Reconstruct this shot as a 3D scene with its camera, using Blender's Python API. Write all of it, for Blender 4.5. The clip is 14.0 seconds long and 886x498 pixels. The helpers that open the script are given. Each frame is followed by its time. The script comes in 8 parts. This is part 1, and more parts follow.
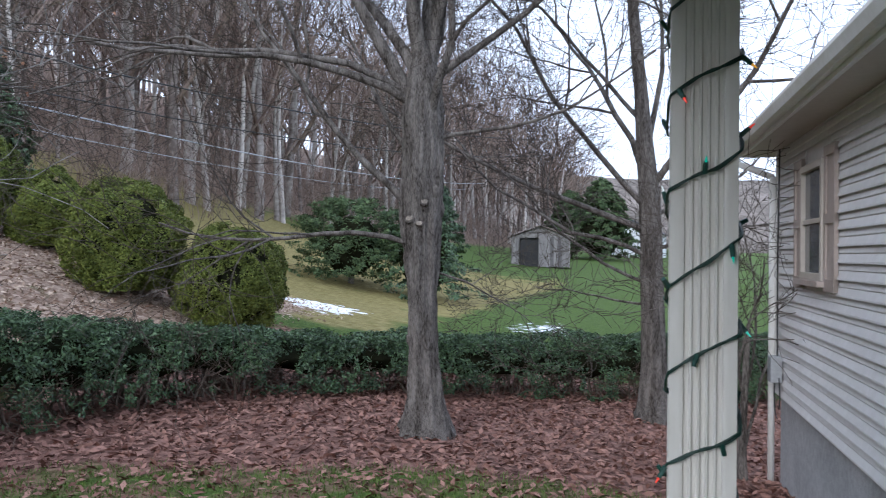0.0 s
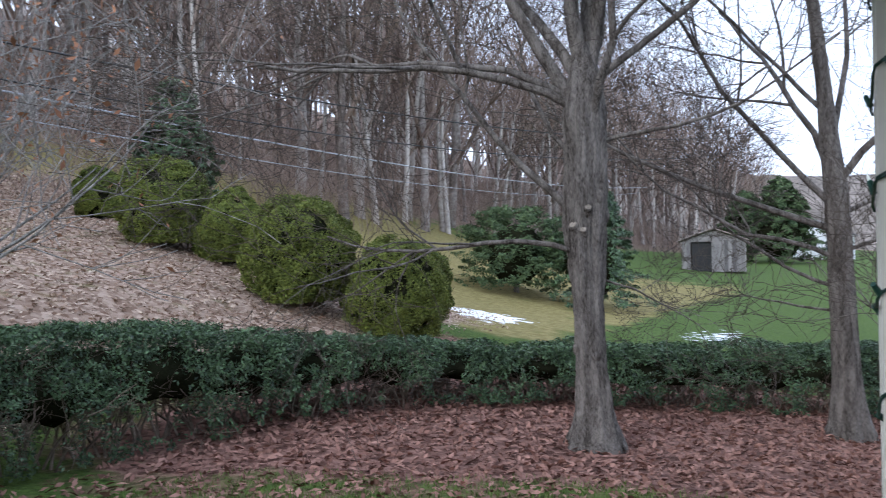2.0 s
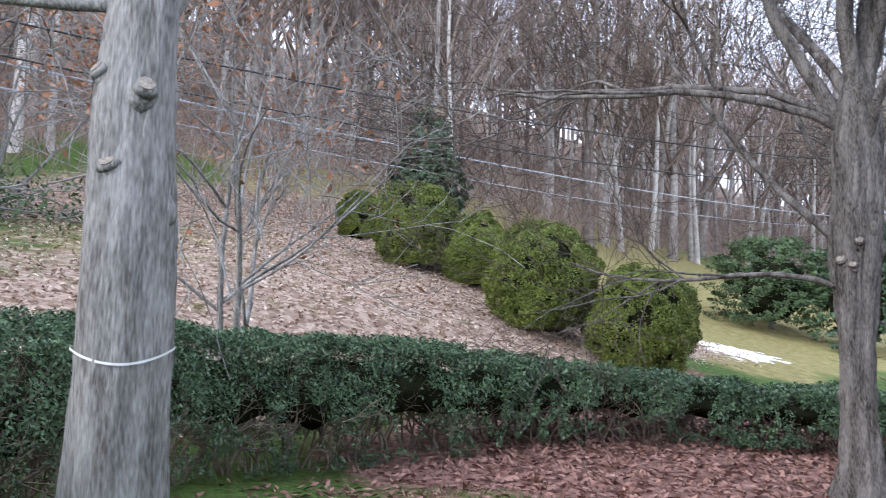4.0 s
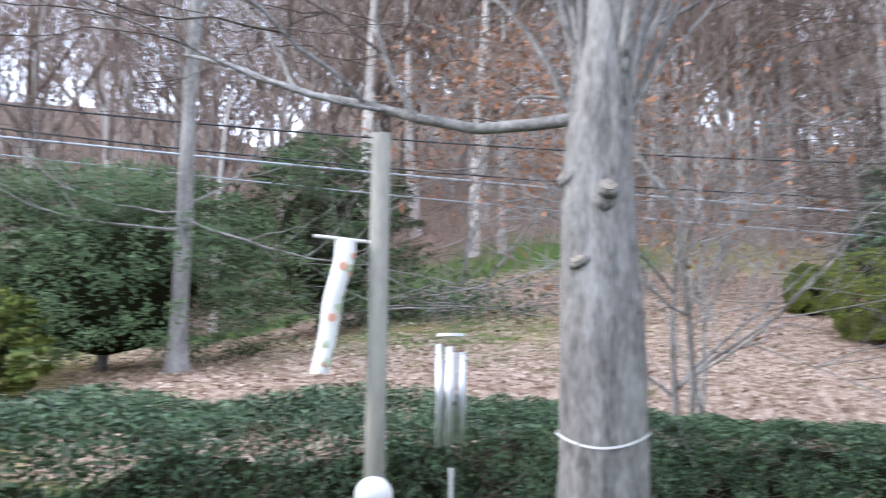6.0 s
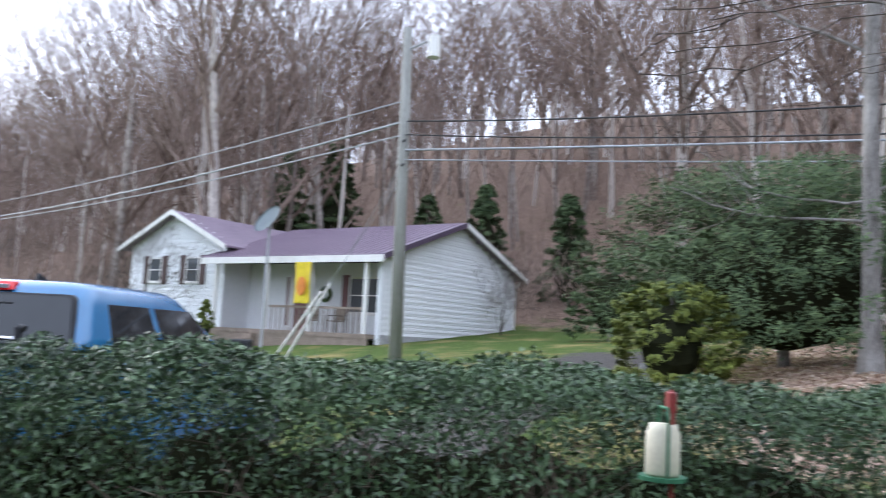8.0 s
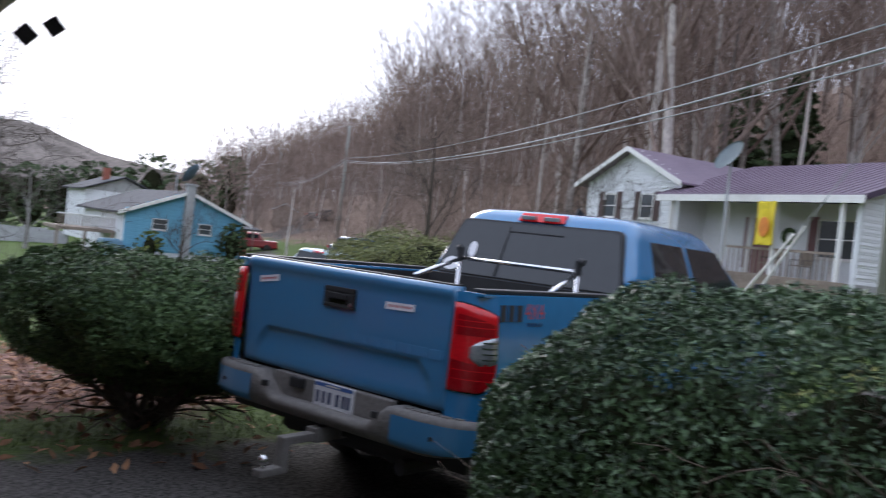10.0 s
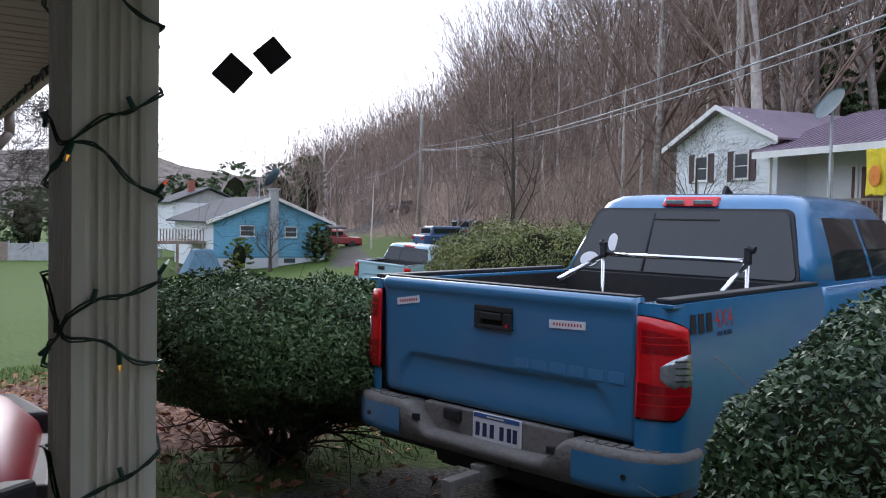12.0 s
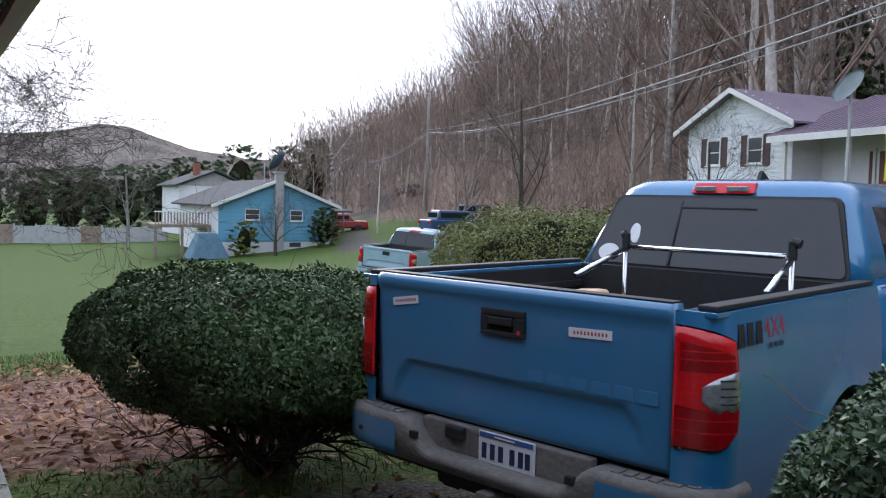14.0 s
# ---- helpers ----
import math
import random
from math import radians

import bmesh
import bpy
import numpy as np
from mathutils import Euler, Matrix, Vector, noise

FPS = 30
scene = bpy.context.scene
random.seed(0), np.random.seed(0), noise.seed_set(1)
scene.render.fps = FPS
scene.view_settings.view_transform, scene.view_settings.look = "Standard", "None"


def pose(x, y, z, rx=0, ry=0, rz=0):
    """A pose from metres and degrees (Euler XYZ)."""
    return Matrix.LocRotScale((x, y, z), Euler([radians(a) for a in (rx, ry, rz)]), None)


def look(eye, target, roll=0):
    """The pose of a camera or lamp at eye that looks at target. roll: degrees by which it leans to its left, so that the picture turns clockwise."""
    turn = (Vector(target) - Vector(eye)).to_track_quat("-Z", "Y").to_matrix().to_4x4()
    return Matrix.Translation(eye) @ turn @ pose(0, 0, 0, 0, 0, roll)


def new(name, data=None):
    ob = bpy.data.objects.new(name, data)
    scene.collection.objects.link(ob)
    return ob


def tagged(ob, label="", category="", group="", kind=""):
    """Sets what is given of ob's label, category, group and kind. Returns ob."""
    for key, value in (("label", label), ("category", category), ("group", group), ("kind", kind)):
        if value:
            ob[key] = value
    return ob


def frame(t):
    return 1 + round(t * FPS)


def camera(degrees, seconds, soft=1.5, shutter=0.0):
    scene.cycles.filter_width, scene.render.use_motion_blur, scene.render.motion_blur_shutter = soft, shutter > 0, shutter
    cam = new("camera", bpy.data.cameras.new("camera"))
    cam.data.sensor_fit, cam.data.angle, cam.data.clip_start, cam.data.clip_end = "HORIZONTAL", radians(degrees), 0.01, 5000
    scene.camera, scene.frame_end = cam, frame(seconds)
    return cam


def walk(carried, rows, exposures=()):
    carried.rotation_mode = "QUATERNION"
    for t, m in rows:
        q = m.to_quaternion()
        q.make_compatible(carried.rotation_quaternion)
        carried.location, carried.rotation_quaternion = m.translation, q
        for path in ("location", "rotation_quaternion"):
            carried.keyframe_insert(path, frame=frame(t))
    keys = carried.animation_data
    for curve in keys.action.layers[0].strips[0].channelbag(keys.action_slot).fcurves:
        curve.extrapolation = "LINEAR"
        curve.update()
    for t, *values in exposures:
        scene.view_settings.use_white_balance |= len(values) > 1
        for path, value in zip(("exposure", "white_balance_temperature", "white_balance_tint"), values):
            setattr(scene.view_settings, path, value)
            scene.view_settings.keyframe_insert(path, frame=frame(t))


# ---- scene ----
LENS = 55.86
cam = camera(LENS, 14.0, soft=1.0, shutter=0.4)
PATH = [  # seconds, x, y, z, yaw, pitch, roll
    (0.0, 0, 0, 1.63, 0, 0.4, -0.6),
    (0.5, 0, 0.05, 1.63, 2.7, 0.6, -0.4),
    (1.0, 0.01, 0.1, 1.63, 5.2, 0.7, 0.1),
    (1.5, 0.01, 0.14, 1.63, 7.85, 0.7, 0.6),
    (2.0, 0.01, 0.16, 1.63, 11.3, 1.0, 0.7),
    (2.5, 0.01, 0.17, 1.63, 16.0, 1.4, 0.3),
    (2.7, 0.01, 0.17, 1.63, 18.5, 1.7, 0),
    (4.8, 0, 0.16, 1.63, 33.8, 5.6, -1.6),
    (5.0, 0, 0.15, 1.63, 36.3, 7.2, -1.5),
    (5.5, 0, 0.1, 1.63, 46.8, 8.2, -0.9),
    (6.0, -0.02, -0.02, 1.63, 57.1, 7.9, -0.2),
    (6.5, -0.04, -0.15, 1.63, 69.5, 7.5, -0.2),
    (7.0, -0.06, -0.33, 1.63, 77.2, 7.5, -2),
    (7.2, -0.08, -0.4, 1.63, 81.6, 7.3, -2.3),
    (9.3, -0.2, -1.0, 1.618, 117.65, 2.77, -4.34),
    (9.5, -0.133, -1.117, 1.619, 119.31, 1.82, -4.73),
    (10, -0.106, -1.405, 1.6, 128.06, -0.53, -6.56),
    (10.5, -0.118, -1.677, 1.634, 132.93, -1.45, -5.19),
    (11, -0.093, -1.839, 1.678, 134.05, -2.24, -3.26),
    (11.5, -0.167, -1.953, 1.699, 133.01, -2.18, -2.09),
    (12, -0.265, -2.047, 1.712, 133.4, -2.13, -1.18),
    (12.5, -0.355, -2.178, 1.707, 133.31, -2.47, -1.17),
    (13, -0.457, -2.293, 1.712, 131.97, -3.39, -1.22),
    (13.5, -0.599, -2.384, 1.731, 132.53, -3.81, -1.24),
    (14, -0.698, -2.427, 1.735, 133.9, -3.25, -1.39),
]
walk(cam, [(r[0], pose(r[1], r[2], r[3], 90 + r[5], r[6], r[4])) for r in PATH],
     exposures=[(0.0, 0.65, 5650, 10), (2.5, 0.78, 5650, 10), (5.0, 1.55, 5800, 12), (7.0, 1.45, 5850, 12), (9.5, 0.48, 6000, 14), (11.0, 0.55, 5950, 14), (14.0, 0.5, 5950, 12)])

# ---- light ----
world = bpy.data.worlds.new("world")
scene.world = world
world.use_nodes = True
wn, wl = world.node_tree.nodes, world.node_tree.links
sky = wn.new("ShaderNodeTexSky")
sky.sky_type = "NISHITA"
sky.sun_disc = False
sky.sun_elevation, sky.sun_rotation = radians(25), radians(209)
sky.air_density, sky.dust_density = 1.0, 4.0
soften = wn.new("ShaderNodeMix")
soften.data_type = "RGBA"
soften.inputs[0].default_value = 0.9
soften.inputs[7].default_value = (8.3, 8.9, 10.2, 1)
wl.new(sky.outputs[0], soften.inputs[6])
wl.new(soften.outputs[2], wn["Background"].inputs[0])
wn["Background"].inputs[1].default_value = 0.13
sun = new("sun", bpy.data.lights.new("sun", "SUN"))
sun.data.energy, sun.data.angle, sun.data.color = 1.2, radians(30), (1.0, 0.95, 0.88)
sun.matrix_world = look((0, 0, 0), (0.45, 0.80, -0.42))


# ---- materials ----
def material(name, color, rough=0.8, second=None, scale=6.0, bump=0.0, bscale=40.0, metal=0.0, coat=0.0, stretch=(1, 1, 1), contrast=0.25, island=0.0, per_object=0.0, coords="Object", spec=0.5):
    """A surface with two colours mixed at two scales, and fine relief."""
    m = bpy.data.materials.new(name)
    m.use_nodes = True
    n, l = m.node_tree.nodes, m.node_tree.links
    b = n["Principled BSDF"]
    b.inputs["Roughness"].default_value, b.inputs["Metallic"].default_value = rough, metal
    b.inputs["Coat Weight"].default_value = coat
    b.inputs["Coat Roughness"].default_value = 0.08
    b.inputs["Specular IOR Level"].default_value = spec
    second = second or tuple(c * 0.7 for c in color)
    tc, mp = n.new("ShaderNodeTexCoord"), n.new("ShaderNodeMapping")
    mp.inputs["Scale"].default_value = stretch
    l.new(tc.outputs[coords], mp.inputs[0])
    big, fine = n.new("ShaderNodeTexNoise"), n.new("ShaderNodeTexNoise")
    big.inputs["Scale"].default_value, fine.inputs["Scale"].default_value = scale, scale * 9
    big.inputs["Detail"].default_value, fine.inputs["Detail"].default_value = 4, 5
    for t in (big, fine):
        l.new(mp.outputs[0], t.inputs["Vector"])
    add = n.new("ShaderNodeMath")
    add.operation = "ADD"
    l.new(big.outputs[0], add.inputs[0])
    l.new(fine.outputs[0], add.inputs[1])
    last = add.outputs[0]
    for amount, node, out in ((island, "ShaderNodeNewGeometry", "Random Per Island"), (per_object, "ShaderNodeObjectInfo", "Random")):
        if amount:
            src, ma = n.new(node), n.new("ShaderNodeMath")
            ma.operation = "MULTIPLY_ADD"
            ma.inputs[1].default_value = amount
            sub = n.new("ShaderNodeMath")
            sub.operation = "SUBTRACT"
            sub.inputs[1].default_value = 0.5
            l.new(src.outputs[out], sub.inputs[0])
            l.new(sub.outputs[0], ma.inputs[0])
            l.new(last, ma.inputs[2])
            last = ma.outputs[0]
    ramp = n.new("ShaderNodeMapRange")
    ramp.inputs[1].default_value, ramp.inputs[2].default_value = 1 - contrast, 1 + contrast
    l.new(last, ramp.inputs[0])
    mix = n.new("ShaderNodeMix")
    mix.data_type = "RGBA"
    mix.inputs[6].default_value, mix.inputs[7].default_value = (*second, 1), (*color, 1)
    l.new(ramp.outputs[0], mix.inputs[0])
    l.new(mix.outputs[2], b.inputs["Base Color"])
    if bump:
        bt, bn = n.new("ShaderNodeTexNoise"), n.new("ShaderNodeBump")
        bt.inputs["Scale"].default_value, bt.inputs["Detail"].default_value = bscale, 6
        bn.inputs["Strength"].default_value, bn.inputs["Distance"].default_value = bump, 0.02
        l.new(mp.outputs[0], bt.inputs["Vector"])
        l.new(bt.outputs[0], bn.inputs["Height"])
        l.new(bn.outputs[0], b.inputs["Normal"])
    return m


def glass_material(name, color=(0.02, 0.025, 0.03), rough=0.05):
    m = material(name, color, rough, scale=1.0, contrast=0.6)
    return m


# ---- mesh helpers ----
def part(name, bm, mat, parent=None, label="", m=None, smooth=False):
    """Links a bmesh as one mesh object, under a thing where one is given."""
    me = bpy.data.meshes.new(name)
    bm.normal_update()
    bm.to_mesh(me)
    bm.free()
    me.materials.append(mat)
    if smooth:
        me.shade_smooth()
    ob = new(name, me)
    if parent is not None:
        ob.parent = parent
    if m is not None:
        ob.matrix_basis = m
    if label:
        ob["label"] = label
    return ob


def empty(name, m, label="", category="", group="", kind=""):
    ob = new(name)
    ob.empty_display_size = 0.2
    ob.matrix_basis = m
    return tagged(ob, label, category, group, kind)


def mesh_np(name, verts, faces, mat, parent=None, smooth=False):
    """A mesh object out of arrays: verts (n, 3), faces (k, 3) or (k, 4)."""
    me = bpy.data.meshes.new(name)
    verts, faces = np.asarray(verts, dtype=np.float32), np.asarray(faces, dtype=np.int32)
    k, w = faces.shape
    me.vertices.add(len(verts))
    me.vertices.foreach_set("co", verts.ravel())
    me.loops.add(k * w)
    me.loops.foreach_set("vertex_index", faces.ravel())
    me.polygons.add(k)
    me.polygons.foreach_set("loop_start", np.arange(0, k * w, w, dtype=np.int32))
    me.polygons.foreach_set("loop_total", np.full(k, w, dtype=np.int32))
    me.update(calc_edges=True)
    me.validate()
    me.materials.append(mat)
    if smooth:
        me.shade_smooth()
    ob = new(name, me)
    if parent is not None:
        ob.parent = parent
    return ob


def box(bm, x0, x1, y0, y1, z0, z1, bevel=0.0, m=None):
    r = bmesh.ops.create_cube(bm, size=1.0, matrix=Matrix.Translation(((x0 + x1) / 2, (y0 + y1) / 2, (z0 + z1) / 2)) @ Matrix.Diagonal((x1 - x0, y1 - y0, z1 - z0, 1)))
    vs = r["verts"]
    if bevel:
        es = list({e for v in vs for e in v.link_edges})
        vs = list({v for f in bmesh.ops.bevel(bm, geom=es, offset=bevel, segments=2, affect="EDGES", profile=0.6)["faces"] for v in f.verts} | {v for v in vs if v.is_valid})
    if m is not None:
        bmesh.ops.transform(bm, matrix=m, verts=vs)
    return vs


def boxed(name, mat, parent, *dims, bevel=0.0, label="", m=None):
    bm = bmesh.new()
    box(bm, *dims, bevel=bevel)
    return part(name, bm, mat, parent, label, m)


def rod(bm, a, b, r0, r1=None, seg=8, caps=True):
    a, b = Vector(a), Vector(b)
    d = b - a
    q = d.to_track_quat("Z", "Y").to_matrix().to_4x4()
    return bmesh.ops.create_cone(bm, cap_ends=caps, segments=seg, radius1=r0, radius2=r0 if r1 is None else r1, depth=d.length, matrix=Matrix.Translation((a + b) / 2) @ q)["verts"]


def rods(name, mat, parent, pairs, r, seg=8, label=""):
    bm = bmesh.new()
    for a, b in pairs:
        rod(bm, a, b, r, seg=seg)
    return part(name, bm, mat, parent, label, smooth=True)


def prism(bm, outline, h0, h1, axis="y"):
    """An outline of (a, b) pairs drawn out along one axis between h0 and h1."""
    def p(a, b, h):
        return {"x": (h, a, b), "y": (a, h, b), "z": (a, b, h)}[axis]
    lo = [bm.verts.new(p(a, b, h0)) for a, b in outline]
    hi = [bm.verts.new(p(a, b, h1)) for a, b in outline]
    n = len(outline)
    bm.faces.new(lo), bm.faces.new(hi[::-1])
    for i in range(n):
        bm.faces.new((lo[i], hi[i], hi[(i + 1) % n], lo[(i + 1) % n]))
    bmesh.ops.recalc_face_normals(bm, faces=bm.faces)
    return lo + hi


# ---- the lie of the land ----
# a runs along the valley, p away from the house towards the wooded ridge
AX, PX = Vector((0.292, 0.956)), Vector((-0.956, 0.292))
ROWS_A = [-420, -200, -60, -25, -6, 0, 6, 13, 25, 70, 200, 420]
COLS_P = [-300, -60, -5, 2.5, 7.6, 11, 15, 22, 35, 60, 120, 200]
LAND = [
    "4 0 -2 -2 -2 -2 -2 -2 -1.5 -1 6 14",
    "4 -2 -3 -3 -3 -3 -3 -2.5 -1.5 1 14 30",
    "4 -5 -3.2 -2.9 -2.7 -2.5 -2.2 -1.4 1 10 33 46",
    "4 -4 -1.7 -1.3 -1.1 -.8 -.5 .5 2.4 12 36 46",
    "4 -2 -.1 0 .08 .4 1 1.7 2.6 12.5 36 46",
    "4 -2 -.1 -.1 .25 1.35 1.65 2.0 3 12.5 35 45",
    "4 -3 -.7 -.42 -.36 1.3 2.2 3.2 5.5 14 32 42",
    "4 -4 -1.1 -.65 .05 1.2 2.4 3.7 8 16 35 48",
    "4 -4 -1 -.4 -.1 .3 1.2 3.2 9 18 43 62",
    "4 -3 0 .4 .5 .7 1.1 2.5 6 15 42 62",
    "6 0 2 3 3.5 4 4 4.5 8 15 36 56",
    "8 4 4 4 5 5 6 7 9 14 26 40",
]
LAND = np.array([[float(v) for v in row.split()] for row in LAND])


def axes(x, y):
    return AX.x * x + AX.y * y, PX.x * x + PX.y * y


def ap(a, p):
    return AX.x * a + PX.x * p, AX.y * a + PX.y * p


def hermite(grid, vals, q):
    """Smooth interpolation of rows of values over grid positions (Catmull-Rom with limited slopes)."""
    grid = np.asarray(grid, float)
    q = np.clip(q, grid[0], grid[-1])
    i = np.clip(np.searchsorted(grid, q) - 1, 0, len(grid) - 2)
    d = np.diff(vals, axis=0) / np.diff(grid)[:, None]
    s = np.zeros_like(vals)
    same = d[1:] * d[:-1] > 0
    s[1:-1] = np.where(same, 2 * d[1:] * d[:-1] / np.where(same, d[1:] + d[:-1], 1), 0)
    s[0], s[-1] = d[0], d[-1]
    return i, s


def land(x, y):
    """Height of the ground at arrays (or numbers) x, y."""
    x, y = np.atleast_1d(np.asarray(x, float)), np.atleast_1d(np.asarray(y, float))
    a, p = axes(x, y)
    ga, gp = np.array(ROWS_A, float), np.array(COLS_P, float)
    p, a = np.clip(p, gp[0], gp[-1]), np.clip(a, ga[0], ga[-1])

    def herm(g, v0, v1, s0, s1, i, q):
        h = g[i + 1] - g[i]
        t = (q - g[i]) / h
        return (2 * t**3 - 3 * t**2 + 1) * v0 + (t**3 - 2 * t**2 + t) * h * s0 + (3 * t**2 - 2 * t**3) * v1 + (t**3 - t**2) * h * s1
    i, s = hermite(gp, LAND.T, p)
    cols = np.stack([herm(gp, LAND.T[i, r], LAND.T[i + 1, r], s[i, r], s[i + 1, r], i, p) for r in range(len(ga))])
    j = np.clip(np.searchsorted(ga, a) - 1, 0, len(ga) - 2)
    d = np.diff(cols, axis=0) / np.diff(ga)[:, None]
    sa = np.zeros_like(cols)
    same = d[1:] * d[:-1] > 0
    sa[1:-1] = np.where(same, 2 * d[1:] * d[:-1] / np.where(same, d[1:] + d[:-1], 1), 0)
    k = np.arange(len(x))
    return herm(ga, cols[j, k], cols[j + 1, k], sa[j, k], sa[j + 1, k], j, a)


def gz(x, y):
    return float(land(x, y)[0])


# ---- surfaces ----
def ground_material():
    """Grass, dead leaves, gravel and snow, mixed by the cover worked out with the land's shape."""
    m = bpy.data.materials.new("ground_cover")
    m.use_nodes = True
    n, l = m.node_tree.nodes, m.node_tree.links
    b = n["Principled BSDF"]
    b.inputs["Roughness"].default_value = 0.95
    b.inputs["Specular IOR Level"].default_value = 0.15
    tc = n.new("ShaderNodeTexCoord")

    def tex(scale, detail=5):
        t = n.new("ShaderNodeTexNoise")
        t.inputs["Scale"].default_value, t.inputs["Detail"].default_value = scale, detail
        l.new(tc.outputs["Object"], t.inputs["Vector"])
        return t.outputs[0]

    def ramp(v, lo, hi, c0, c1):
        r = n.new("ShaderNodeMapRange")
        r.inputs[1].default_value, r.inputs[2].default_value = lo, hi
        l.new(v, r.inputs[0])
        return mix(r.outputs[0], c0, c1)

    def mix(f, c0, c1):
        x = n.new("ShaderNodeMix")
        x.data_type = "RGBA"
        l.new(f, x.inputs[0])
        for c, s in ((c0, 6), (c1, 7)):
            if isinstance(c, tuple):
                x.inputs[s].default_value = (*c, 1)
            else:
                l.new(c, x.inputs[s])
        return x.outputs[2]

    def cover(name, spread, scale):
        at, add, r = n.new("ShaderNodeAttribute"), n.new("ShaderNodeMath"), n.new("ShaderNodeMapRange")
        at.attribute_name = name
        add.operation = "ADD"
        l.new(at.outputs["Fac"], add.inputs[0])
        l.new(tex(scale), add.inputs[1])
        r.inputs[1].default_value, r.inputs[2].default_value = 1 - spread, 1 + spread
        l.new(add.outputs[0], r.inputs[0])
        return r.outputs[0]
    grass = mix(tex(0.35), ramp(tex(14), 0.35, 0.65, (0.036, 0.062, 0.013), (0.095, 0.145, 0.03)), ramp(tex(9), 0.35, 0.65, (0.045, 0.072, 0.016), (0.092, 0.135, 0.030)))
    dry = ramp(tex(5), 0.35, 0.65, (0.17, 0.14, 0.05), (0.26, 0.22, 0.09))
    cells = n.new("ShaderNodeTexVoronoi")
    cells.inputs["Scale"].default_value = 11
    l.new(tc.outputs["Object"], cells.inputs["Vector"])
    litter = ramp(cells.outputs["Color"], 0.1, 0.9, (0.075, 0.036, 0.027), (0.30, 0.17, 0.135))
    pale = ramp(cells.outputs["Color"], 0.1, 0.9, (0.15, 0.09, 0.06), (0.43, 0.33, 0.26))
    gravel = ramp(tex(38), 0.35, 0.65, (0.035, 0.032, 0.03), (0.13, 0.12, 0.11))
    c = mix(cover("dry", 0.12, 0.7), grass, dry)
    c = mix(cover("leaf", 0.16, 2.2), c, litter)
    floor_ = ramp(cells.outputs["Color"], 0.1, 0.9, (0.085, 0.055, 0.04), (0.27, 0.19, 0.145))
    c = mix(cover("woods", 0.2, 0.8), c, floor_)
    c = mix(cover("pale", 0.16, 2.6), c, pale)
    c = mix(cover("gravel", 0.10, 1.6), c, gravel)
    c = mix(cover("snow", 0.05, 3.0), c, (0.82, 0.84, 0.88))
    l.new(c, b.inputs["Base Color"])
    bn = n.new("ShaderNodeBump")
    bn.inputs["Strength"].default_value, bn.inputs["Distance"].default_value = 0.7, 0.04
    l.new(tex(22, 8), bn.inputs["Height"])
    l.new(bn.outputs[0], b.inputs["Normal"])
    return m


M_GROUND = ground_material()
M_BARK = material("bark", (0.235, 0.21, 0.188), 0.9, (0.036, 0.029, 0.024), scale=3.2, contrast=0.24, bump=1.0, bscale=26, stretch=(3, 3, 0.6), spec=0.2)
M_BARK_GREY = material("bark_grey", (0.38, 0.36, 0.335), 0.9, (0.11, 0.10, 0.09), scale=2.6, contrast=0.26, bump=1.0, bscale=25, stretch=(3, 3, 0.6), spec=0.2)
M_TWIG = material("twig", (0.10, 0.082, 0.066), 0.9, (0.055, 0.045, 0.038), scale=2, spec=0.2)
M_WOODS = material("woods_bark", (0.62, 0.56, 0.51), 0.95, (0.15, 0.12, 0.105), scale=0.5, island=0.9, contrast=0.4, spec=0.1)
M_WOODS_TWIG = material("woods_twigs", (0.34, 0.262, 0.222), 0.95, (0.14, 0.098, 0.078), scale=0.2, island=0.5, spec=0.1)
M_HEDGE = material("yew_leaves", (0.105, 0.165, 0.062), 0.55, (0.022, 0.045, 0.018), scale=1.2, island=1.1, contrast=0.55, spec=0.2)
M_HEDGE_BLUE = material("hedge_leaves", (0.105, 0.175, 0.075), 0.5, (0.018, 0.038, 0.018), scale=1.2, island=1.1, contrast=0.55, spec=0.45)
M_BUSH = material("shrub_leaves", (0.20, 0.23, 0.042), 0.65, (0.055, 0.078, 0.016), scale=1.4, island=0.8, contrast=0.5, spec=0.25)
M_CEDAR = material("evergreen_needles", (0.11, 0.155, 0.065), 0.75, (0.035, 0.06, 0.028), scale=1.0, island=0.9, contrast=0.5, spec=0.2)
# near-black without gloss: shade painted inside foliage, also used in the handle recess
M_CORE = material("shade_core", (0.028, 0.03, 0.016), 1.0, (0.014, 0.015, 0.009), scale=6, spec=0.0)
M_DEADLEAF = material("dead_leaves", (0.37, 0.21, 0.165), 0.85, (0.14, 0.068, 0.052), scale=3, island=1.2, contrast=0.6, spec=0.2)
M_OAKLEAF = material("oak_leaves", (0.40, 0.20, 0.11), 0.85, (0.20, 0.095, 0.055), scale=3, island=1.0, contrast=0.6, spec=0.2)
M_SIDING = material("white_siding", (0.74, 0.72, 0.71), 0.5, (0.60, 0.58, 0.56), scale=1.2, contrast=0.45, bump=0.05)
M_TRIM = material("beige_trim", (0.50, 0.45, 0.39), 0.5, (0.40, 0.35, 0.30), scale=2, contrast=0.5)
M_WHITE = material("white_paint", (0.82, 0.81, 0.79), 0.45, (0.64, 0.62, 0.57), scale=2, contrast=0.5)
M_BLOCK = material("foundation", (0.42, 0.42, 0.42), 0.9, (0.30, 0.30, 0.30), scale=2, bump=0.3)
M_BLUEHOUSE = material("blue_siding", (0.16, 0.40, 0.55), 0.6, (0.12, 0.33, 0.46), scale=1)
M_ROOF = material("grey_shingles", (0.075, 0.075, 0.082), 0.95, (0.042, 0.042, 0.048), scale=2, bump=0.3)
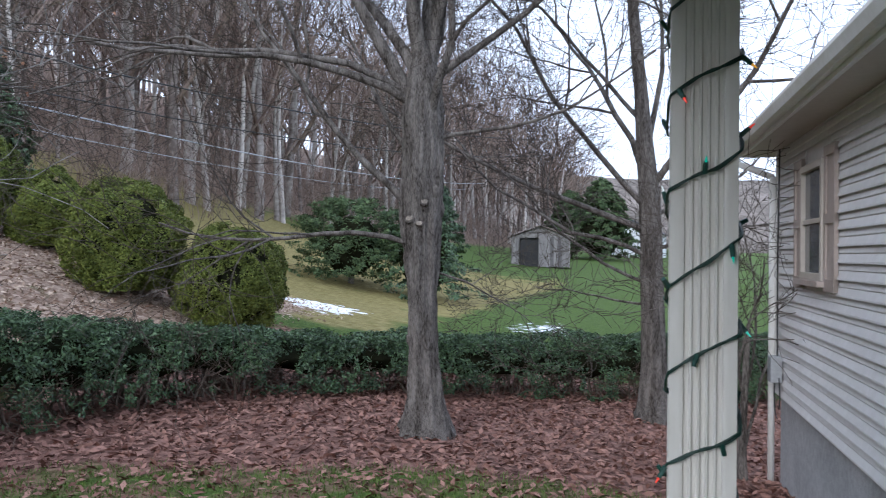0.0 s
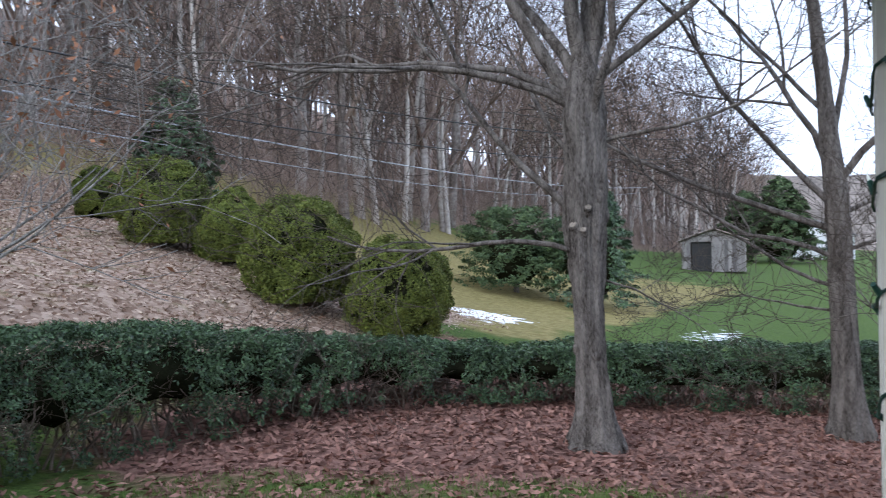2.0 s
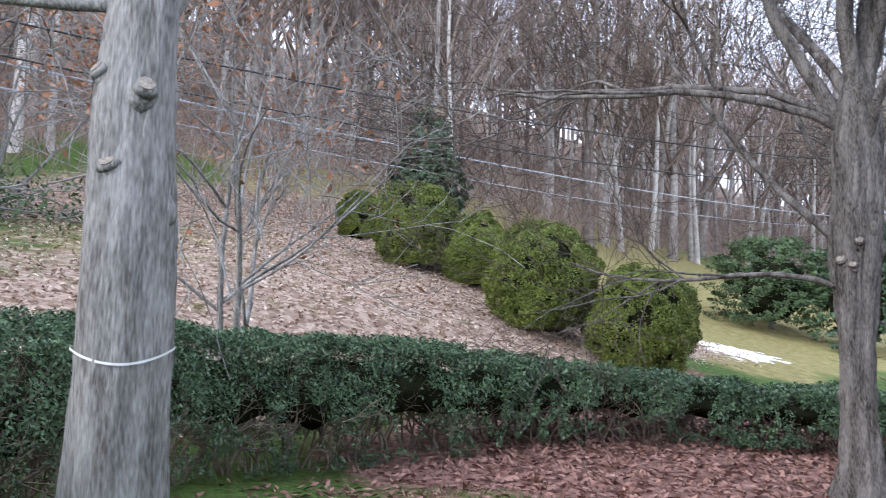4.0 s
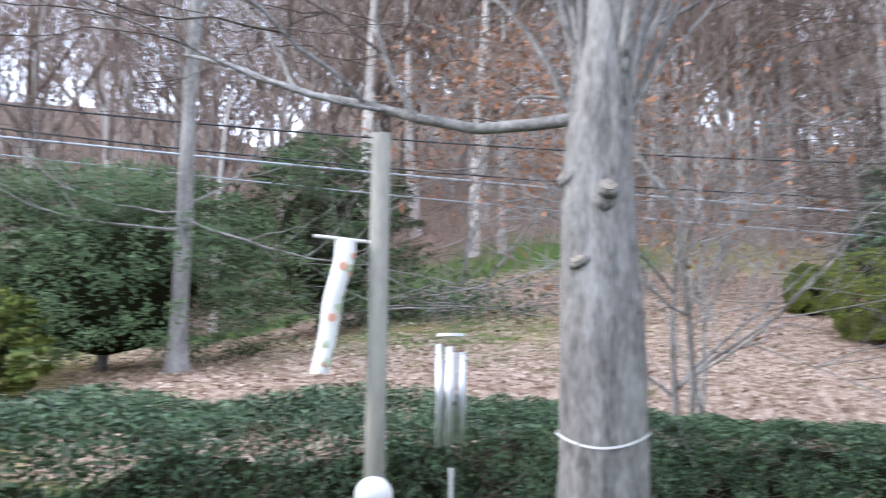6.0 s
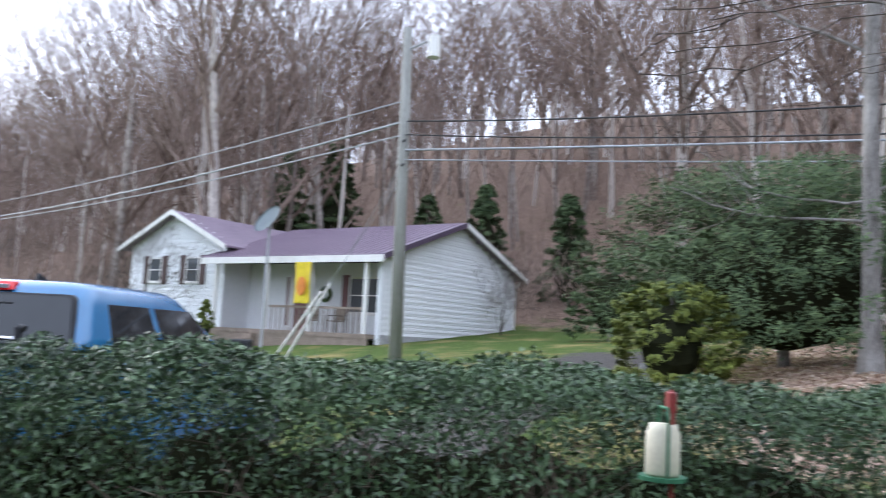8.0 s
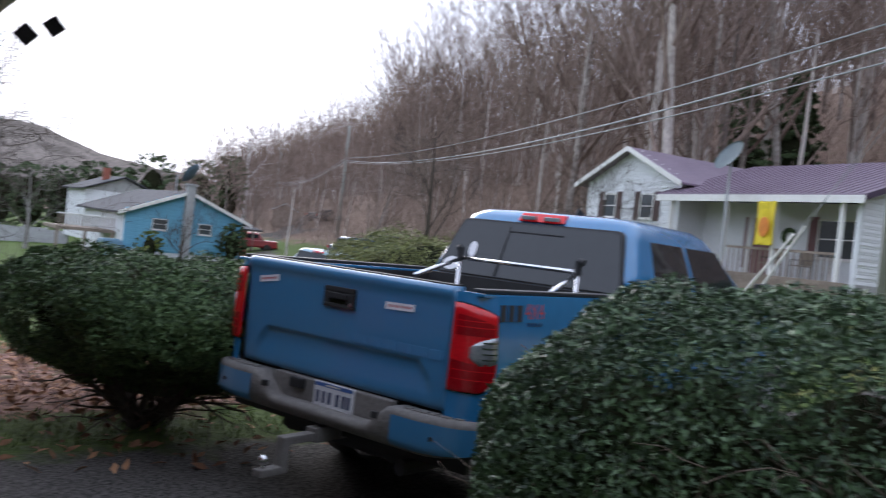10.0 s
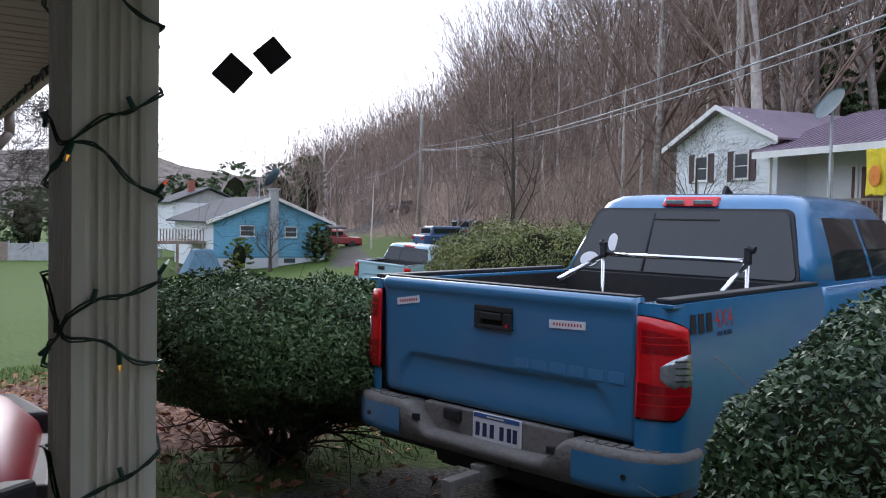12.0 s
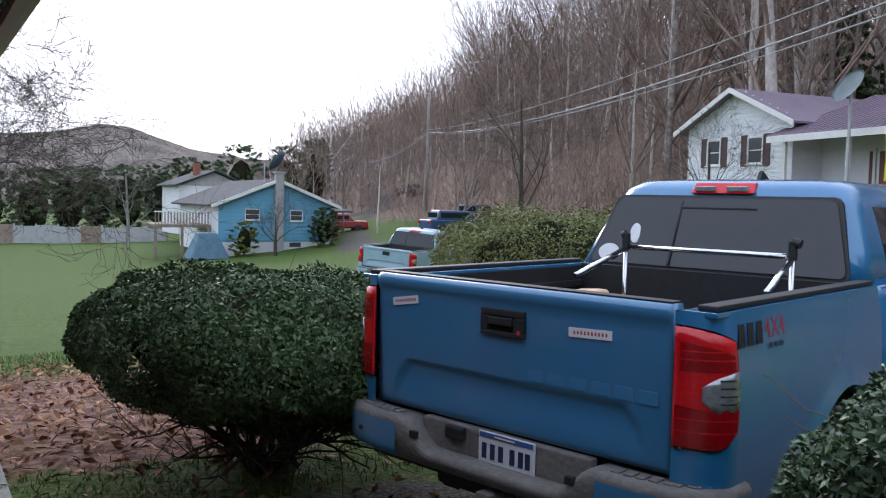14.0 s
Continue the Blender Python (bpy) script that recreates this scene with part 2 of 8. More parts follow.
M_PURPLE = material("purple_metal_roof", (0.26, 0.20, 0.25), 0.45, (0.20, 0.15, 0.20), scale=0.7, metal=0.2)
M_TRUCK = material("blue_paint", (0.032, 0.178, 0.375), 0.22, (0.028, 0.160, 0.34), scale=1.2, coat=1.0)
M_BLACK = material("black_plastic", (0.02, 0.02, 0.022), 0.6, (0.012, 0.012, 0.013), scale=8)


# ---- ground ----
def spaced(knots):
    out = [knots[0][0]]
    for (a, step), (b, _) in zip(knots, knots[1:]):
        k = max(1, round((b - a) / step))
        out += [a + (b - a) * (i + 1) / k for i in range(k)]
    return np.array(out)


def ground_cover(x, y):
    a, p = axes(x, y)
    def sm(lo, hi, v):
        t = np.clip((v - lo) / (hi - lo), 0, 1)
        return t * t * (3 - 2 * t)
    yard = sm(7.3, 9.6, a + 0.5 * np.maximum(0, p - 2.5) - 0.15 * np.maximum(0, -p)) * (1 - sm(14.5, 17, a)) * (1 - sm(7.5, 9.0, p)) * sm(-7, -4, p)
    side = 0.46 * sm(3.0, 5.5, a) * (1 - sm(14, 16, a)) * (1 - sm(6, 8, p))
    oldleaf = sm(-15, -12, a) * (1 - sm(-8.9, -7.8, a)) * (1 - sm(7, 10, p)) * sm(-9, -6, p)
    under = 0.22 * (1 - sm(0.7, 1.5, np.hypot(x + 3.85, y + 7.1) / 1.4))
    woods = sm(27, 35, p + 0.12 * np.maximum(0, a - 12) - 3.0 * np.exp(-(((a + 14) / 9) ** 2)))
    leaf = np.clip(yard * 0.85 + side + oldleaf * 0.72 + under, 0, 0.95)
    bank = sm(7.8, 9.2, p) * (1 - sm(24, 30, p)) * sm(-5, 0, a) * (1 - sm(15, 20, a - 0.2 * p))
    patch = np.exp(-(((p - 17) / 4) ** 2 + ((a - 4) / 6) ** 2))
    pale = np.clip(bank * (0.75 - 0.38 * patch), 0, 0.9)
    dry = np.clip(0.72 * sm(5, 8, p) * sm(15, 18, a) * (1 - sm(40, 60, a)) + 0.45 * bank + 0.4 * sm(6, 10, p) * sm(-25, -15, a) * (1 - sm(-2, 2, a)), 0, 0.9)
    drive = np.exp(-(((a + 5.7) / 1.55) ** 4)) * (1 - sm(18, 24, p)) * sm(-0.5, 0.6, p)
    lane = np.exp(-(((a + 95 - 0.4 * p) / 2.6) ** 4)) * sm(18, 20, p) * (1 - sm(36, 42, p))
    lx0, ly0, lx1, ly1 = -34.0, -41.5, -84.0, -93.0
    lt = np.clip(((x - lx0) * (lx1 - lx0) + (y - ly0) * (ly1 - ly0)) / ((lx1 - lx0) ** 2 + (ly1 - ly0) ** 2), 0, 1)
    lane = lane + np.exp(-((np.hypot(x - lx0 - lt * (lx1 - lx0), y - ly0 - lt * (ly1 - ly0) + 2.0 * np.sin(lt * 5)) / 1.7) ** 4))
    gravel = np.clip(0.9 * drive + 0.8 * lane, 0, 0.9)
    snow = 0.8 * np.exp(-(((a - 19.7) / 1.6) ** 2 + ((p - 9.3) / 1.3) ** 2)) + 0.52 * np.exp(-(((a - 22.5) / 3.2) ** 2 + ((p - 4.0) / 1.5) ** 2))
    return {"woods": woods * 0.8, "leaf": leaf, "pale": pale, "dry": dry, "gravel": gravel, "snow": snow}


def build_ground():
    ga = spaced([(-420, 20), (-110, 1.6), (-40, 1.0), (-12, 0.3), (22, 0.8), (60, 4), (160, 20), (420, 20)])
    gp = spaced([(-300, 20), (-60, 4), (-14, 0.5), (-3, 0.28), (18, 0.7), (45, 3), (200, 10)])
    A, P = np.meshgrid(ga, gp, indexing="ij")
    X, Y = AX.x * A + PX.x * P, AX.y * A + PX.y * P
    x, y = X.ravel(), Y.ravel()
    z = land(x, y)
    rough = np.array([noise.noise(Vector((u * 0.35, v * 0.35, 0))) * 0.06 + noise.noise(Vector((u * 2.1, v * 2.1, 3))) * 0.018 for u, v in zip(x, y)])
    z = z + rough
    na, npp = A.shape
    idx = np.arange(na * npp).reshape(na, npp)
    faces = np.stack([idx[:-1, :-1], idx[1:, :-1], idx[1:, 1:], idx[:-1, 1:]], -1).reshape(-1, 4)[:, ::-1]
    ob = mesh_np("ground", np.stack([x, y, z], 1), faces, M_GROUND, smooth=True)
    for name, v in ground_cover(x, y).items():
        at = ob.data.attributes.new(name, "FLOAT", "POINT")
        at.data.foreach_set("value", v.astype(np.float32))
    return tagged(ob, "sloping lawn with dead leaves, gravel drive and snow patches", "ground", kind="structure")


build_ground()


# ---- plants ----
def tubes(segs, sides):
    """Verts and quads for many tapered segments: rows of x0 y0 z0 x1 y1 z1 r0 r1."""
    s = np.asarray(segs, float)
    p0, p1, r0, r1 = s[:, 0:3], s[:, 3:6], s[:, 6], s[:, 7]
    d = p1 - p0
    d /= np.linalg.norm(d, axis=1)[:, None] + 1e-9
    ref = np.where(np.abs(d[:, 2:3]) < 0.9, np.array([[0, 0, 1.0]]), np.array([[1.0, 0, 0]]))
    u = np.cross(d, ref)
    u /= np.linalg.norm(u, axis=1)[:, None] + 1e-9
    v = np.cross(d, u)
    ang = np.arange(sides) * 2 * np.pi / sides
    ring = np.cos(ang)[None, :, None] * u[:, None, :] + np.sin(ang)[None, :, None] * v[:, None, :]
    lo = p0[:, None, :] + ring * r0[:, None, None]
    hi = p1[:, None, :] + ring * r1[:, None, None]
    verts = np.concatenate([lo, hi], 1).reshape(-1, 3)
    base = (np.arange(len(s)) * 2 * sides)[:, None]
    k = np.arange(sides)
    quad = np.stack([k, (k + 1) % sides, sides + (k + 1) % sides, sides + k], 1)
    faces = (base[:, :, None] + quad[None]).reshape(-1, 4)
    return verts, faces


def grow(rng, start, direction, length, radius, levels, spread=0.6, kids=(3, 5), up=0.15, taper=0.45, steps=5, wiggle=0.12, out=None, first=0.35):
    """Limbs that bend, taper and fork; returns rows for tubes(), with the level last."""
    out = [] if out is None else out
    p, d = np.array(start, float), np.array(direction, float)
    d /= np.linalg.norm(d)
    pts, rad = [p.copy()], [radius]
    for i in range(steps):
        d = d + rng.normal(0, wiggle, 3) + np.array([0, 0, up * 0.3])
        d /= np.linalg.norm(d)
        p = p + d * length / steps
        pts.append(p.copy())
        rad.append(radius * (1 - (1 - taper) * (i + 1) / steps))
    for i in range(steps):
        out.append((*pts[i], *pts[i + 1], rad[i], rad[i + 1], levels))
    if levels > 0:
        for k in range(rng.integers(kids[0], kids[1] + 1)):
            f = first + (1 - first) * rng.random()
            i = min(int(f * steps), steps - 1)
            q = pts[i] + (pts[i + 1] - pts[i]) * (f * steps - i)
            dd = pts[i + 1] - pts[i]
            dd /= np.linalg.norm(dd)
            side = rng.normal(0, 1, 3)
            side -= side @ dd * dd
            side /= np.linalg.norm(side)
            nd = dd * (1 - spread * 0.6) + side * spread + np.array([0, 0, up])
            grow(rng, q, nd, length * (0.45 + 0.3 * rng.random()), rad[i] * (0.45 + 0.2 * rng.random()), levels - 1, spread, kids, up, taper, max(3, steps - 1), wiggle * 1.2, out, first=0.25)
    return out


def tube_path(pts, r, sides=6):
    """One unbroken tube through a line of points."""
    p = np.asarray([tuple(q) for q in pts], float)
    d = np.gradient(p, axis=0)
    d /= np.linalg.norm(d, axis=1)[:, None] + 1e-9
    u = np.cross(d, np.where(np.abs(d[:, 2:3]) < 0.9, np.array([[0, 0, 1.0]]), np.array([[1.0, 0, 0]])))
    u /= np.linalg.norm(u, axis=1)[:, None] + 1e-9
    v = np.cross(d, u)
    ang = np.arange(sides) * 2 * np.pi / sides
    verts = p[:, None, :] + r * (np.cos(ang)[None, :, None] * u[:, None, :] + np.sin(ang)[None, :, None] * v[:, None, :])
    idx = np.arange(len(p) * sides).reshape(len(p), sides)
    faces = np.concatenate([np.stack([idx[:-1, k], idx[:-1, (k + 1) % sides], idx[1:, (k + 1) % sides], idx[1:, k]], 1) for k in range(sides)])
    return verts.reshape(-1, 3), faces


def leaf_cloud(rng, centers, normals, size, droop=0.6):
    """A small four-sided leaf at every centre, turned at random round its normal."""
    n = len(centers)
    nrm = normals + rng.normal(0, droop, (n, 3))
    nrm /= np.linalg.norm(nrm, axis=1)[:, None] + 1e-9
    t = np.cross(nrm, rng.normal(0, 1, (n, 3)))
    t /= np.linalg.norm(t, axis=1)[:, None] + 1e-9
    b = np.cross(nrm, t)
    s = size * (0.6 + 0.8 * rng.random(n))[:, None]
    w = s * 0.42
    bend = nrm * s * 0.15
    verts = np.stack([centers - t * s, centers + b * w + bend, centers + t * s, centers - b * w + bend], 1).reshape(-1, 3)
    faces = np.arange(n * 4).reshape(n, 4)
    return verts, faces


def noise3(pts, scale, seed):
    return np.array([noise.noise(Vector(p) * scale + Vector((seed, seed * 0.7, 0))) for p in pts])
TX, TY, TURN = -3.467, -4.687, 90.55   # the truck's tail on the ground, and its heading


def tw(u, v):
    """A place given from the truck's tail: u to its right, v ahead."""
    c, s = math.cos(radians(TURN)), math.sin(radians(TURN))
    return TX + c * u - s * v, TY + s * u + c * v


M_TWIG_PALE = material("hedge_stems", (0.24, 0.19, 0.15), 0.9, (0.12, 0.09, 0.07), scale=3, spec=0.2)


# ---- hedges and shrubs ----
def hedge_shell(rng, line, half, n, lump=0.10):
    """Points and outward normals on a clipped, rounded hedge that follows a line of (x, y, top z)."""
    pts = np.array(line, float)
    fine = []
    for i in range(len(pts) - 1):
        p0, p1, p2, p3 = pts[max(i - 1, 0)], pts[i], pts[i + 1], pts[min(i + 2, len(pts) - 1)]
        for t in np.linspace(0, 1, 12, endpoint=False):
            fine.append(0.5 * ((2 * p1) + (p2 - p0) * t + (2 * p0 - 5 * p1 + 4 * p2 - p3) * t * t + (3 * p1 - p0 - 3 * p2 + p3) * t**3))
    fine.append(pts[-1])
    fine = np.array(fine)
    seg = np.linalg.norm(np.diff(fine[:, :2], axis=0), axis=1)
    along = np.concatenate([[0], np.cumsum(seg)])
    s = rng.random(n) ** 1.5 * along[-1]   # more, smaller leaves towards the near end
    cx, cy, top = (np.interp(s, along, fine[:, k]) for k in range(3))
    dx, dy = np.gradient(fine[:, 0], along), np.gradient(fine[:, 1], along)
    tx, ty = np.interp(s, along, dx), np.interp(s, along, dy)
    ln = np.hypot(tx, ty)
    nx, ny = -ty / ln, tx / ln
    # a squarish section: two sides and a slightly crowned top
    side = rng.random(n) < 0.62
    sg = np.where(rng.random(n) < 0.5, -1.0, 1.0)
    hu, hv = rng.uniform(0.03, 0.97, n), rng.uniform(-0.97, 0.97, n)
    off = np.where(side, sg * (1 - 0.22 * hu**5), hv)
    up = np.where(side, hu, 1 - 0.12 * np.abs(hv) ** 3)
    ca, sa = np.where(side, sg, 0.25 * hv), np.where(side, 0.25, 1.0)
    end = np.minimum(np.clip(s / 0.7, 0, 1), np.clip((along[-1] - s) / 0.7, 0, 1))
    end = np.sqrt(np.clip(1 - (1 - end) ** 2, 0, 1))
    base = land(cx, cy)
    hgt = (top - base) * (0.5 + 0.5 * end)
    w = half * (0.15 + 0.85 * end) * (0.80 + 0.20 * np.sin(np.pi * np.clip(up, 0, 1) ** 0.8))
    P = np.stack([cx + nx * off * w, cy + ny * off * w, base + hgt * up], 1)
    N = np.stack([nx * ca, ny * ca, sa * 0.9], 1)
    # fill the clipped ends
    return P, N, up, fine, along, s


def hedge(name, label, line, half, n_leaf, seed, mat, size, bare=0.5, stems=120, holes=0.30):
    rng = np.random.default_rng(seed)
    P, N, up, fine, along, s = hedge_shell(rng, line, half, n_leaf)
    d = noise3(P, 2.3, seed) * 0.13 + noise3(P, 0.7, seed + 5) * 0.10 + noise3(P, 7.0, seed + 6) * 0.06
    depth = -np.abs(rng.normal(0, 0.10, len(P)))
    P = P + N * (d + depth)[:, None]
    gap = 0.8 * noise3(P, 2.1, seed + 9) + 0.75 * noise3(P, 6.0, seed + 2) + rng.normal(0, 0.06, len(P))
    full = np.clip((6.5 - s) / 2.5, 0, 1)
    keep = (gap > holes - 0.95 - 0.35 * full + bare * (1 - 0.6 * full) * np.clip(0.72 - up, 0, 1) * 1.6) & (P[:, 2] > land(P[:, 0], P[:, 1]) + 0.03)
    P, N, s = P[keep], N[keep], s[keep]
    thing = empty(name, pose(fine[0][0], fine[0][1], gz(fine[0][0], fine[0][1])), label, "hedge")
    o = np.array(thing.location)
    v, f = leaf_cloud(rng, P - o, N, size * np.interp(s, [0, 5, 9, 14], [0.70, 0.78, 1.0, 1.25])[:, None], 0.75)
    tagged(mesh_np("foliage", v, f, mat, thing), kind="stuff")
    rows = []
    for k in range(stems):
        s = 0.9 + rng.random() * (along[-1] - 1.4)
        c = np.array([np.interp(s, along, fine[:, j]) for j in range(3)])
        q = np.array([c[0] + rng.normal(0, 0.12), c[1] + rng.normal(0, 0.12), 0.0])
        q[2] = gz(q[0], q[1])
        h = (c[2] - q[2])
        lean = rng.normal(0, 0.42, 3)
        lean[2] = 1.0
        rows += grow(rng, q - np.array([0, 0, 0.03]), lean, h * 0.6, 0.018, 2, 0.7, (3, 5), 0.1, 0.5, 4, 0.18)
    rows = np.array(rows)[:, :8]
    rows[:, :3] -= o
    rows[:, 3:6] -= o
    v, f = tubes(rows, 4)
    tagged(mesh_np("stem_growth", v, f, M_TWIG_PALE, thing), kind="stuff")
    # the twiggy inside: a lumpy mass well behind the leaves, its shade painted dark
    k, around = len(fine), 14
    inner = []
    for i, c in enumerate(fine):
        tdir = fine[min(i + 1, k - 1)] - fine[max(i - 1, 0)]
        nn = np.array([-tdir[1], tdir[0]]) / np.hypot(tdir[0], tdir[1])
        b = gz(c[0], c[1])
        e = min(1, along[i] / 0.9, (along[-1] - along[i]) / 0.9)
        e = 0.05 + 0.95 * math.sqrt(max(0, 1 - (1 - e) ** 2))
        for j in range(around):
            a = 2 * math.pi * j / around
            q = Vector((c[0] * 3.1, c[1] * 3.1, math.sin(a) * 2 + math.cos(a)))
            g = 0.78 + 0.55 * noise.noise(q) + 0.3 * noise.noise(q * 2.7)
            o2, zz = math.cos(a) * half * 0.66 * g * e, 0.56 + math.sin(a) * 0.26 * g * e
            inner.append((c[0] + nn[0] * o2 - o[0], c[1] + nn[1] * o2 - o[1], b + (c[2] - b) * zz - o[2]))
    idx = np.arange(k * around).reshape(k, around)
    faces = np.concatenate([np.stack([idx[:-1, j], idx[1:, j], idx[1:, (j + 1) % around], idx[:-1, (j + 1) % around]], 1) for j in range(around)])
    mesh_np("inner_shade", np.array(inner), faces, M_CORE, thing)
    return thing


hedge("yard_hedge", "long clipped dark green hedge round the yard, bare and twiggy below", [(-3.20, -3.42, 1.36), (-3.38, -2.4, 1.50), (-3.78, -0.6, 1.56), (-4.35, 2.0, 1.45), (-5.4, 4.3, 1.32), (-5.95, 6.1, 1.18), (-5.3, 8.2, 1.04), (-3.7, 10.7, 0.74), (-0.6, 13.0, 0.40), (3.4, 14.2, 0.32), (6.5, 15.0, 0.25)], 0.72, 420000, 4, M_HEDGE_BLUE, 0.0205, bare=0.46, stems=520, holes=0.76)


def dome_shrub(name, label, x, y, rx, ry, h, seed, mat, size, n, low=0.10, flat=0.75, undercut=0.35, rz=0, category="shrub", lobes=(), stems=14, lumpy=0.13):
    """A clipped shrub: a lumpy dome of small leaves on forking stems. lobes: extra domes (dx, dy, dz, r)."""
    rng = np.random.default_rng(seed)
    zb = gz(x, y)
    thing = empty(name, pose(x, y, zb, 0, 0, rz), label, category)
    allP, allN = [], []
    for dx, dy, dz, sx, sy, sz in ((0, 0, 0, rx, ry, h), *[(a, b, c, r, r, 2 * r) for a, b, c, r in lobes]):
        m = int(n * (1 if (dx, dy) == (0, 0) else 0.35))
        u = rng.normal(0, 1, (m, 3))
        u /= np.linalg.norm(u, axis=1)[:, None]
        q = np.sign(u) * np.abs(u) ** flat
        cz = low + (sz - low) * 0.55
        zz = np.where(q[:, 2] > 0, cz + q[:, 2] * (sz - cz), cz + q[:, 2] * (cz - low))
        shrink = np.where(q[:, 2] < 0, 1 - undercut * np.abs(q[:, 2]) ** 1.5, 1)
        P = np.stack([dx + q[:, 0] * sx * shrink, dy + q[:, 1] * sy * shrink, dz + zz], 1)
        allP.append(P)
        allN.append(u)
    P, N = np.concatenate(allP), np.concatenate(allN)
    P = P + N * (noise3(P, 1.6, seed) * lumpy * rx + noise3(P, 4.5, seed + 3) * 0.6 * lumpy * rx - np.abs(rng.normal(0, 0.06, len(P))) * rx)[:, None]
    keep = noise3(P, 2.6, seed + 8) + 0.6 * noise3(P, 7.5, seed + 4) + rng.normal(0, 0.12, len(P)) > -0.30
    P, N = P[keep & (P[:, 2] > 0.02)], N[keep & (P[:, 2] > 0.02)]
    v, f = leaf_cloud(rng, P, N, size, 0.7)
    tagged(mesh_np("foliage", v, f, mat, thing), kind="stuff")
    rows = []
    for k in range(stems):
        an = rng.random() * 6.283
        rows += grow(rng, (rng.normal(0, 0.06), rng.normal(0, 0.06), -0.05), (math.cos(an) * rx * 0.8, math.sin(an) * ry * 0.8, h * 0.75), h * 0.62, 0.03, 2, 0.6, (3, 4), 0.1, 0.45, 5, 0.12)
    v, f = tubes(np.array(rows)[:, :8], 5)
    tagged(mesh_np("stem_growth", v, f, M_TWIG, thing), kind="stuff")
    # dark dome inside the leaves stands in for the shrub's inner shade
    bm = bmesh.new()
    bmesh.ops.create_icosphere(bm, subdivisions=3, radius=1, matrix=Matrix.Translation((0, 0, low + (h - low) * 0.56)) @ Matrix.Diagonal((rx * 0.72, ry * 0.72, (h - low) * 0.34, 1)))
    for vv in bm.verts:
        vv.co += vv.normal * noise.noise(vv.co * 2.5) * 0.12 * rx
    part("inner_shade", bm, M_CORE, thing)
    return thing


M_LAWNSHRUB = material("browned_yew_leaves", (0.21, 0.225, 0.07), 0.6, (0.07, 0.085, 0.028), scale=1.4, island=0.9, contrast=0.5, spec=0.3)
dome_shrub("drive_shrub", "broad clipped yew shrub with bare stems beneath, beside the drive", -3.85, -7.1, 1.1, 1.60, 1.28, 11, M_HEDGE, 0.019, 110000, low=0.28, flat=0.82, undercut=0.5, rz=0, stems=22)
x, y = tw(-4.25, 6.3)
dome_shrub("lawn_shrub", "broad rounded yew shrub by the drive", x, y, 1.65, 1.65, 1.86, 12, M_LAWNSHRUB, 0.022, 60000, flat=0.8, rz=30)
for k, (b, d, w, h) in enumerate(((29.6, 19.2, 2.3, 1.95), (25.3, 18.8, 1.75, 1.6), (20.9, 16.6, 2.45, 2.15), (14.3, 16.2, 2.4, 1.95), (33.4, 24.0, 1.5, 1.4))):
    tagged(dome_shrub("bank_shrub", "rounded yellow-green clipped shrub on the leafy bank", -d * math.sin(radians(b)), d * math.cos(radians(b)), w * 0.45, w * 0.45, h * 0.98, 20 + k, M_BUSH, 0.026, 60000, low=-0.45, flat=1.05, undercut=0.12, rz=k * 50, stems=6, lumpy=0.20, lobes=((w * 0.16, -w * 0.12, h * 0.08, w * 0.24), (-w * 0.18, w * 0.05, 0.0, w * 0.24))), group="row of rounded shrubs")


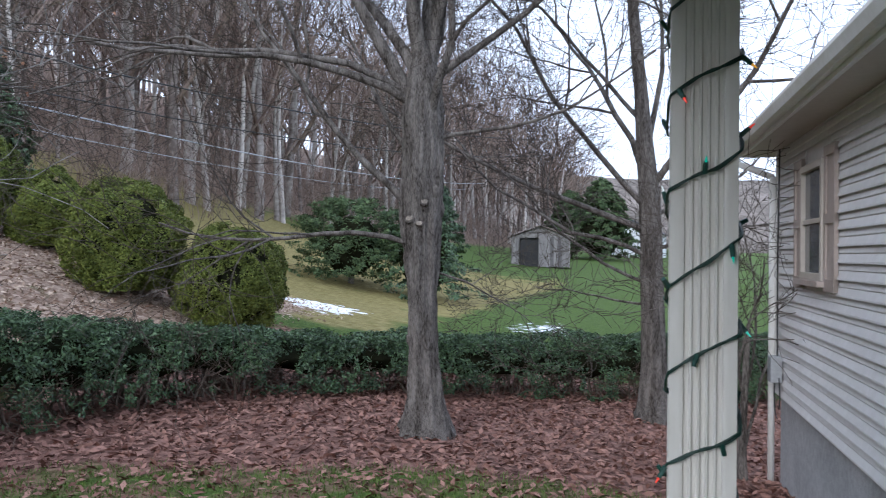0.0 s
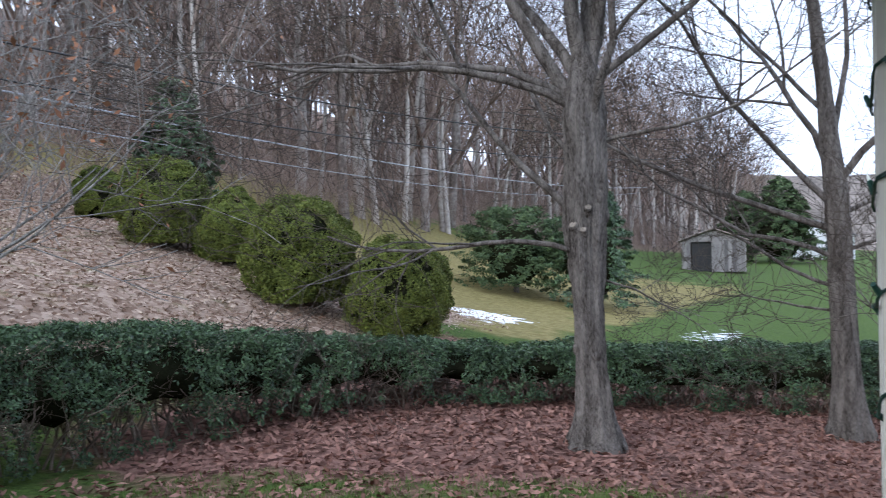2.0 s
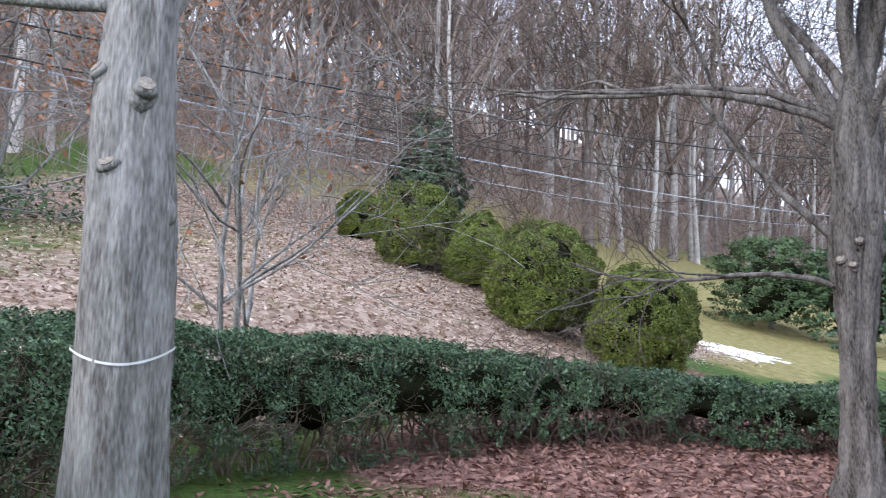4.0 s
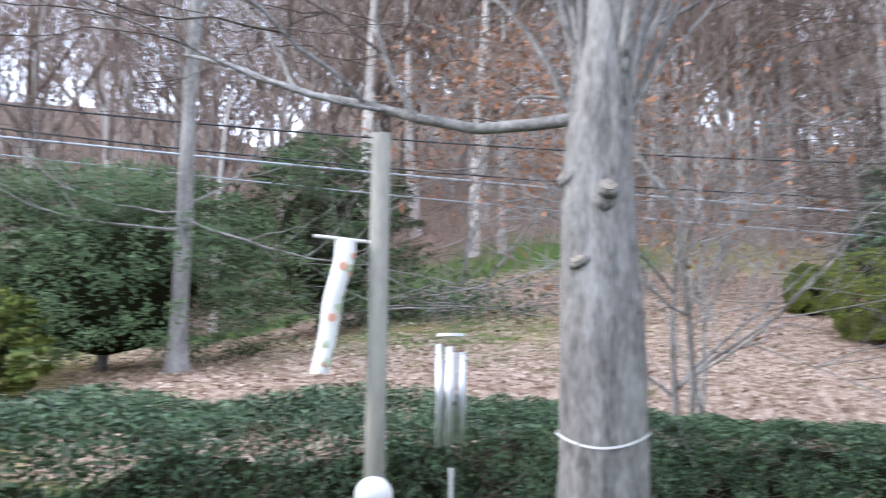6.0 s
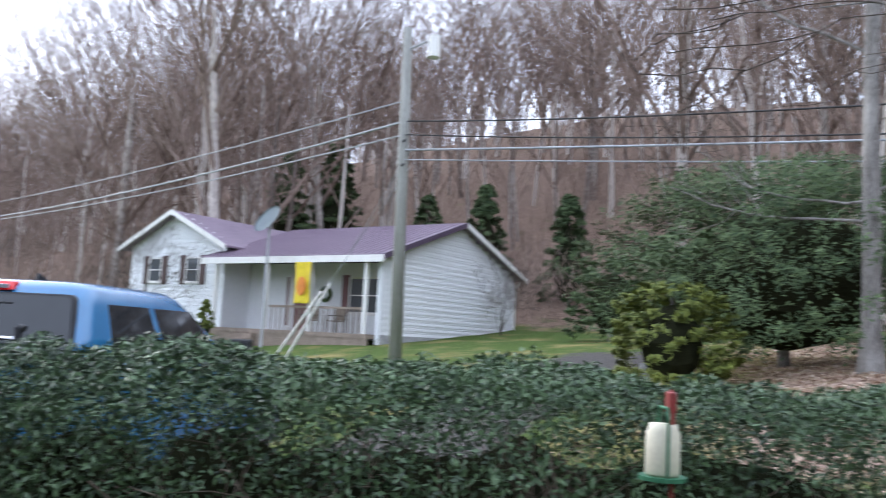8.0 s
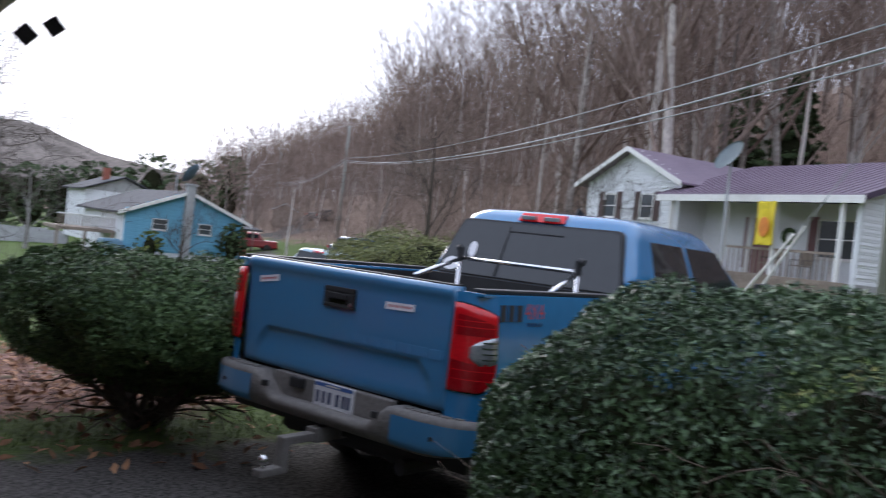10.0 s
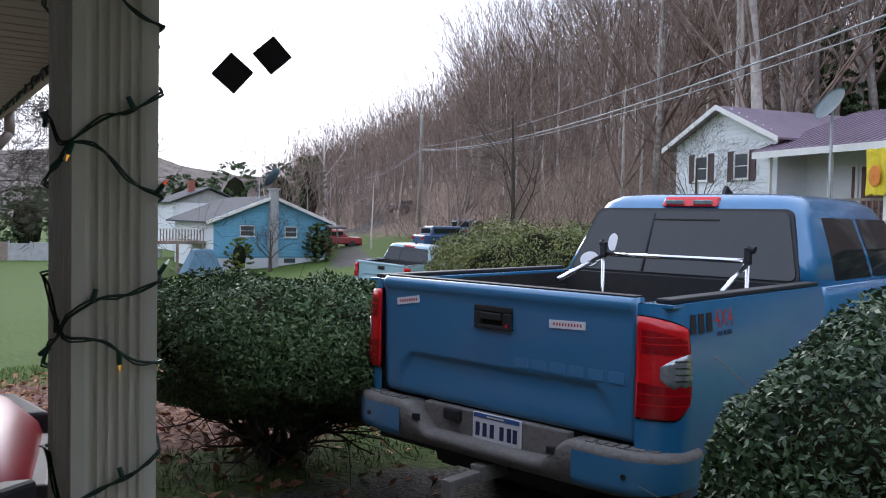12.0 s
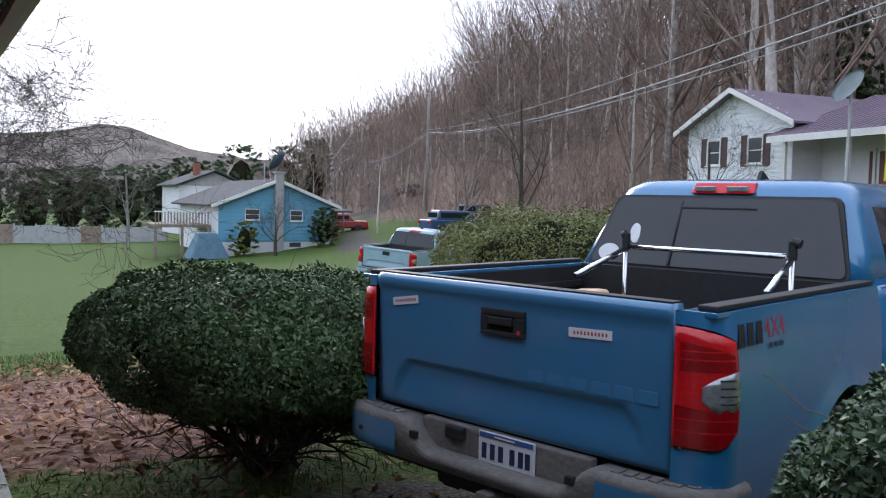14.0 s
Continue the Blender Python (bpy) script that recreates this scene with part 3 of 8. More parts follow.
# ---- single trees ----
M_CUT = material("cut_wood", (0.34, 0.29, 0.23), 0.9, (0.12, 0.10, 0.08), scale=9)
def bare_tree(name, label, x, y, trunk, limbs, seed, bark, twig_levels=3, category="tree", flare=1.35, knots=0, lump=0.16, fissure=0.10, stubs=()):
    """trunk: rows of (height, dx, dy, radius); limbs: (height on trunk, yaw, rise, length, radius, levels)."""
    rng = np.random.default_rng(seed)
    zb = gz(x, y)
    thing = empty(name, pose(x, y, zb), label, category)
    t = np.array(trunk, float)
    near = t[0, 3] > 0.2
    hs = np.linspace(0, t[-1, 0], 150 if near else 40)
    cx, cy, cr = (np.interp(hs, t[:, 0], t[:, k]) for k in (1, 2, 3))
    sides = 64 if near else 20
    verts = []
    for i, h in enumerate(hs):
        fl = 1 + (flare - 1) * math.exp(-h / 0.22)
        for k in range(sides):
            a = 2 * math.pi * k / sides
            ca, sa = math.cos(a), math.sin(a)
            g = 1 + lump * noise.noise(Vector((ca * 1.6, sa * 1.6, h * 0.9 + seed))) + 0.05 * noise.noise(Vector((ca * 5, sa * 5, h * 1.5))) + 0.12 * (fl - 1) / 0.35 * math.sin(a * 5 + seed)
            if near:
                g += fissure * (noise.noise(Vector((ca * 9, sa * 9, h * 2.2 + seed))) - 0.6 * abs(noise.noise(Vector((ca * 17, sa * 17, h * 5 + seed)))))
            verts.append((cx[i] + ca * cr[i] * fl * g, cy[i] + sa * cr[i] * fl * g, h - (0.12 if i == 0 else 0)))
    idx = np.arange(len(hs) * sides).reshape(len(hs), sides)
    faces = np.concatenate([np.stack([idx[:-1, k], idx[:-1, (k + 1) % sides], idx[1:, (k + 1) % sides], idx[1:, k]], 1) for k in range(sides)])
    trunk_ob = mesh_np("trunk", np.array(verts), faces, bark, thing, smooth=True)
    for k in range(knots):
        h = rng.uniform(0.22, 0.85) * t[-1, 0]
        a = rng.random() * 6.28
        r = np.interp(h, t[:, 0], t[:, 3])
        bm = bmesh.new()
        rr = r * rng.uniform(0.18, 0.36)
        c = Vector((np.interp(h, t[:, 0], t[:, 1]) + math.cos(a) * r * 0.82, np.interp(h, t[:, 0], t[:, 2]) + math.sin(a) * r * 0.82, h))
        bmesh.ops.create_icosphere(bm, subdivisions=2, radius=rr, matrix=Matrix.Translation(c) @ Matrix.Diagonal((1, 1, 1.5, 1)))
        for vv in bm.verts:
            vv.co += (vv.co - c) * noise.noise(vv.co * 9) * 0.5
        part("knot", bm, bark, trunk_ob, smooth=True)
    for h, yaw, r, ln in stubs:
        # pruned limb: a swollen collar with a pale, cut end
        a = radians(yaw)
        rr = np.interp(h, t[:, 0], t[:, 3]) * 0.8
        base = Vector((np.interp(h, t[:, 0], t[:, 1]) - math.sin(a) * rr, np.interp(h, t[:, 0], t[:, 2]) + math.cos(a) * rr, h))
        d = Vector((-math.sin(a), math.cos(a), 0.7)).normalized()
        bm = bmesh.new()
        rod(bm, base - d * 0.05, base + d * ln * 0.6, r * 1.7, r * 1.25, 14)
        rod(bm, base + d * ln * 0.55, base + d * ln, r * 1.3, r, 14)
        for vv in bm.verts:
            vv.co += Vector((1, 1, 1)) * noise.noise(vv.co * 14) * 0.012
        st = part("pruned_stub", bm, bark, trunk_ob, smooth=True)
        bm = bmesh.new()
        rod(bm, base + d * (ln - 0.004), base + d * (ln + 0.006), r * 0.82, seg=14)
        part("cut_face", bm, M_CUT, st, "pale weathered cut face")
    big, small = [], []
    for h, yaw, rise, ln, r, lv in limbs:
        d = (-math.sin(radians(yaw)), math.cos(radians(yaw)), math.tan(radians(rise)))
        p = (np.interp(h, t[:, 0], t[:, 1]), np.interp(h, t[:, 0], t[:, 2]), h)
        rows = np.array(grow(rng, p, d, ln, r * 0.72, lv, 0.6, (4, 6), 0.06, 0.3, 8, 0.13))
        big.append(rows[rows[:, 8] >= lv - 1][:, :8])
        small.append(rows[rows[:, 8] < lv - 1][:, :8])
    for rows in big:
        v, f = tubes(rows, 8)
        mesh_np("limb", v, f, bark, thing, smooth=True)
    sm = np.concatenate(small)
    sm[:, 6:8] = np.clip(sm[:, 6:8], 0.003, 0.02)
    v, f = tubes(sm, 4)
    tagged(mesh_np("twig_growth", v, f, M_TWIG, thing), kind="stuff")
    return thing


bare_tree("yard_tree", "old gnarled bare maple with flaking grey-brown bark", -0.2, 10.07,
          [(0, 0.02, 0, 0.27), (0.5, 0.0, 0, 0.215), (1.05, -0.03, 0, 0.19), (1.7, -0.06, 0, 0.17), (2.4, -0.08, 0, 0.225), (2.75, -0.07, 0, 0.245), (3.4, -0.04, 0, 0.27), (3.9, -0.06, 0, 0.255), (4.3, -0.06, 0, 0.20), (4.75, -0.08, 0, 0.06)],
          [(3.75, 88, 64, 4.6, 0.125, 4), (3.9, 70, 82, 4.6, 0.15, 4), (3.8, -85, 76, 4.6, 0.15, 4), (3.4, -88, 80, 3.6, 0.085, 4), (2.25, 80, 18, 3.2, 0.05, 3), (2.6, 75, 40, 4.2, 0.07, 4), (3.9, 85, 30, 4.0, 0.08, 4), (4.0, 95, 22, 4.0, 0.07, 4), (4.2, 30, 62, 4.5, 0.11, 4), (4.3, -80, 52, 4.5, 0.11, 4), (4.4, -55, 70, 5.0, 0.12, 4), (4.4, 150, 60, 4, 0.10, 4), (3.2, 75, 52, 2.6, 0.05, 3), (2.0, -85, -12, 1.6, 0.022, 3), (3.5, -95, 20, 3.0, 0.04, 4), (4.2, -90, 28, 4.2, 0.07, 4)], 7, M_BARK, knots=12, lump=0.22, fissure=0.16,
          stubs=((2.55, 150, 0.05, 0.08), (2.75, -170, 0.045, 0.07), (2.5, 178, 0.04, 0.06)))
bare_tree("side_tree", "bare dark tree with long thin drooping branches", 3.15, 12.4,
          [(0, 0, 0, 0.24), (0.8, 0, 0, 0.185), (2.2, -0.05, 0, 0.17), (3.4, -0.1, 0, 0.15), (5.0, -0.25, 0, 0.10), (7.5, -0.5, 0, 0.05)],
          [(2.0, 80, 12, 3.2, 0.04, 4), (2.4, 95, 35, 3.4, 0.05, 4), (2.8, 75, 30, 5.0, 0.07, 4), (3.1, 88, 52, 4.5, 0.07, 4), (3.2, 60, 65, 4.5, 0.08, 4), (3.4, -70, 50, 4.5, 0.08, 4), (3.0, -90, 30, 4.0, 0.05, 4), (2.5, -100, 15, 3.0, 0.04, 4), (1.7, 70, 2, 2.4, 0.028, 4), (3.8, -30, 70, 4, 0.07, 4), (4.4, 100, 55, 3.6, 0.05, 4)], 9, M_BARK, knots=3)
grey = bare_tree("grey_tree", "stout grey trunk with pruned burls and water shoots", -3.2, 3.0,
          [(0, 0, 0, 0.26), (1.2, 0.0, 0, 0.225), (2.2, 0, 0, 0.20), (2.6, 0, 0, 0.19), (3.0, 0.03, 0.0, 0.17), (3.5, 0.08, 0.03, 0.13), (5.5, 0.2, 0.05, 0.07)],
          [(3.10, 134, -6, 2.8, 0.055, 3), (2.45, 150, 82, 2.6, 0.05, 2), (2.3, 100, 84, 2.6, 0.045, 2), (2.6, -40, 78, 2.6, 0.05, 3), (2.5, -150, 84, 2.4, 0.045, 3), (2.9, 60, 78, 2.6, 0.06, 3), (3.0, 20, 60, 3.0, 0.05, 3), (3.1, 130, 62, 2.8, 0.05, 3), (2.7, -60, 60, 2.6, 0.03, 3), (3.1, -100, 55, 2.8, 0.05, 3), (2.7, 178, 80, 2.4, 0.04, 3), (2.2, 170, 86, 2.2, 0.035, 2)], 13, M_BARK_GREY, flare=1.15, knots=7, lump=0.14, fissure=0.06,
          stubs=((2.30, -165, 0.05, 0.05), (2.62, -120, 0.045, 0.10), (2.72, 165, 0.04, 0.07)))
bm = bmesh.new()
bmesh.ops.create_circle(bm, segments=40, radius=0.236)
ring = bmesh.ops.extrude_edge_only(bm, edges=bm.edges[:])
for vv in ring["geom"]:
    if isinstance(vv, bmesh.types.BMVert):
        vv.co.z += 0.012
for vv in bm.verts:
    vv.co.z += 0.03 * math.sin(math.atan2(vv.co.y, vv.co.x) * 2)
part("wire_band", bm, M_WHITE, grey, "loop of pale wire round the trunk", m=pose(0, 0, 1.42))
bare_tree("pale_tree", "slim pale trunk with bare crooked limbs", -12.5, 3.42, [(0, 0, 0, 0.15), (1, 0, 0, 0.125), (4, 0.02, 0, 0.11), (9, 0.1, 0.1, 0.06)],
          [(2.1, 170, 5, 3.0, 0.035, 3), (2.3, -10, -8, 2.6, 0.04, 3), (2.4, 175, -2, 2.6, 0.03, 3), (2.5, -20, 25, 2.4, 0.03, 3), (4.5, 150, 30, 3, 0.04, 3), (5.5, -20, 40, 3, 0.04, 3), (6.5, 90, 50, 3, 0.04, 3)], 17, M_BARK_GREY)


def leafy_sapling(label, x, y, h, seed, n, size, levels=3, spread=0.75, trunks=3):
    rng = np.random.default_rng(seed)
    thing = empty("young_oak", pose(x, y, gz(x, y)), label, "tree")
    rows = []
    for k in range(trunks):
        rows += grow(rng, (rng.normal(0, 0.05), rng.normal(0, 0.05), -0.05), (rng.normal(0, 0.3), rng.normal(0, 0.3), 1), h * rng.uniform(0.7, 1), 0.05, levels, spread, (4, 6), 0.05, 0.35, 7, 0.07)
    rows = np.array(rows)
    rows[:, 6:8] = np.maximum(rows[:, 6:8], 0.005)
    v, f = tubes(rows[:, :8], 5)
    tagged(mesh_np("branch_growth", v, f, M_BARK_GREY, thing), kind="stuff")
    tips = rows[rows[:, 8] <= 1][:, 3:6]
    c = tips[rng.integers(0, len(tips), n)] + rng.normal(0, 0.08, (n, 3))
    v, f = leaf_cloud(rng, c, rng.normal(0, 1, (n, 3)), size, 0.5)
    tagged(mesh_np("foliage", v, f, M_OAKLEAF, thing), kind="stuff")
    return thing


leafy_sapling("young oak holding a few orange-brown dead leaves", -6.6, 7.6, 4.4, 31, 260, 0.055)
leafy_sapling("young beech holding many pale brown dead leaves", -18.2, 12.2, 6.0, 33, 4500, 0.085, 4)
leafy_sapling("young oak with scattered brown leaves on the bank", -13.5, 15.5, 5.0, 34, 500, 0.075, 3)


def evergreen(label, x, y, rx, ry, h, seed, n, mat, size, pointed=0.0, low=0.1):
    """An unclipped evergreen: layered sprays of needles with an uneven outline."""
    rng = np.random.default_rng(seed)
    thing = empty("evergreen", pose(x, y, gz(x, y)), label, "tree")
    bm = bmesh.new()
    rod(bm, (0, 0, -0.1), (0, 0, h * 0.9), 0.05 + 0.02 * h, 0.02, 8)
    part("trunk", bm, M_BARK, thing)
    sprays = max(60, n // 60)
    P, N = [], []
    for k in range(sprays):
        f = rng.random() ** 0.8
        prof = (1 - f) ** 0.75 if pointed else math.sqrt(max(0.02, 1 - (abs(f - 0.32) / 0.70) ** 2.4))
        a = rng.random() * 6.283
        r = prof * rng.uniform(0.55, 1.08)
        c = np.array([math.cos(a) * rx * r, math.sin(a) * ry * r, low + f * (h - low)])
        out = np.array([math.cos(a), math.sin(a), 0.35 if not pointed else -0.15])
        m = 60
        ln = 0.22 * max(rx, 0.5)
        t = rng.random(m)
        q = c + out * (t * ln)[:, None] + rng.normal(0, 1, (m, 3)) * (0.055 * max(rx, 0.6) * (1.2 - t))[:, None] * np.array([1, 1, 0.7])
        P.append(q)
        N.append(np.tile(out + np.array([0, 0, 0.8]), (m, 1)))
    P, N = np.concatenate(P), np.concatenate(N)
    ok = P[:, 2] > 0.03
    v, f = leaf_cloud(rng, P[ok], N[ok], size, 0.6)
    tagged(mesh_np("foliage", v, f, mat, thing), kind="stuff")
    # dark lump round the trunk, coloured as the shade between the sprays
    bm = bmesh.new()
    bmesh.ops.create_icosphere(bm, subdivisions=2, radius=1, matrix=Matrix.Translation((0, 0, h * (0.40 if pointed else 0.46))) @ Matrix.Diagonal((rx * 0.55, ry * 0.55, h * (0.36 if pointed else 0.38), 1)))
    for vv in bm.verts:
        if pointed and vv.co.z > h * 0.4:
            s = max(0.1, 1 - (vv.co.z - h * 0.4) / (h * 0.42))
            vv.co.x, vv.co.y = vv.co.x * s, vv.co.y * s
    part("inner_shade", bm, M_CORE, thing)
    return thing


evergreen("wide untrimmed dark green yew on the bank", -15.2, 2.9, 2.9, 2.9, 3.2, 41, 46000, M_CEDAR, 0.042)
evergreen("tall dark evergreen at the wood's edge", -18.8, 8.6, 2.1, 2.1, 4.6, 42, 34000, M_CEDAR, 0.05)
evergreen("rounded yellow-green shrub beside the big yew", -12.5, 0.75, 0.85, 0.8, 1.5, 43, 9000, M_BUSH, 0.05)
evergreen("blue-green fir behind the old maple", -0.6, 30.0, 1.9, 1.9, 4.4, 44, 22000, M_HEDGE_BLUE, 0.06, pointed=1.0)
evergreen("spreading evergreen shrub on the field's edge", -3.4, 31.0, 2.0, 1.8, 3.0, 45, 20000, M_CEDAR, 0.06)
evergreen("dark spruce beyond the field", 18.2, 96.0, 4.5, 4.5, 9, 46, 14000, M_CEDAR, 0.22, pointed=1.0)
evergreen("dark spruce beyond the field", 15.8, 104.0, 4.2, 4.2, 8, 47, 12000, M_CEDAR, 0.22, pointed=1.0)
evergreen("ivy-clad evergreen among the bare woods", -13.5, 24.5, 1.7, 1.7, 4.6, 48, 12000, M_HEDGE_BLUE, 0.09, pointed=1.0)
for k, (b, d, h) in enumerate(((109.6, 52, 8.5), (106.5, 54, 8.5), (96.0, 48, 5.5), (90.2, 42, 5.5), (100, 50, 5))):
    evergreen("dark green spruce behind the white house", -0.2 - d * math.sin(radians(b)), -1.0 + d * math.cos(radians(b)), h * 0.27, h * 0.27, h, 50 + k, 9000, M_CEDAR, 0.13, pointed=1.0)
evergreen("small green bush by the white house", -27.5, 0.5, 1.3, 1.3, 2.6, 60, 6000, M_CEDAR, 0.08)
evergreen("wild evergreen at the foot of the wood", -30.5, 3.2, 1.6, 1.6, 3.6, 61, 6000, M_CEDAR, 0.1)


# ---- woods on the ridge ----
def wood_tree(rng, h, r, levels=3):
    rows = np.array(grow(rng, (0, 0, -0.3), (rng.normal(0, 0.04), rng.normal(0, 0.04), 1), h, r, levels, 0.55, (6, 8), 0.16, 0.22, 8, 0.028, first=0.45))
    return rows


def unbroken(rows, steps, sides):
    """Verts and quads for upright trunks, each one tube of so many steps."""
    r = rows.reshape(-1, steps, 8)
    pts = np.concatenate([r[:, :, 0:3], r[:, -1:, 3:6]], 1)
    rad = np.concatenate([r[:, :, 6], r[:, -1:, 7]], 1)
    ang = np.arange(sides) * 2 * np.pi / sides
    ring = np.stack([np.cos(ang), np.sin(ang), 0 * ang], 1)
    verts = pts[:, :, None, :] + rad[:, :, None, None] * ring[None, None]
    idx = np.arange(verts[..., 0].size).reshape(len(r), steps + 1, sides)
    nxt = np.roll(idx, -1, axis=2)
    faces = np.stack([idx[:, :-1], nxt[:, :-1], nxt[:, 1:], idx[:, 1:]], -1).reshape(-1, 4)
    return verts.reshape(-1, 3), faces


def build_woods():
    rng = np.random.default_rng(77)
    kinds = [wood_tree(np.random.default_rng(100 + k), 1.0, 0.0125, 3) for k in range(10)]
    trunks, twigs = [], []
    spots = []
    for i in range(2900):
        a = rng.uniform(-430, 190)
        p = 30 + 150 * rng.random() ** 1.5
        if a < -70:
            p = max(34, -a * float(np.interp(-a, [60, 110, 250, 430], [0.66, 0.58, 0.43, 0.34]))) + 130 * rng.random() ** 1.3
        if 12 < a:
            p -= min(6, (a - 12) * 0.35)
        if -28 < a < 0 and p < 44:
            continue
        if -90 < a < -40 and p < 52:
            continue
        spots.append((a, p))
    low = len(spots)
    for i in range(130):
        a = rng.uniform(-150, -34)
        spots.append((a, max(25, -a * 0.30) + 42 * rng.random() ** 1.2))
    for num, (a, p) in enumerate(spots):
        x, y = ap(a, p)
        z = gz(x, y)
        d = math.hypot(x, y)
        h = rng.uniform(12, 23) if num < low else rng.uniform(4.5, 9.5)
        k = kinds[rng.integers(0, len(kinds))].copy()
        th = rng.random() * 6.283
        c, s = math.cos(th), math.sin(th)
        lv = k[:, 8]
        if d > 120:
            k = k[(lv >= 2) | ((lv == 1) & (np.arange(len(k)) % 5 < 2))]
        elif d > 60:
            k = k[(lv >= 2) | ((lv == 1) & (np.arange(len(k)) % 5 < 3)) | ((lv == 0) & (np.arange(len(k)) % 9 == 0))]
        else:
            k = k[(lv >= 1) | (np.arange(len(k)) % 2 == 0)]
        lv = k[:, 8]
        for o in (0, 3):
            xx, yy = k[:, o].copy(), k[:, o + 1].copy()
            k[:, o], k[:, o + 1] = (c * xx - s * yy) * h + x, (s * xx + c * yy) * h + y
            k[:, o + 2] = k[:, o + 2] * h + z
        k[:, 6:8] = np.maximum(k[:, 6:8] * h * rng.uniform(0.8, 1.7), 0.004 + 0.00013 * d)
        trunks.append(k[lv == 3][:, :8])
        twigs.append(k[lv < 3][:, :8])
    v, f = unbroken(np.concatenate(trunks), 8, 6)
    tagged(mesh_np("woodland_trunks", v, f, M_WOODS), "pale grey trunks of bare woods on the ridge", "woods", kind="stuff")
    v, f = tubes(np.concatenate(twigs), 3)
    tagged(mesh_np("woodland_branches", v, f, M_WOODS_TWIG), "bare grey-brown branches of the ridge woods", "woods", kind="stuff")
    # brush at the foot of the wood
    rows = []
    for i in range(1700):
        a = rng.uniform(-150, 110)
        p = 26 + 44 * rng.random() ** 1.6 + (8 if -28 < a < 0 else 0) - (4 if a > 12 else 0)
        x, y = ap(a, p)
        if -95 < a < -30 and p < 22 + 0.12 * -a:
            continue
        z = gz(x, y)
        for j in range(6):
            rr = np.array(grow(rng, (x + rng.normal(0, 0.5), y + rng.normal(0, 0.5), z - 0.05), (rng.normal(0, 0.35), rng.normal(0, 0.35), 1), rng.uniform(1.2, 3.6), 0.014, 1, 0.5, (3, 5), 0.1, 0.4, 4, 0.1))
            rows.append(rr[:, :8])
    rows = np.concatenate(rows)
    rows[:, 6:8] = np.maximum(rows[:, 6:8], 0.008)
    v, f = tubes(rows, 3)
    tagged(mesh_np("underbrush", v, f, M_WOODS_TWIG), "tangled bare brush at the foot of the wood", "brush", kind="stuff")


build_woods()


# ---- distant hills ----
M_HILL = material("wooded_hill", (0.25, 0.215, 0.19), 1.0, (0.09, 0.08, 0.068), scale=0.05, contrast=0.28, bump=1.0, bscale=0.25, spec=0.0)


def far_hill(label, b0, b1, dist, crest, seed, deep=160):
    """A rounded hill between two bearings; crest gives (share, height) along it."""
    n, rows = 90, 14
    verts = []
    cs = np.array(crest)
    for i in range(n + 1):
        s = i / n
        b = radians(b0 + (b1 - b0) * s)
        h = np.interp(s, cs[:, 0], cs[:, 1])
        for j in range(rows + 1):
            t = j / rows
            d = dist + deep * t
            z = -8 + (h + 8) * math.sin(t * math.pi / 2) ** 0.9
            z += t * (3.5 * noise.noise(Vector((s * 9, t * 3, seed))) + 1.6 * noise.noise(Vector((s * 60, t * 12, seed))) + 1.2 * noise.noise(Vector((s * 160, t * 30, seed))))
            verts.append((-d * math.sin(b), d * math.cos(b), z))
    idx = np.arange((n + 1) * (rows + 1)).reshape(n + 1, rows + 1)
    faces = np.stack([idx[:-1, :-1], idx[:-1, 1:], idx[1:, 1:], idx[1:, :-1]], -1).reshape(-1, 4)
    return tagged(mesh_np("backdrop", np.array(verts), faces, M_HILL, smooth=True), label, "hill", kind="structure")


far_hill("distant bare wooded hill with a rounded top", 140, 178, 520, [(0, 18), (0.15, 30), (0.28, 37), (0.38, 50), (0.43, 52), (0.5, 46), (0.6, 42), (0.8, 46), (1, 46)], 2)
far_hill("distant wooded hill beyond the field", -60, 4, 330, [(0, 45), (0.3, 50), (0.55, 40), (0.72, 46), (0.85, 50), (1, 44)], 5)
far_hill("low wooded hill behind the house", 178, 300, 420, [(0, 50), (0.5, 40), (1, 45)], 8)


# ---- our house, porch and carport ----
TURN_H = -13.5
HM = pose(0, 0, 0, 0, 0, TURN_H)


def hw(x, y):
    v = HM @ Vector((x, y, 0))
    return v.x, v.y


M_GLASS = glass_material("window_glass", (0.09, 0.10, 0.11), 0.06)
M_CURTAIN = material("curtain", (0.62, 0.61, 0.56), 0.9, scale=5)
M_SHUTTER = material("taupe_shutter", (0.40, 0.33, 0.29), 0.6, (0.34, 0.28, 0.24), scale=3)
M_SHUTTER_DARK = material("dark_shutter", (0.10, 0.06, 0.055), 0.6, scale=3)
M_CONCRETE = material("concrete", (0.34, 0.33, 0.31), 0.9, (0.22, 0.21, 0.20), scale=1.5, bump=0.3)
M_GREYMETAL = material("grey_metal", (0.42, 0.43, 0.44), 0.5, (0.34, 0.35, 0.36), scale=4, metal=0.3)
M_CABLE = material("cable", (0.025, 0.025, 0.026), 0.6)
M_SILVERCABLE = material("pale_cable", (0.40, 0.42, 0.45), 0.5, scale=4)


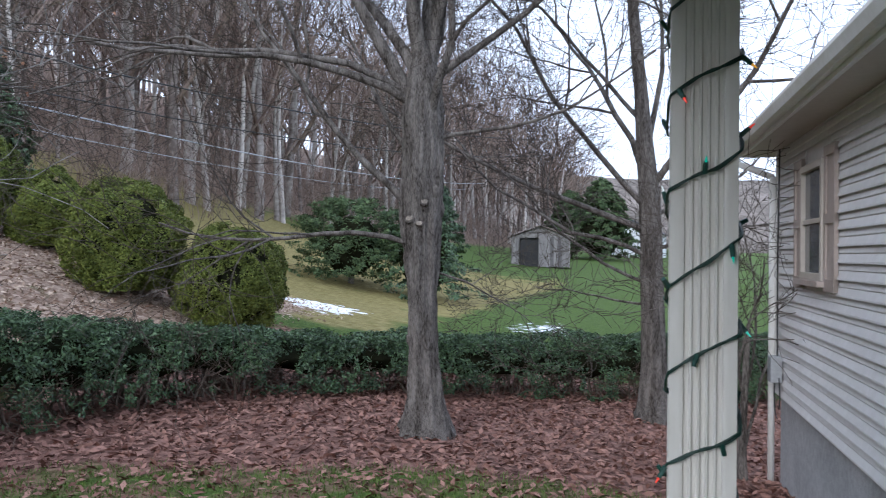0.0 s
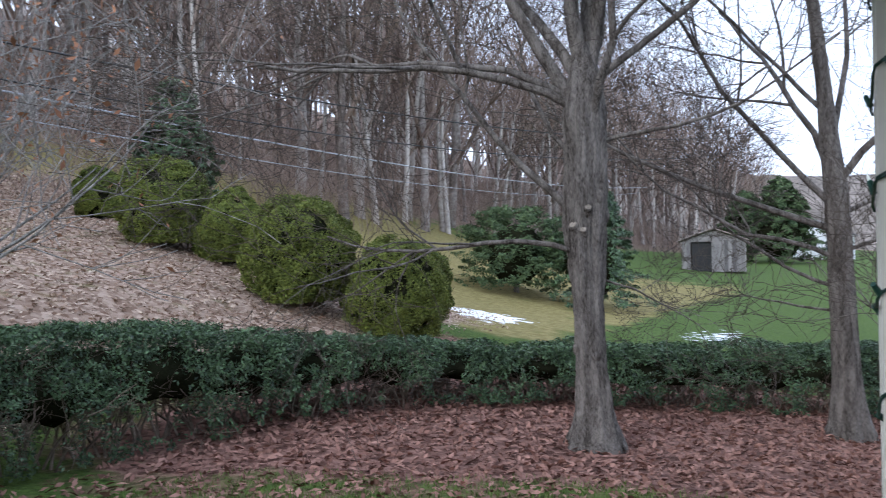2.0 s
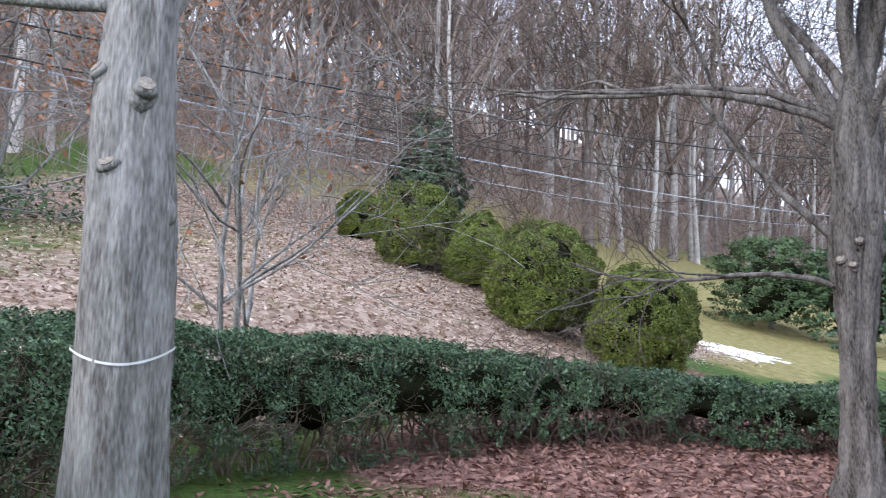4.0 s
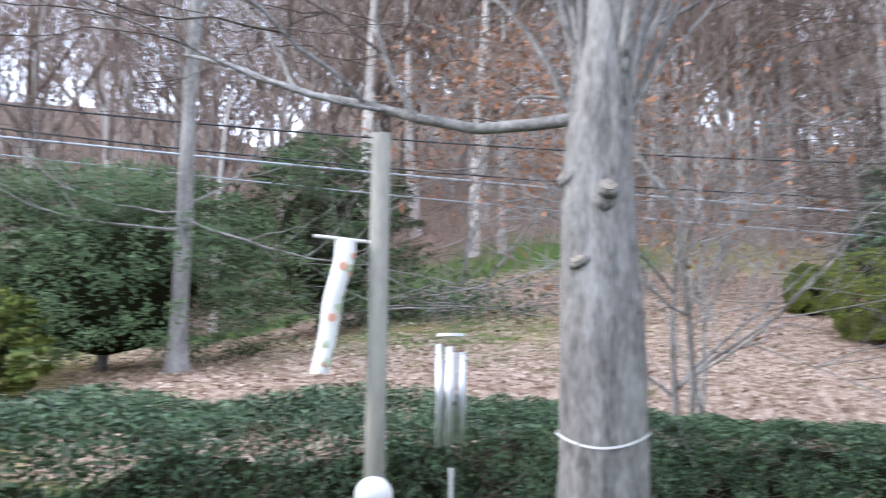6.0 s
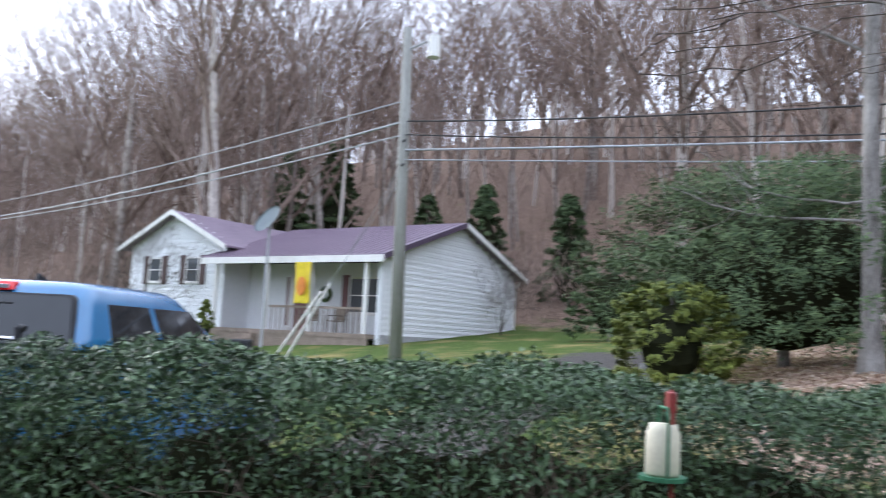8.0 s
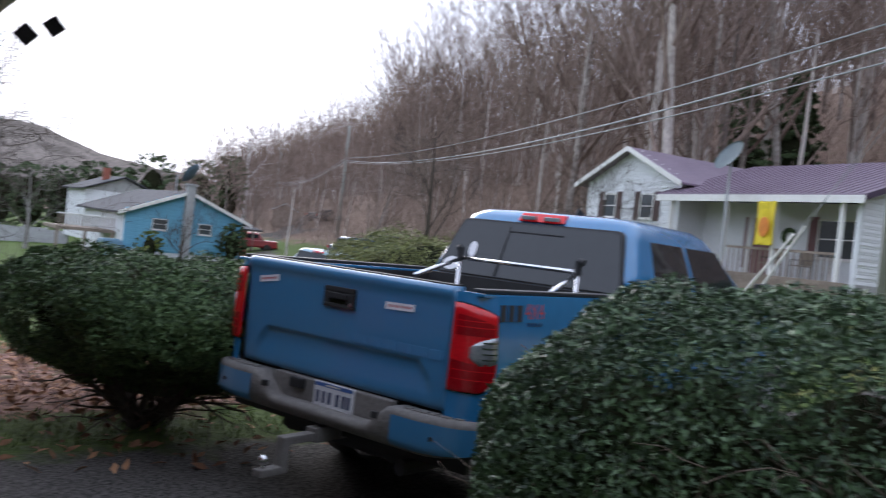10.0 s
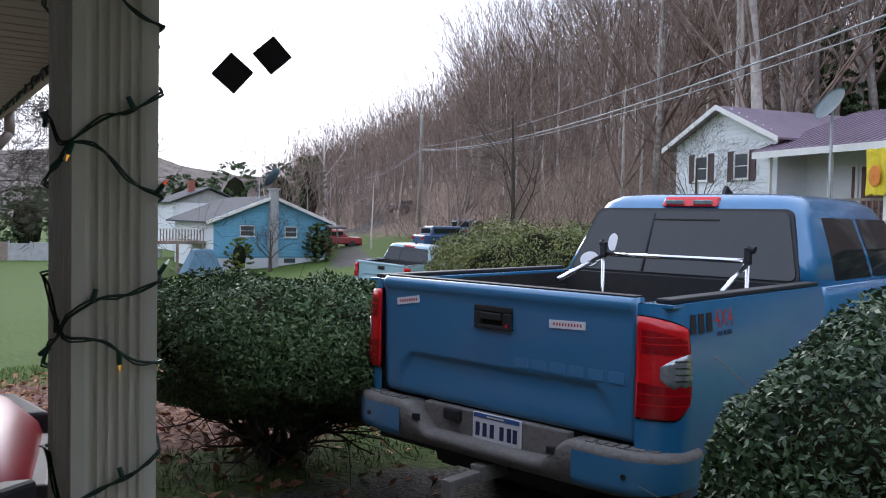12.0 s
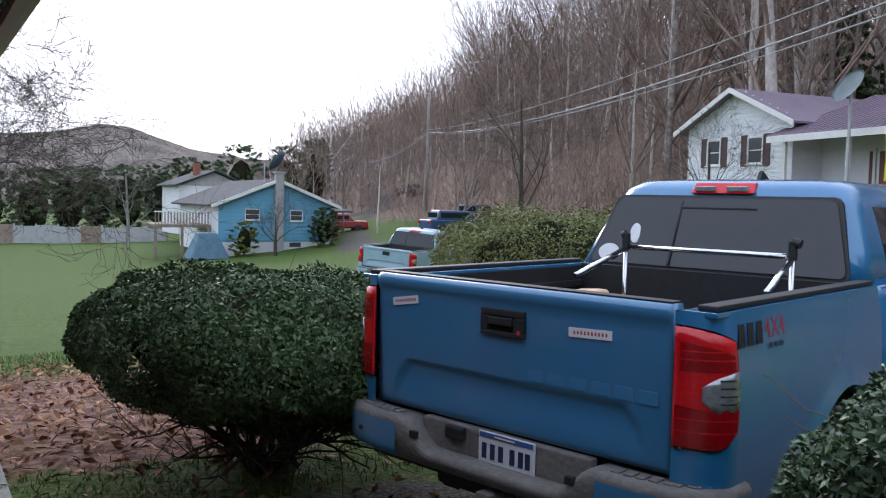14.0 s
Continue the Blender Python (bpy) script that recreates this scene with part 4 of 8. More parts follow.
def clapboard(name, x0, x1, z0, z1, step, mat, parent, m, gable=None, hole=None):
    """Lapped siding boards on the plane y = 0 facing -y. gable: (peak x, peak z) above z1. hole: (x0, x1, z0, z1)."""
    k = 0
    z = z0
    top = gable[1] if gable else z1
    proto = {}
    while z < top - 0.02:
        zt = min(z + step, top)
        a, b = x0, x1
        if gable and z > z1:
            f = (z - z1) / (gable[1] - z1)
            a, b = x0 + (gable[0] - x0) * f, x1 + (gable[0] - x1) * f
        spans = [(a, b)]
        if hole and zt > hole[2] + 0.01 and z < hole[3] - 0.01:
            spans = [(a, hole[0]), (hole[1], b)]
        for s0, s1 in spans:
            key = (round(s0, 3), round(s1, 3), round(zt - z, 3))
            if key not in proto:
                h = zt - z
                bm = bmesh.new()
                prism(bm, [(0.0, 0.010), (-0.014, 0.010), (-0.016, 0.0), (-0.030, 0.0), (-0.029, 0.014), (-0.008, h * 0.55), (-0.016, h * 0.62), (-0.004, h + 0.008), (0.0, h + 0.008)], s0, s1, "x")
                ob = part(name, bm, mat, parent, m=m @ pose(0, 0, z))
                proto[key] = ob.data
            else:
                ob = new(name, proto[key])
                ob.parent = parent
                ob.matrix_basis = m @ pose(0, 0, z)
        z += step
        k += 1


def window(parent, m, w, h, shutters=None, sash=True, frame_mat=None, curtain=True):
    """A sash window facing -y, with its sill at the origin."""
    frame_mat = frame_mat or M_WHITE
    bm = bmesh.new()
    t = 0.06
    for d in ((-w / 2, w / 2, 0, t), (-w / 2, w / 2, h - t, h), (-w / 2, -w / 2 + t, t, h - t), (w / 2 - t, w / 2, t, h - t)):
        box(bm, d[0], d[1], -0.05, 0.06, d[2], d[3], 0.004)
    box(bm, -w / 2 + t, w / 2 - t, -0.035, 0.02, h * 0.5 - 0.02, h * 0.5 + 0.02)
    win = part("window", bm, frame_mat, parent, m=m)
    for z0, z1 in ((t, h * 0.5 - 0.02), (h * 0.5 + 0.02, h - t)):
        boxed("pane", M_GLASS, win, -w / 2 + t, w / 2 - t, -0.012, -0.006, z0, z1)
    if curtain:
        for s in (-1, 1):
            bm = bmesh.new()
            rod_x = [s * w * (0.16 + 0.055 * k) for k in range(5)]
            prism(bm, [(x, 0.03 + 0.02 * (k % 2)) for k, x in enumerate(rod_x)] + [(x, 0.06 + 0.02 * (k % 2)) for k, x in reversed(list(enumerate(rod_x)))], t, h * 0.42, "z")
            part("curtain", bm, M_CURTAIN, win)
    boxed("sill", M_SHUTTER if shutters is M_SHUTTER else frame_mat, win, -w / 2 - 0.05, w / 2 + 0.05, -0.09, 0.02, -0.05, -0.002, bevel=0.006)
    if shutters:
        for s in (-1, 1):
            x0 = s * (w / 2 + 0.005)
            x1 = s * (w / 2 + 0.36 * min(1.0, w / 0.8))
            a, b = min(x0, x1), max(x0, x1)
            bm = bmesh.new()
            st = 0.06
            for d in ((a, b, -0.08, 0.02), (a, b, h * 0.5 - 0.04, h * 0.5 + 0.04), (a, b, h, h + 0.08)):
                box(bm, d[0], d[1], -0.035, 0.0, d[2], d[3])
            box(bm, a, a + st, -0.033, 0.0, -0.07, h + 0.07)
            box(bm, b - st, b, -0.033, 0.0, -0.07, h + 0.07)
            sh = part("shutter", bm, shutters, win)
            for z0, z1 in ((0.02, h * 0.5 - 0.04), (h * 0.5 + 0.04, h)):
                boxed("panel", shutters, sh, a + st, b - st, -0.018, -0.004, z0, z1)
    return win


def build_house():
    house = empty("house", pose(0, 0, 0, 0, 0, -12.2), "white vinyl-sided house on a grey foundation", "house")
    wx, y0, y1, z0, z1 = 1.62, 2.3, 9.5, 0.20, 2.78
    # wall core, thick, with the window's opening left free
    wy0, wy1, wz0, wz1 = 7.22, 8.06, 1.45, 2.45
    bm = bmesh.new()
    for d in ((y0, wy0, z0, z1), (wy1, y1, z0, z1), (wy0, wy1, z0, wz0), (wy0, wy1, wz1, z1)):
        box(bm, wx + 0.005, wx + 0.2, d[0], d[1], d[2], d[3])
    box(bm, wx + 0.2, 9, y1 - 0.2, y1, z0, z1)
    box(bm, wx + 0.2, 9, y0, y0 + 0.2, z0, z1)
    part("wall", bm, M_SIDING, house)
    boxed("room_wall", M_CURTAIN, house, 3.0, 3.1, y0 + 0.2, y1 - 0.2, z0, z1)
    m = pose(wx, 0, 0, 0, 0, -90)   # local -y looks towards the yard, local x runs backwards along the wall
    clapboard("siding_board", -y1, -y0, z0, z1 - 0.02, 0.127, M_SIDING, house, m, hole=(-wy1 - 0.05, -wy0 + 0.05, wz0 - 0.05, wz1 + 0.05))
    window(house, m @ pose(-(wy0 + wy1) / 2, -0.02, wz0), 0.84, 1.00, M_SHUTTER, frame_mat=M_TRIM)
    boxed("foundation", M_BLOCK, house, wx + 0.03, 9, y0, y1 - 0.03, -2.2, z0)
    boxed("corner_trim", M_WHITE, house, wx - 0.03, wx + 0.08, y1 - 0.07, y1 + 0.03, z0, z1, bevel=0.006)
    bm = bmesh.new()
    box(bm, 1.30, wx + 0.02, y0 - 0.1, y1 + 0.42, z1 - 0.02, z1 + 0.015)
    part("soffit", bm, M_TRIM, house)
    bm = bmesh.new()
    prism(bm, [(1.28, z1 + 0.16), (5.2, z1 + 1.45), (9.2, z1 + 0.16), (9.2, z1 + 0.10), (5.2, z1 + 1.37), (1.28, z1 + 0.10)], y0 - 0.1, y1 + 0.45)
    part("roof", bm, M_ROOF, house)
    bm = bmesh.new()
    prism(bm, [(wx, z1 + 0.02), (9.0, z1 + 0.02), (5.2, z1 + 1.32)], y1 - 0.2, y1)
    part("gable", bm, M_SIDING, house)
    boxed("fascia", M_WHITE, house, 1.265, 1.298, y0 - 0.1, y1 + 0.42, z1 - 0.02, z1 + 0.14)
    bm = bmesh.new()
    prism(bm, [(1.264, z1 + 0.13), (1.17, z1 + 0.13), (1.165, z1 + 0.10), (1.19, z1 + 0.03), (1.225, z1 + 0.015), (1.264, z1 + 0.015)], y0 - 0.1, y1 + 0.46)
    part("gutter", bm, M_WHITE, house)
    bm = bmesh.new()
    pts = [(1.22, y1 + 0.30, z1 + 0.02), (1.23, y1 + 0.30, z1 - 0.10), (wx - 0.06, y1 + 0.02, z1 - 0.28), (wx - 0.06, y1 + 0.02, -1.2)]
    for p, q in zip(pts, pts[1:]):
        rod(bm, p, q, 0.035, seg=10)
    part("downspout", bm, M_WHITE, house, smooth=True)
    boxed("meter_box", M_GREYMETAL, house, wx - 0.14, wx - 0.025, y1 - 0.42, y1 - 0.22, 0.35, 0.62, bevel=0.015, label="grey electric meter box")
    bm = bmesh.new()
    cable = [(wx - 0.05, y1 - 0.32, 2.85), (wx - 0.06, y1 - 0.30, 1.6), (wx - 0.06, y1 - 0.32, 0.62)]
    for p, q in zip(cable, cable[1:]):
        rod(bm, p, q, 0.009, seg=6)
    loop = [(wx - 0.06, y1 - 0.32 + 0.16 * math.sin(a), 0.12 - 0.24 * math.cos(a) + 0.1) for a in np.linspace(0, 5.2, 14)]
    for p, q in zip(loop, loop[1:]):
        rod(bm, p, q, 0.007, seg=6)
    part("service_cable", bm, M_CABLE, house)
    # wall behind the porch and carport
    back = empty("porch_wall", HM, "white-sided house wall behind the porch", "wall", kind="structure")
    bm = bmesh.new()
    box(bm, 2.3, 2.5, -3.4, 2.3, 0.0, 2.6)
    box(bm, 2.5, 5.5, -3.4, -3.2, -0.1, 2.6)
    box(bm, 5.3, 5.5, -10.5, -3.4, -0.1, 2.6)
    box(bm, 0.6, 5.3, -10.5, -10.3, -0.1, 2.6)
    part("wall", bm, M_SIDING, back)
    slab = boxed("porch_floor", M_CONCRETE, None, -0.12, 2.3, -3.35, 2.1, -0.6, 0.10, bevel=0.015, m=HM)
    tagged(slab, "grey concrete porch slab", "floor", kind="structure")
    slab = boxed("carport_floor", M_CONCRETE, None, -0.6, 5.3, -10.3, -3.37, -0.9, -0.02, m=HM)
    tagged(slab, "grey concrete carport slab", "floor", kind="structure")


build_house()


def build_porch_roof():
    roof = empty("porch_roof", HM, "porch roof with ribbed tan vinyl soffit and gutter", "roof")
    x0, y0, y1, z = -0.42, -9.7, 2.12, 2.46
    k = 0
    for y in np.arange(y0, y1, 0.15):
        if k == 0:
            bm = bmesh.new()
            prism(bm, [(0, 0.0), (0.008, -0.012), (0.135, -0.012), (0.143, 0), (0.149, 0), (0.149, 0.01), (0, 0.01)], x0, 5.3, "x")
            ob = part("soffit_panel", bm, M_TRIM, roof, m=pose(0, y, z))
            data = ob.data
        else:
            ob = new("soffit_panel", data)
            ob.parent = roof
            ob.matrix_basis = pose(0, y, z)
        k += 1
    bm = bmesh.new()
    prism(bm, [(x0 - 0.03, z + 0.012), (5.5, z + 0.012), (5.5, z + 1.2), (x0 - 0.03, z + 0.16)], y0 - 0.02, y1 + 0.02)
    part("roof_deck", bm, M_ROOF, roof)
    boxed("fascia", M_TRIM, roof, x0 - 0.06, x0 - 0.032, y0, y1, z - 0.03, z + 0.17)
    bm = bmesh.new()
    prism(bm, [(x0 - 0.062, z + 0.15), (x0 - 0.17, z + 0.15), (x0 - 0.175, z + 0.12), (x0 - 0.15, z + 0.04), (x0 - 0.11, z + 0.025), (x0 - 0.062, z + 0.025)], y0 - 0.06, y1 + 0.05)
    part("gutter", bm, M_TRIM, roof)
    bm = bmesh.new()
    pts = [(x0 - 0.11, y0 + 0.12, z + 0.03), (x0 - 0.11, y0 + 0.12, z - 0.14), (x0 - 0.02, y0 + 0.14, z - 0.26), (x0 + 0.55, y0 + 0.15, z - 0.38), (x0 + 2.0, y0 + 0.15, z - 0.42)]
    for p, q in zip(pts, pts[1:]):
        rod(bm, p, q, 0.04, seg=10)
    part("downspout", bm, M_TRIM, roof, smooth=True)


build_porch_roof()

M_POST = material("cream_aluminium", (0.84, 0.82, 0.77), 0.4, (0.72, 0.69, 0.63), scale=2.5, contrast=0.5, stretch=(3, 3, 0.6))
M_WIRE = material("green_wire", (0.012, 0.045, 0.032), 0.5, (0.008, 0.03, 0.022), scale=20)
M_SOCKET = material("green_socket", (0.012, 0.075, 0.055), 0.4, (0.01, 0.05, 0.04), scale=20)


def bulb_material(name, c):
    m = material(name, c, 0.25, scale=10)
    b = m.node_tree.nodes["Principled BSDF"]
    b.inputs["Emission Color"].default_value = (*c, 1)
    b.inputs["Emission Strength"].default_value = 0.35
    return m


BULBS = [bulb_material("bulb_red", (0.9, 0.08, 0.05)), bulb_material("bulb_amber", (0.95, 0.45, 0.05)), bulb_material("bulb_clear", (0.75, 0.78, 0.75)), bulb_material("bulb_green", (0.03, 0.5, 0.35))]


def tube_curve(name, pts, r, mat, parent):
    v, f = tube_path(pts, r, 6)
    return mesh_np(name, v, f, mat, parent, smooth=True)


def porch_post(x, y, half, turn, wraps, seed, label, z0, crossed=False, size=1.0, steep=0.0):
    """A fluted square aluminium post, wound with a string of small lights."""
    post = empty("porch_post", pose(x, y, z0, 0, 0, turn), label, "post")
    top = 2.47 - z0
    outline = []
    n = 5
    # each face: rounded flutes between flat corners
    for side in range(4):
        a = radians(90 * side)
        face = [(-half, -half), (-half * 0.70, -half)]
        for k in range(n):
            c = -half * 0.62 + (k + 0.5) * half * 1.24 / n
            w = half * 0.095
            face += [(c - w, -half + 0.001), (c - w * 0.7, -half + 0.008), (c + w * 0.7, -half + 0.008), (c + w, -half + 0.001)]
        face += [(half * 0.70, -half)]
        for u, v in face:
            outline.append((u * math.cos(a) - v * math.sin(a), u * math.sin(a) + v * math.cos(a)))
    bm = bmesh.new()
    prism(bm, outline, 0.012, top, "z")
    shaft = part("shaft", bm, M_POST, post)
    boxed("base", M_POST, post, -half - 0.012, half + 0.012, -half - 0.012, half + 0.012, 0, 0.11, bevel=0.004)
    rng = np.random.default_rng(seed)

    def round_square(a, r):
        c, s = math.cos(a), math.sin(a)
        k = r / max(abs(c), abs(s))
        k = min(k, r * 1.36)
        return c * k, s * k
    strands = [(1, 0.0)] + ([(-1, 1.3)] if crossed else [])
    for sgn, ph in strands:
        string = None
        pts, bulbs = [], []
        turns = wraps
        steps = int(turns * 40)
        for i in range(steps + 1):
            a = sgn * 2 * math.pi * turns * i / steps + ph
            z = 0.25 + (top - 0.3) * i / steps + steep * (top - 0.3) / turns / 6.283 * math.sin(a + math.pi / 2) + 0.008 * math.sin(a * 1.7 + seed) - 0.006 * math.sin(a * 4)
            u, v = round_square(a, half + 0.006)
            pts.append((u, v, z))
            if i % 9 == 4:
                bulbs.append((i, a))
        string = tube_curve("light_string", pts, 0.0030 * size, M_WIRE, post)
        pts2 = [(u * 1.02 + 0.002, v * 1.02, z + 0.004 * math.sin(k * 0.9)) for k, (u, v, z) in enumerate(pts)]
        tube_curve("light_string", pts2, 0.0022 * size, M_WIRE, post)
        for i, a in bulbs:
            p = Vector(pts[i])
            tip = p + Vector((p.x * 0.12 + rng.normal(0, 0.010), p.y * 0.12 + rng.normal(0, 0.010), rng.choice([-1, 1]) * rng.uniform(0.014, 0.026)))
            d = (tip - p).normalized()
            bm = bmesh.new()
            rod(bm, p, p + d * 0.026 * size, 0.0058 * size, 0.0048 * size, 8)
            s = part("socket", bm, M_SOCKET, string)
            if rng.random() < 0.3:
                bm = bmesh.new()
                rod(bm, (0, 0, 0), (0, 0, 0.013 * size), 0.0032 * size, 0.0012 * size, 8)
                b = part("bulb", bm, BULBS[rng.integers(0, 4)], string)
                b.matrix_basis = Matrix.Translation(p + d * 0.026 * size) @ d.to_track_quat("Z", "Y").to_matrix().to_4x4()
    return post


porch_post(0.545, 1.76, 0.066, TURN_H, 11.0, 3, "fluted cream porch post wound with green fairy lights", 0.10, steep=0.9)
porch_post(-0.735, -3.08, 0.051, TURN_H + 6, 10.0, 5, "fluted cream post with crossed strings of fairy lights", 0.0, crossed=True, size=0.62)

# string of lights under the carport eave
eave = empty("eave_lights", HM @ pose(-0.40, 0, 2.435), "green fairy light string along the porch eave", "string lights")
rng = np.random.default_rng(8)
pts = [(0.012 * math.sin(k * 0.9), -3.2 - k * 0.045, -0.012 - 0.014 * abs(math.sin(k * 0.37))) for k in range(143)]
wire = tube_curve("wire", pts, 0.005, M_WIRE, eave)
for k in range(2, 143, 3):
    p = Vector(pts[k])
    bm = bmesh.new()
    rod(bm, p, p + Vector((rng.normal(0, 0.012), rng.normal(0, 0.012), -0.035)), 0.008, 0.005, 6)
    part("socket", bm, M_SOCKET, wire)


# two dark square ornaments on threads
M_ORNAMENT = material("dark_slate_ornament", (0.03, 0.028, 0.04), 0.6)
for px, py, pz, sz, tilt in ((-0.722, -2.768, 1.85, 0.0205, 4), (-0.758, -2.753, 1.871, 0.0195, -3)):
    orn = empty("hanging_ornament", pose(px, py, pz, 0, 0, -37), "small dark square ornament hung by one corner", "ornament", "hanging ornaments")
    bm = bmesh.new()
    box(bm, -sz * 0.7071, sz * 0.7071, -0.002, 0.002, -sz * 0.7071, sz * 0.7071, 0.0012)
    part("plate", bm, M_ORNAMENT, orn, m=pose(0, 0, 0, 0, 45 + tilt, 0))
    bm = bmesh.new()
    rod(bm, (0, 0, sz), (0, 0, 2.47 - pz), 0.00022, seg=4)
    part("thread", bm, M_WHITE, orn)


# ---- the blue truck ----
M_RED = material("red_lens", (0.66, 0.010, 0.016), 0.18, (0.50, 0.006, 0.011), scale=8, coat=0.3)
M_RED_DARK = material("dark_red_lens", (0.33, 0.003, 0.008), 0.2, (0.22, 0.002, 0.006), scale=10, coat=0.4)
M_CLEAR = material("clear_lens", (0.45, 0.46, 0.48), 0.12, (0.22, 0.23, 0.25), scale=30, metal=0.5, coat=0.8)
M_CHROME = material("chrome", (0.72, 0.73, 0.75), 0.12, (0.6, 0.6, 0.62), scale=8, metal=1.0)
M_BUMPER = material("dirty_grey_plastic", (0.21, 0.195, 0.18), 0.8, (0.11, 0.10, 0.095), scale=4, bump=0.3, contrast=0.4)
M_TYRE = material("tyre_rubber", (0.028, 0.027, 0.026), 0.85, (0.05, 0.045, 0.04), scale=10, bump=0.3)
M_RIM = material("alloy", (0.45, 0.45, 0.46), 0.35, (0.3, 0.3, 0.31), scale=6, metal=0.8)
M_TINT = glass_material("tinted_glass", (0.022, 0.026, 0.030), 0.04)
M_CREAM = material("cream_plastic", (0.72, 0.68, 0.52), 0.5, (0.62, 0.58, 0.44), scale=8)
M_PLATE = material("plate_white", (0.72, 0.72, 0.74), 0.4, (0.62, 0.62, 0.64), scale=20)
M_INK = material("dark_blue_ink", (0.02, 0.03, 0.10), 0.5)
M_GOLD = material("blue_gold_band", (0.05, 0.12, 0.35), 0.5)
M_DECAL_RED = material("red_decal", (0.45, 0.03, 0.03), 0.5)
M_DUST = material("dusty_blue_paint", (0.036, 0.180, 0.365), 0.33, (0.055, 0.178, 0.32), scale=3.0, coat=0.7, contrast=0.45)


def shaped(name, mat, parent, *dims, bevel=0.02, move=None, smooth=True, label=""):
    """A bevelled block whose corners are moved by a function."""
    bm = bmesh.new()
    box(bm, *dims)
    if move:
        for v in bm.verts:
            v.co = Vector(move(*v.co))
    bmesh.ops.bevel(bm, geom=bm.edges[:], offset=bevel, segments=3, affect="EDGES", profile=0.6)
    ob = part(name, bm, mat, parent, label)
    return ob


def wheel(parent, x, y, r, width, side):
    w = empty("wheel", pose(x, y, r, 0, 90, 0))
    w.parent = parent
    bm = bmesh.new()
    prof = [(r * 0.62, -width / 2), (r * 0.93, -width / 2), (r, -width / 2 + 0.035), (r, width / 2 - 0.035), (r * 0.93, width / 2), (r * 0.62, width / 2)]
    n = 40
    rings = [[bm.verts.new((math.cos(2 * math.pi * k / n) * a, math.sin(2 * math.pi * k / n) * a, b)) for k in range(n)] for a, b in prof]
    for i in range(len(prof)):
        j = (i + 1) % len(prof)
        for k in range(n):
            f = [rings[i][k], rings[i][(k + 1) % n], rings[j][(k + 1) % n], rings[j][k]]
            bm.faces.new(f)
    for k in range(n):
        for dz in (-0.07, 0.0, 0.07):
            a = 2 * math.pi * (k + 0.25) / n
            box(bm, -0.012, 0.012, -0.008, 0.008, -0.03, 0.03, m=pose(math.cos(a) * (r + 0.004), math.sin(a) * (r + 0.004), dz, 0, 0, math.degrees(a)) @ pose(0, 0, 0, 22 if dz else -22, 0, 0))
    bmesh.ops.recalc_face_normals(bm, faces=bm.faces)
    part("tyre", bm, M_TYRE, w)
    bm = bmesh.new()
    bmesh.ops.create_cone(bm, cap_ends=True, segments=32, radius1=r * 0.61, radius2=r * 0.61, depth=width * 0.7)
    for k in range(6):
        a = 60 * k
        box(bm, 0.05, r * 0.58, -0.03, 0.03, side * width * 0.35 - 0.01, side * width * 0.35 + 0.025, 0.008, m=pose(0, 0, 0, 0, 0, a))
    part("rim", bm, M_RIM, w)
    return w


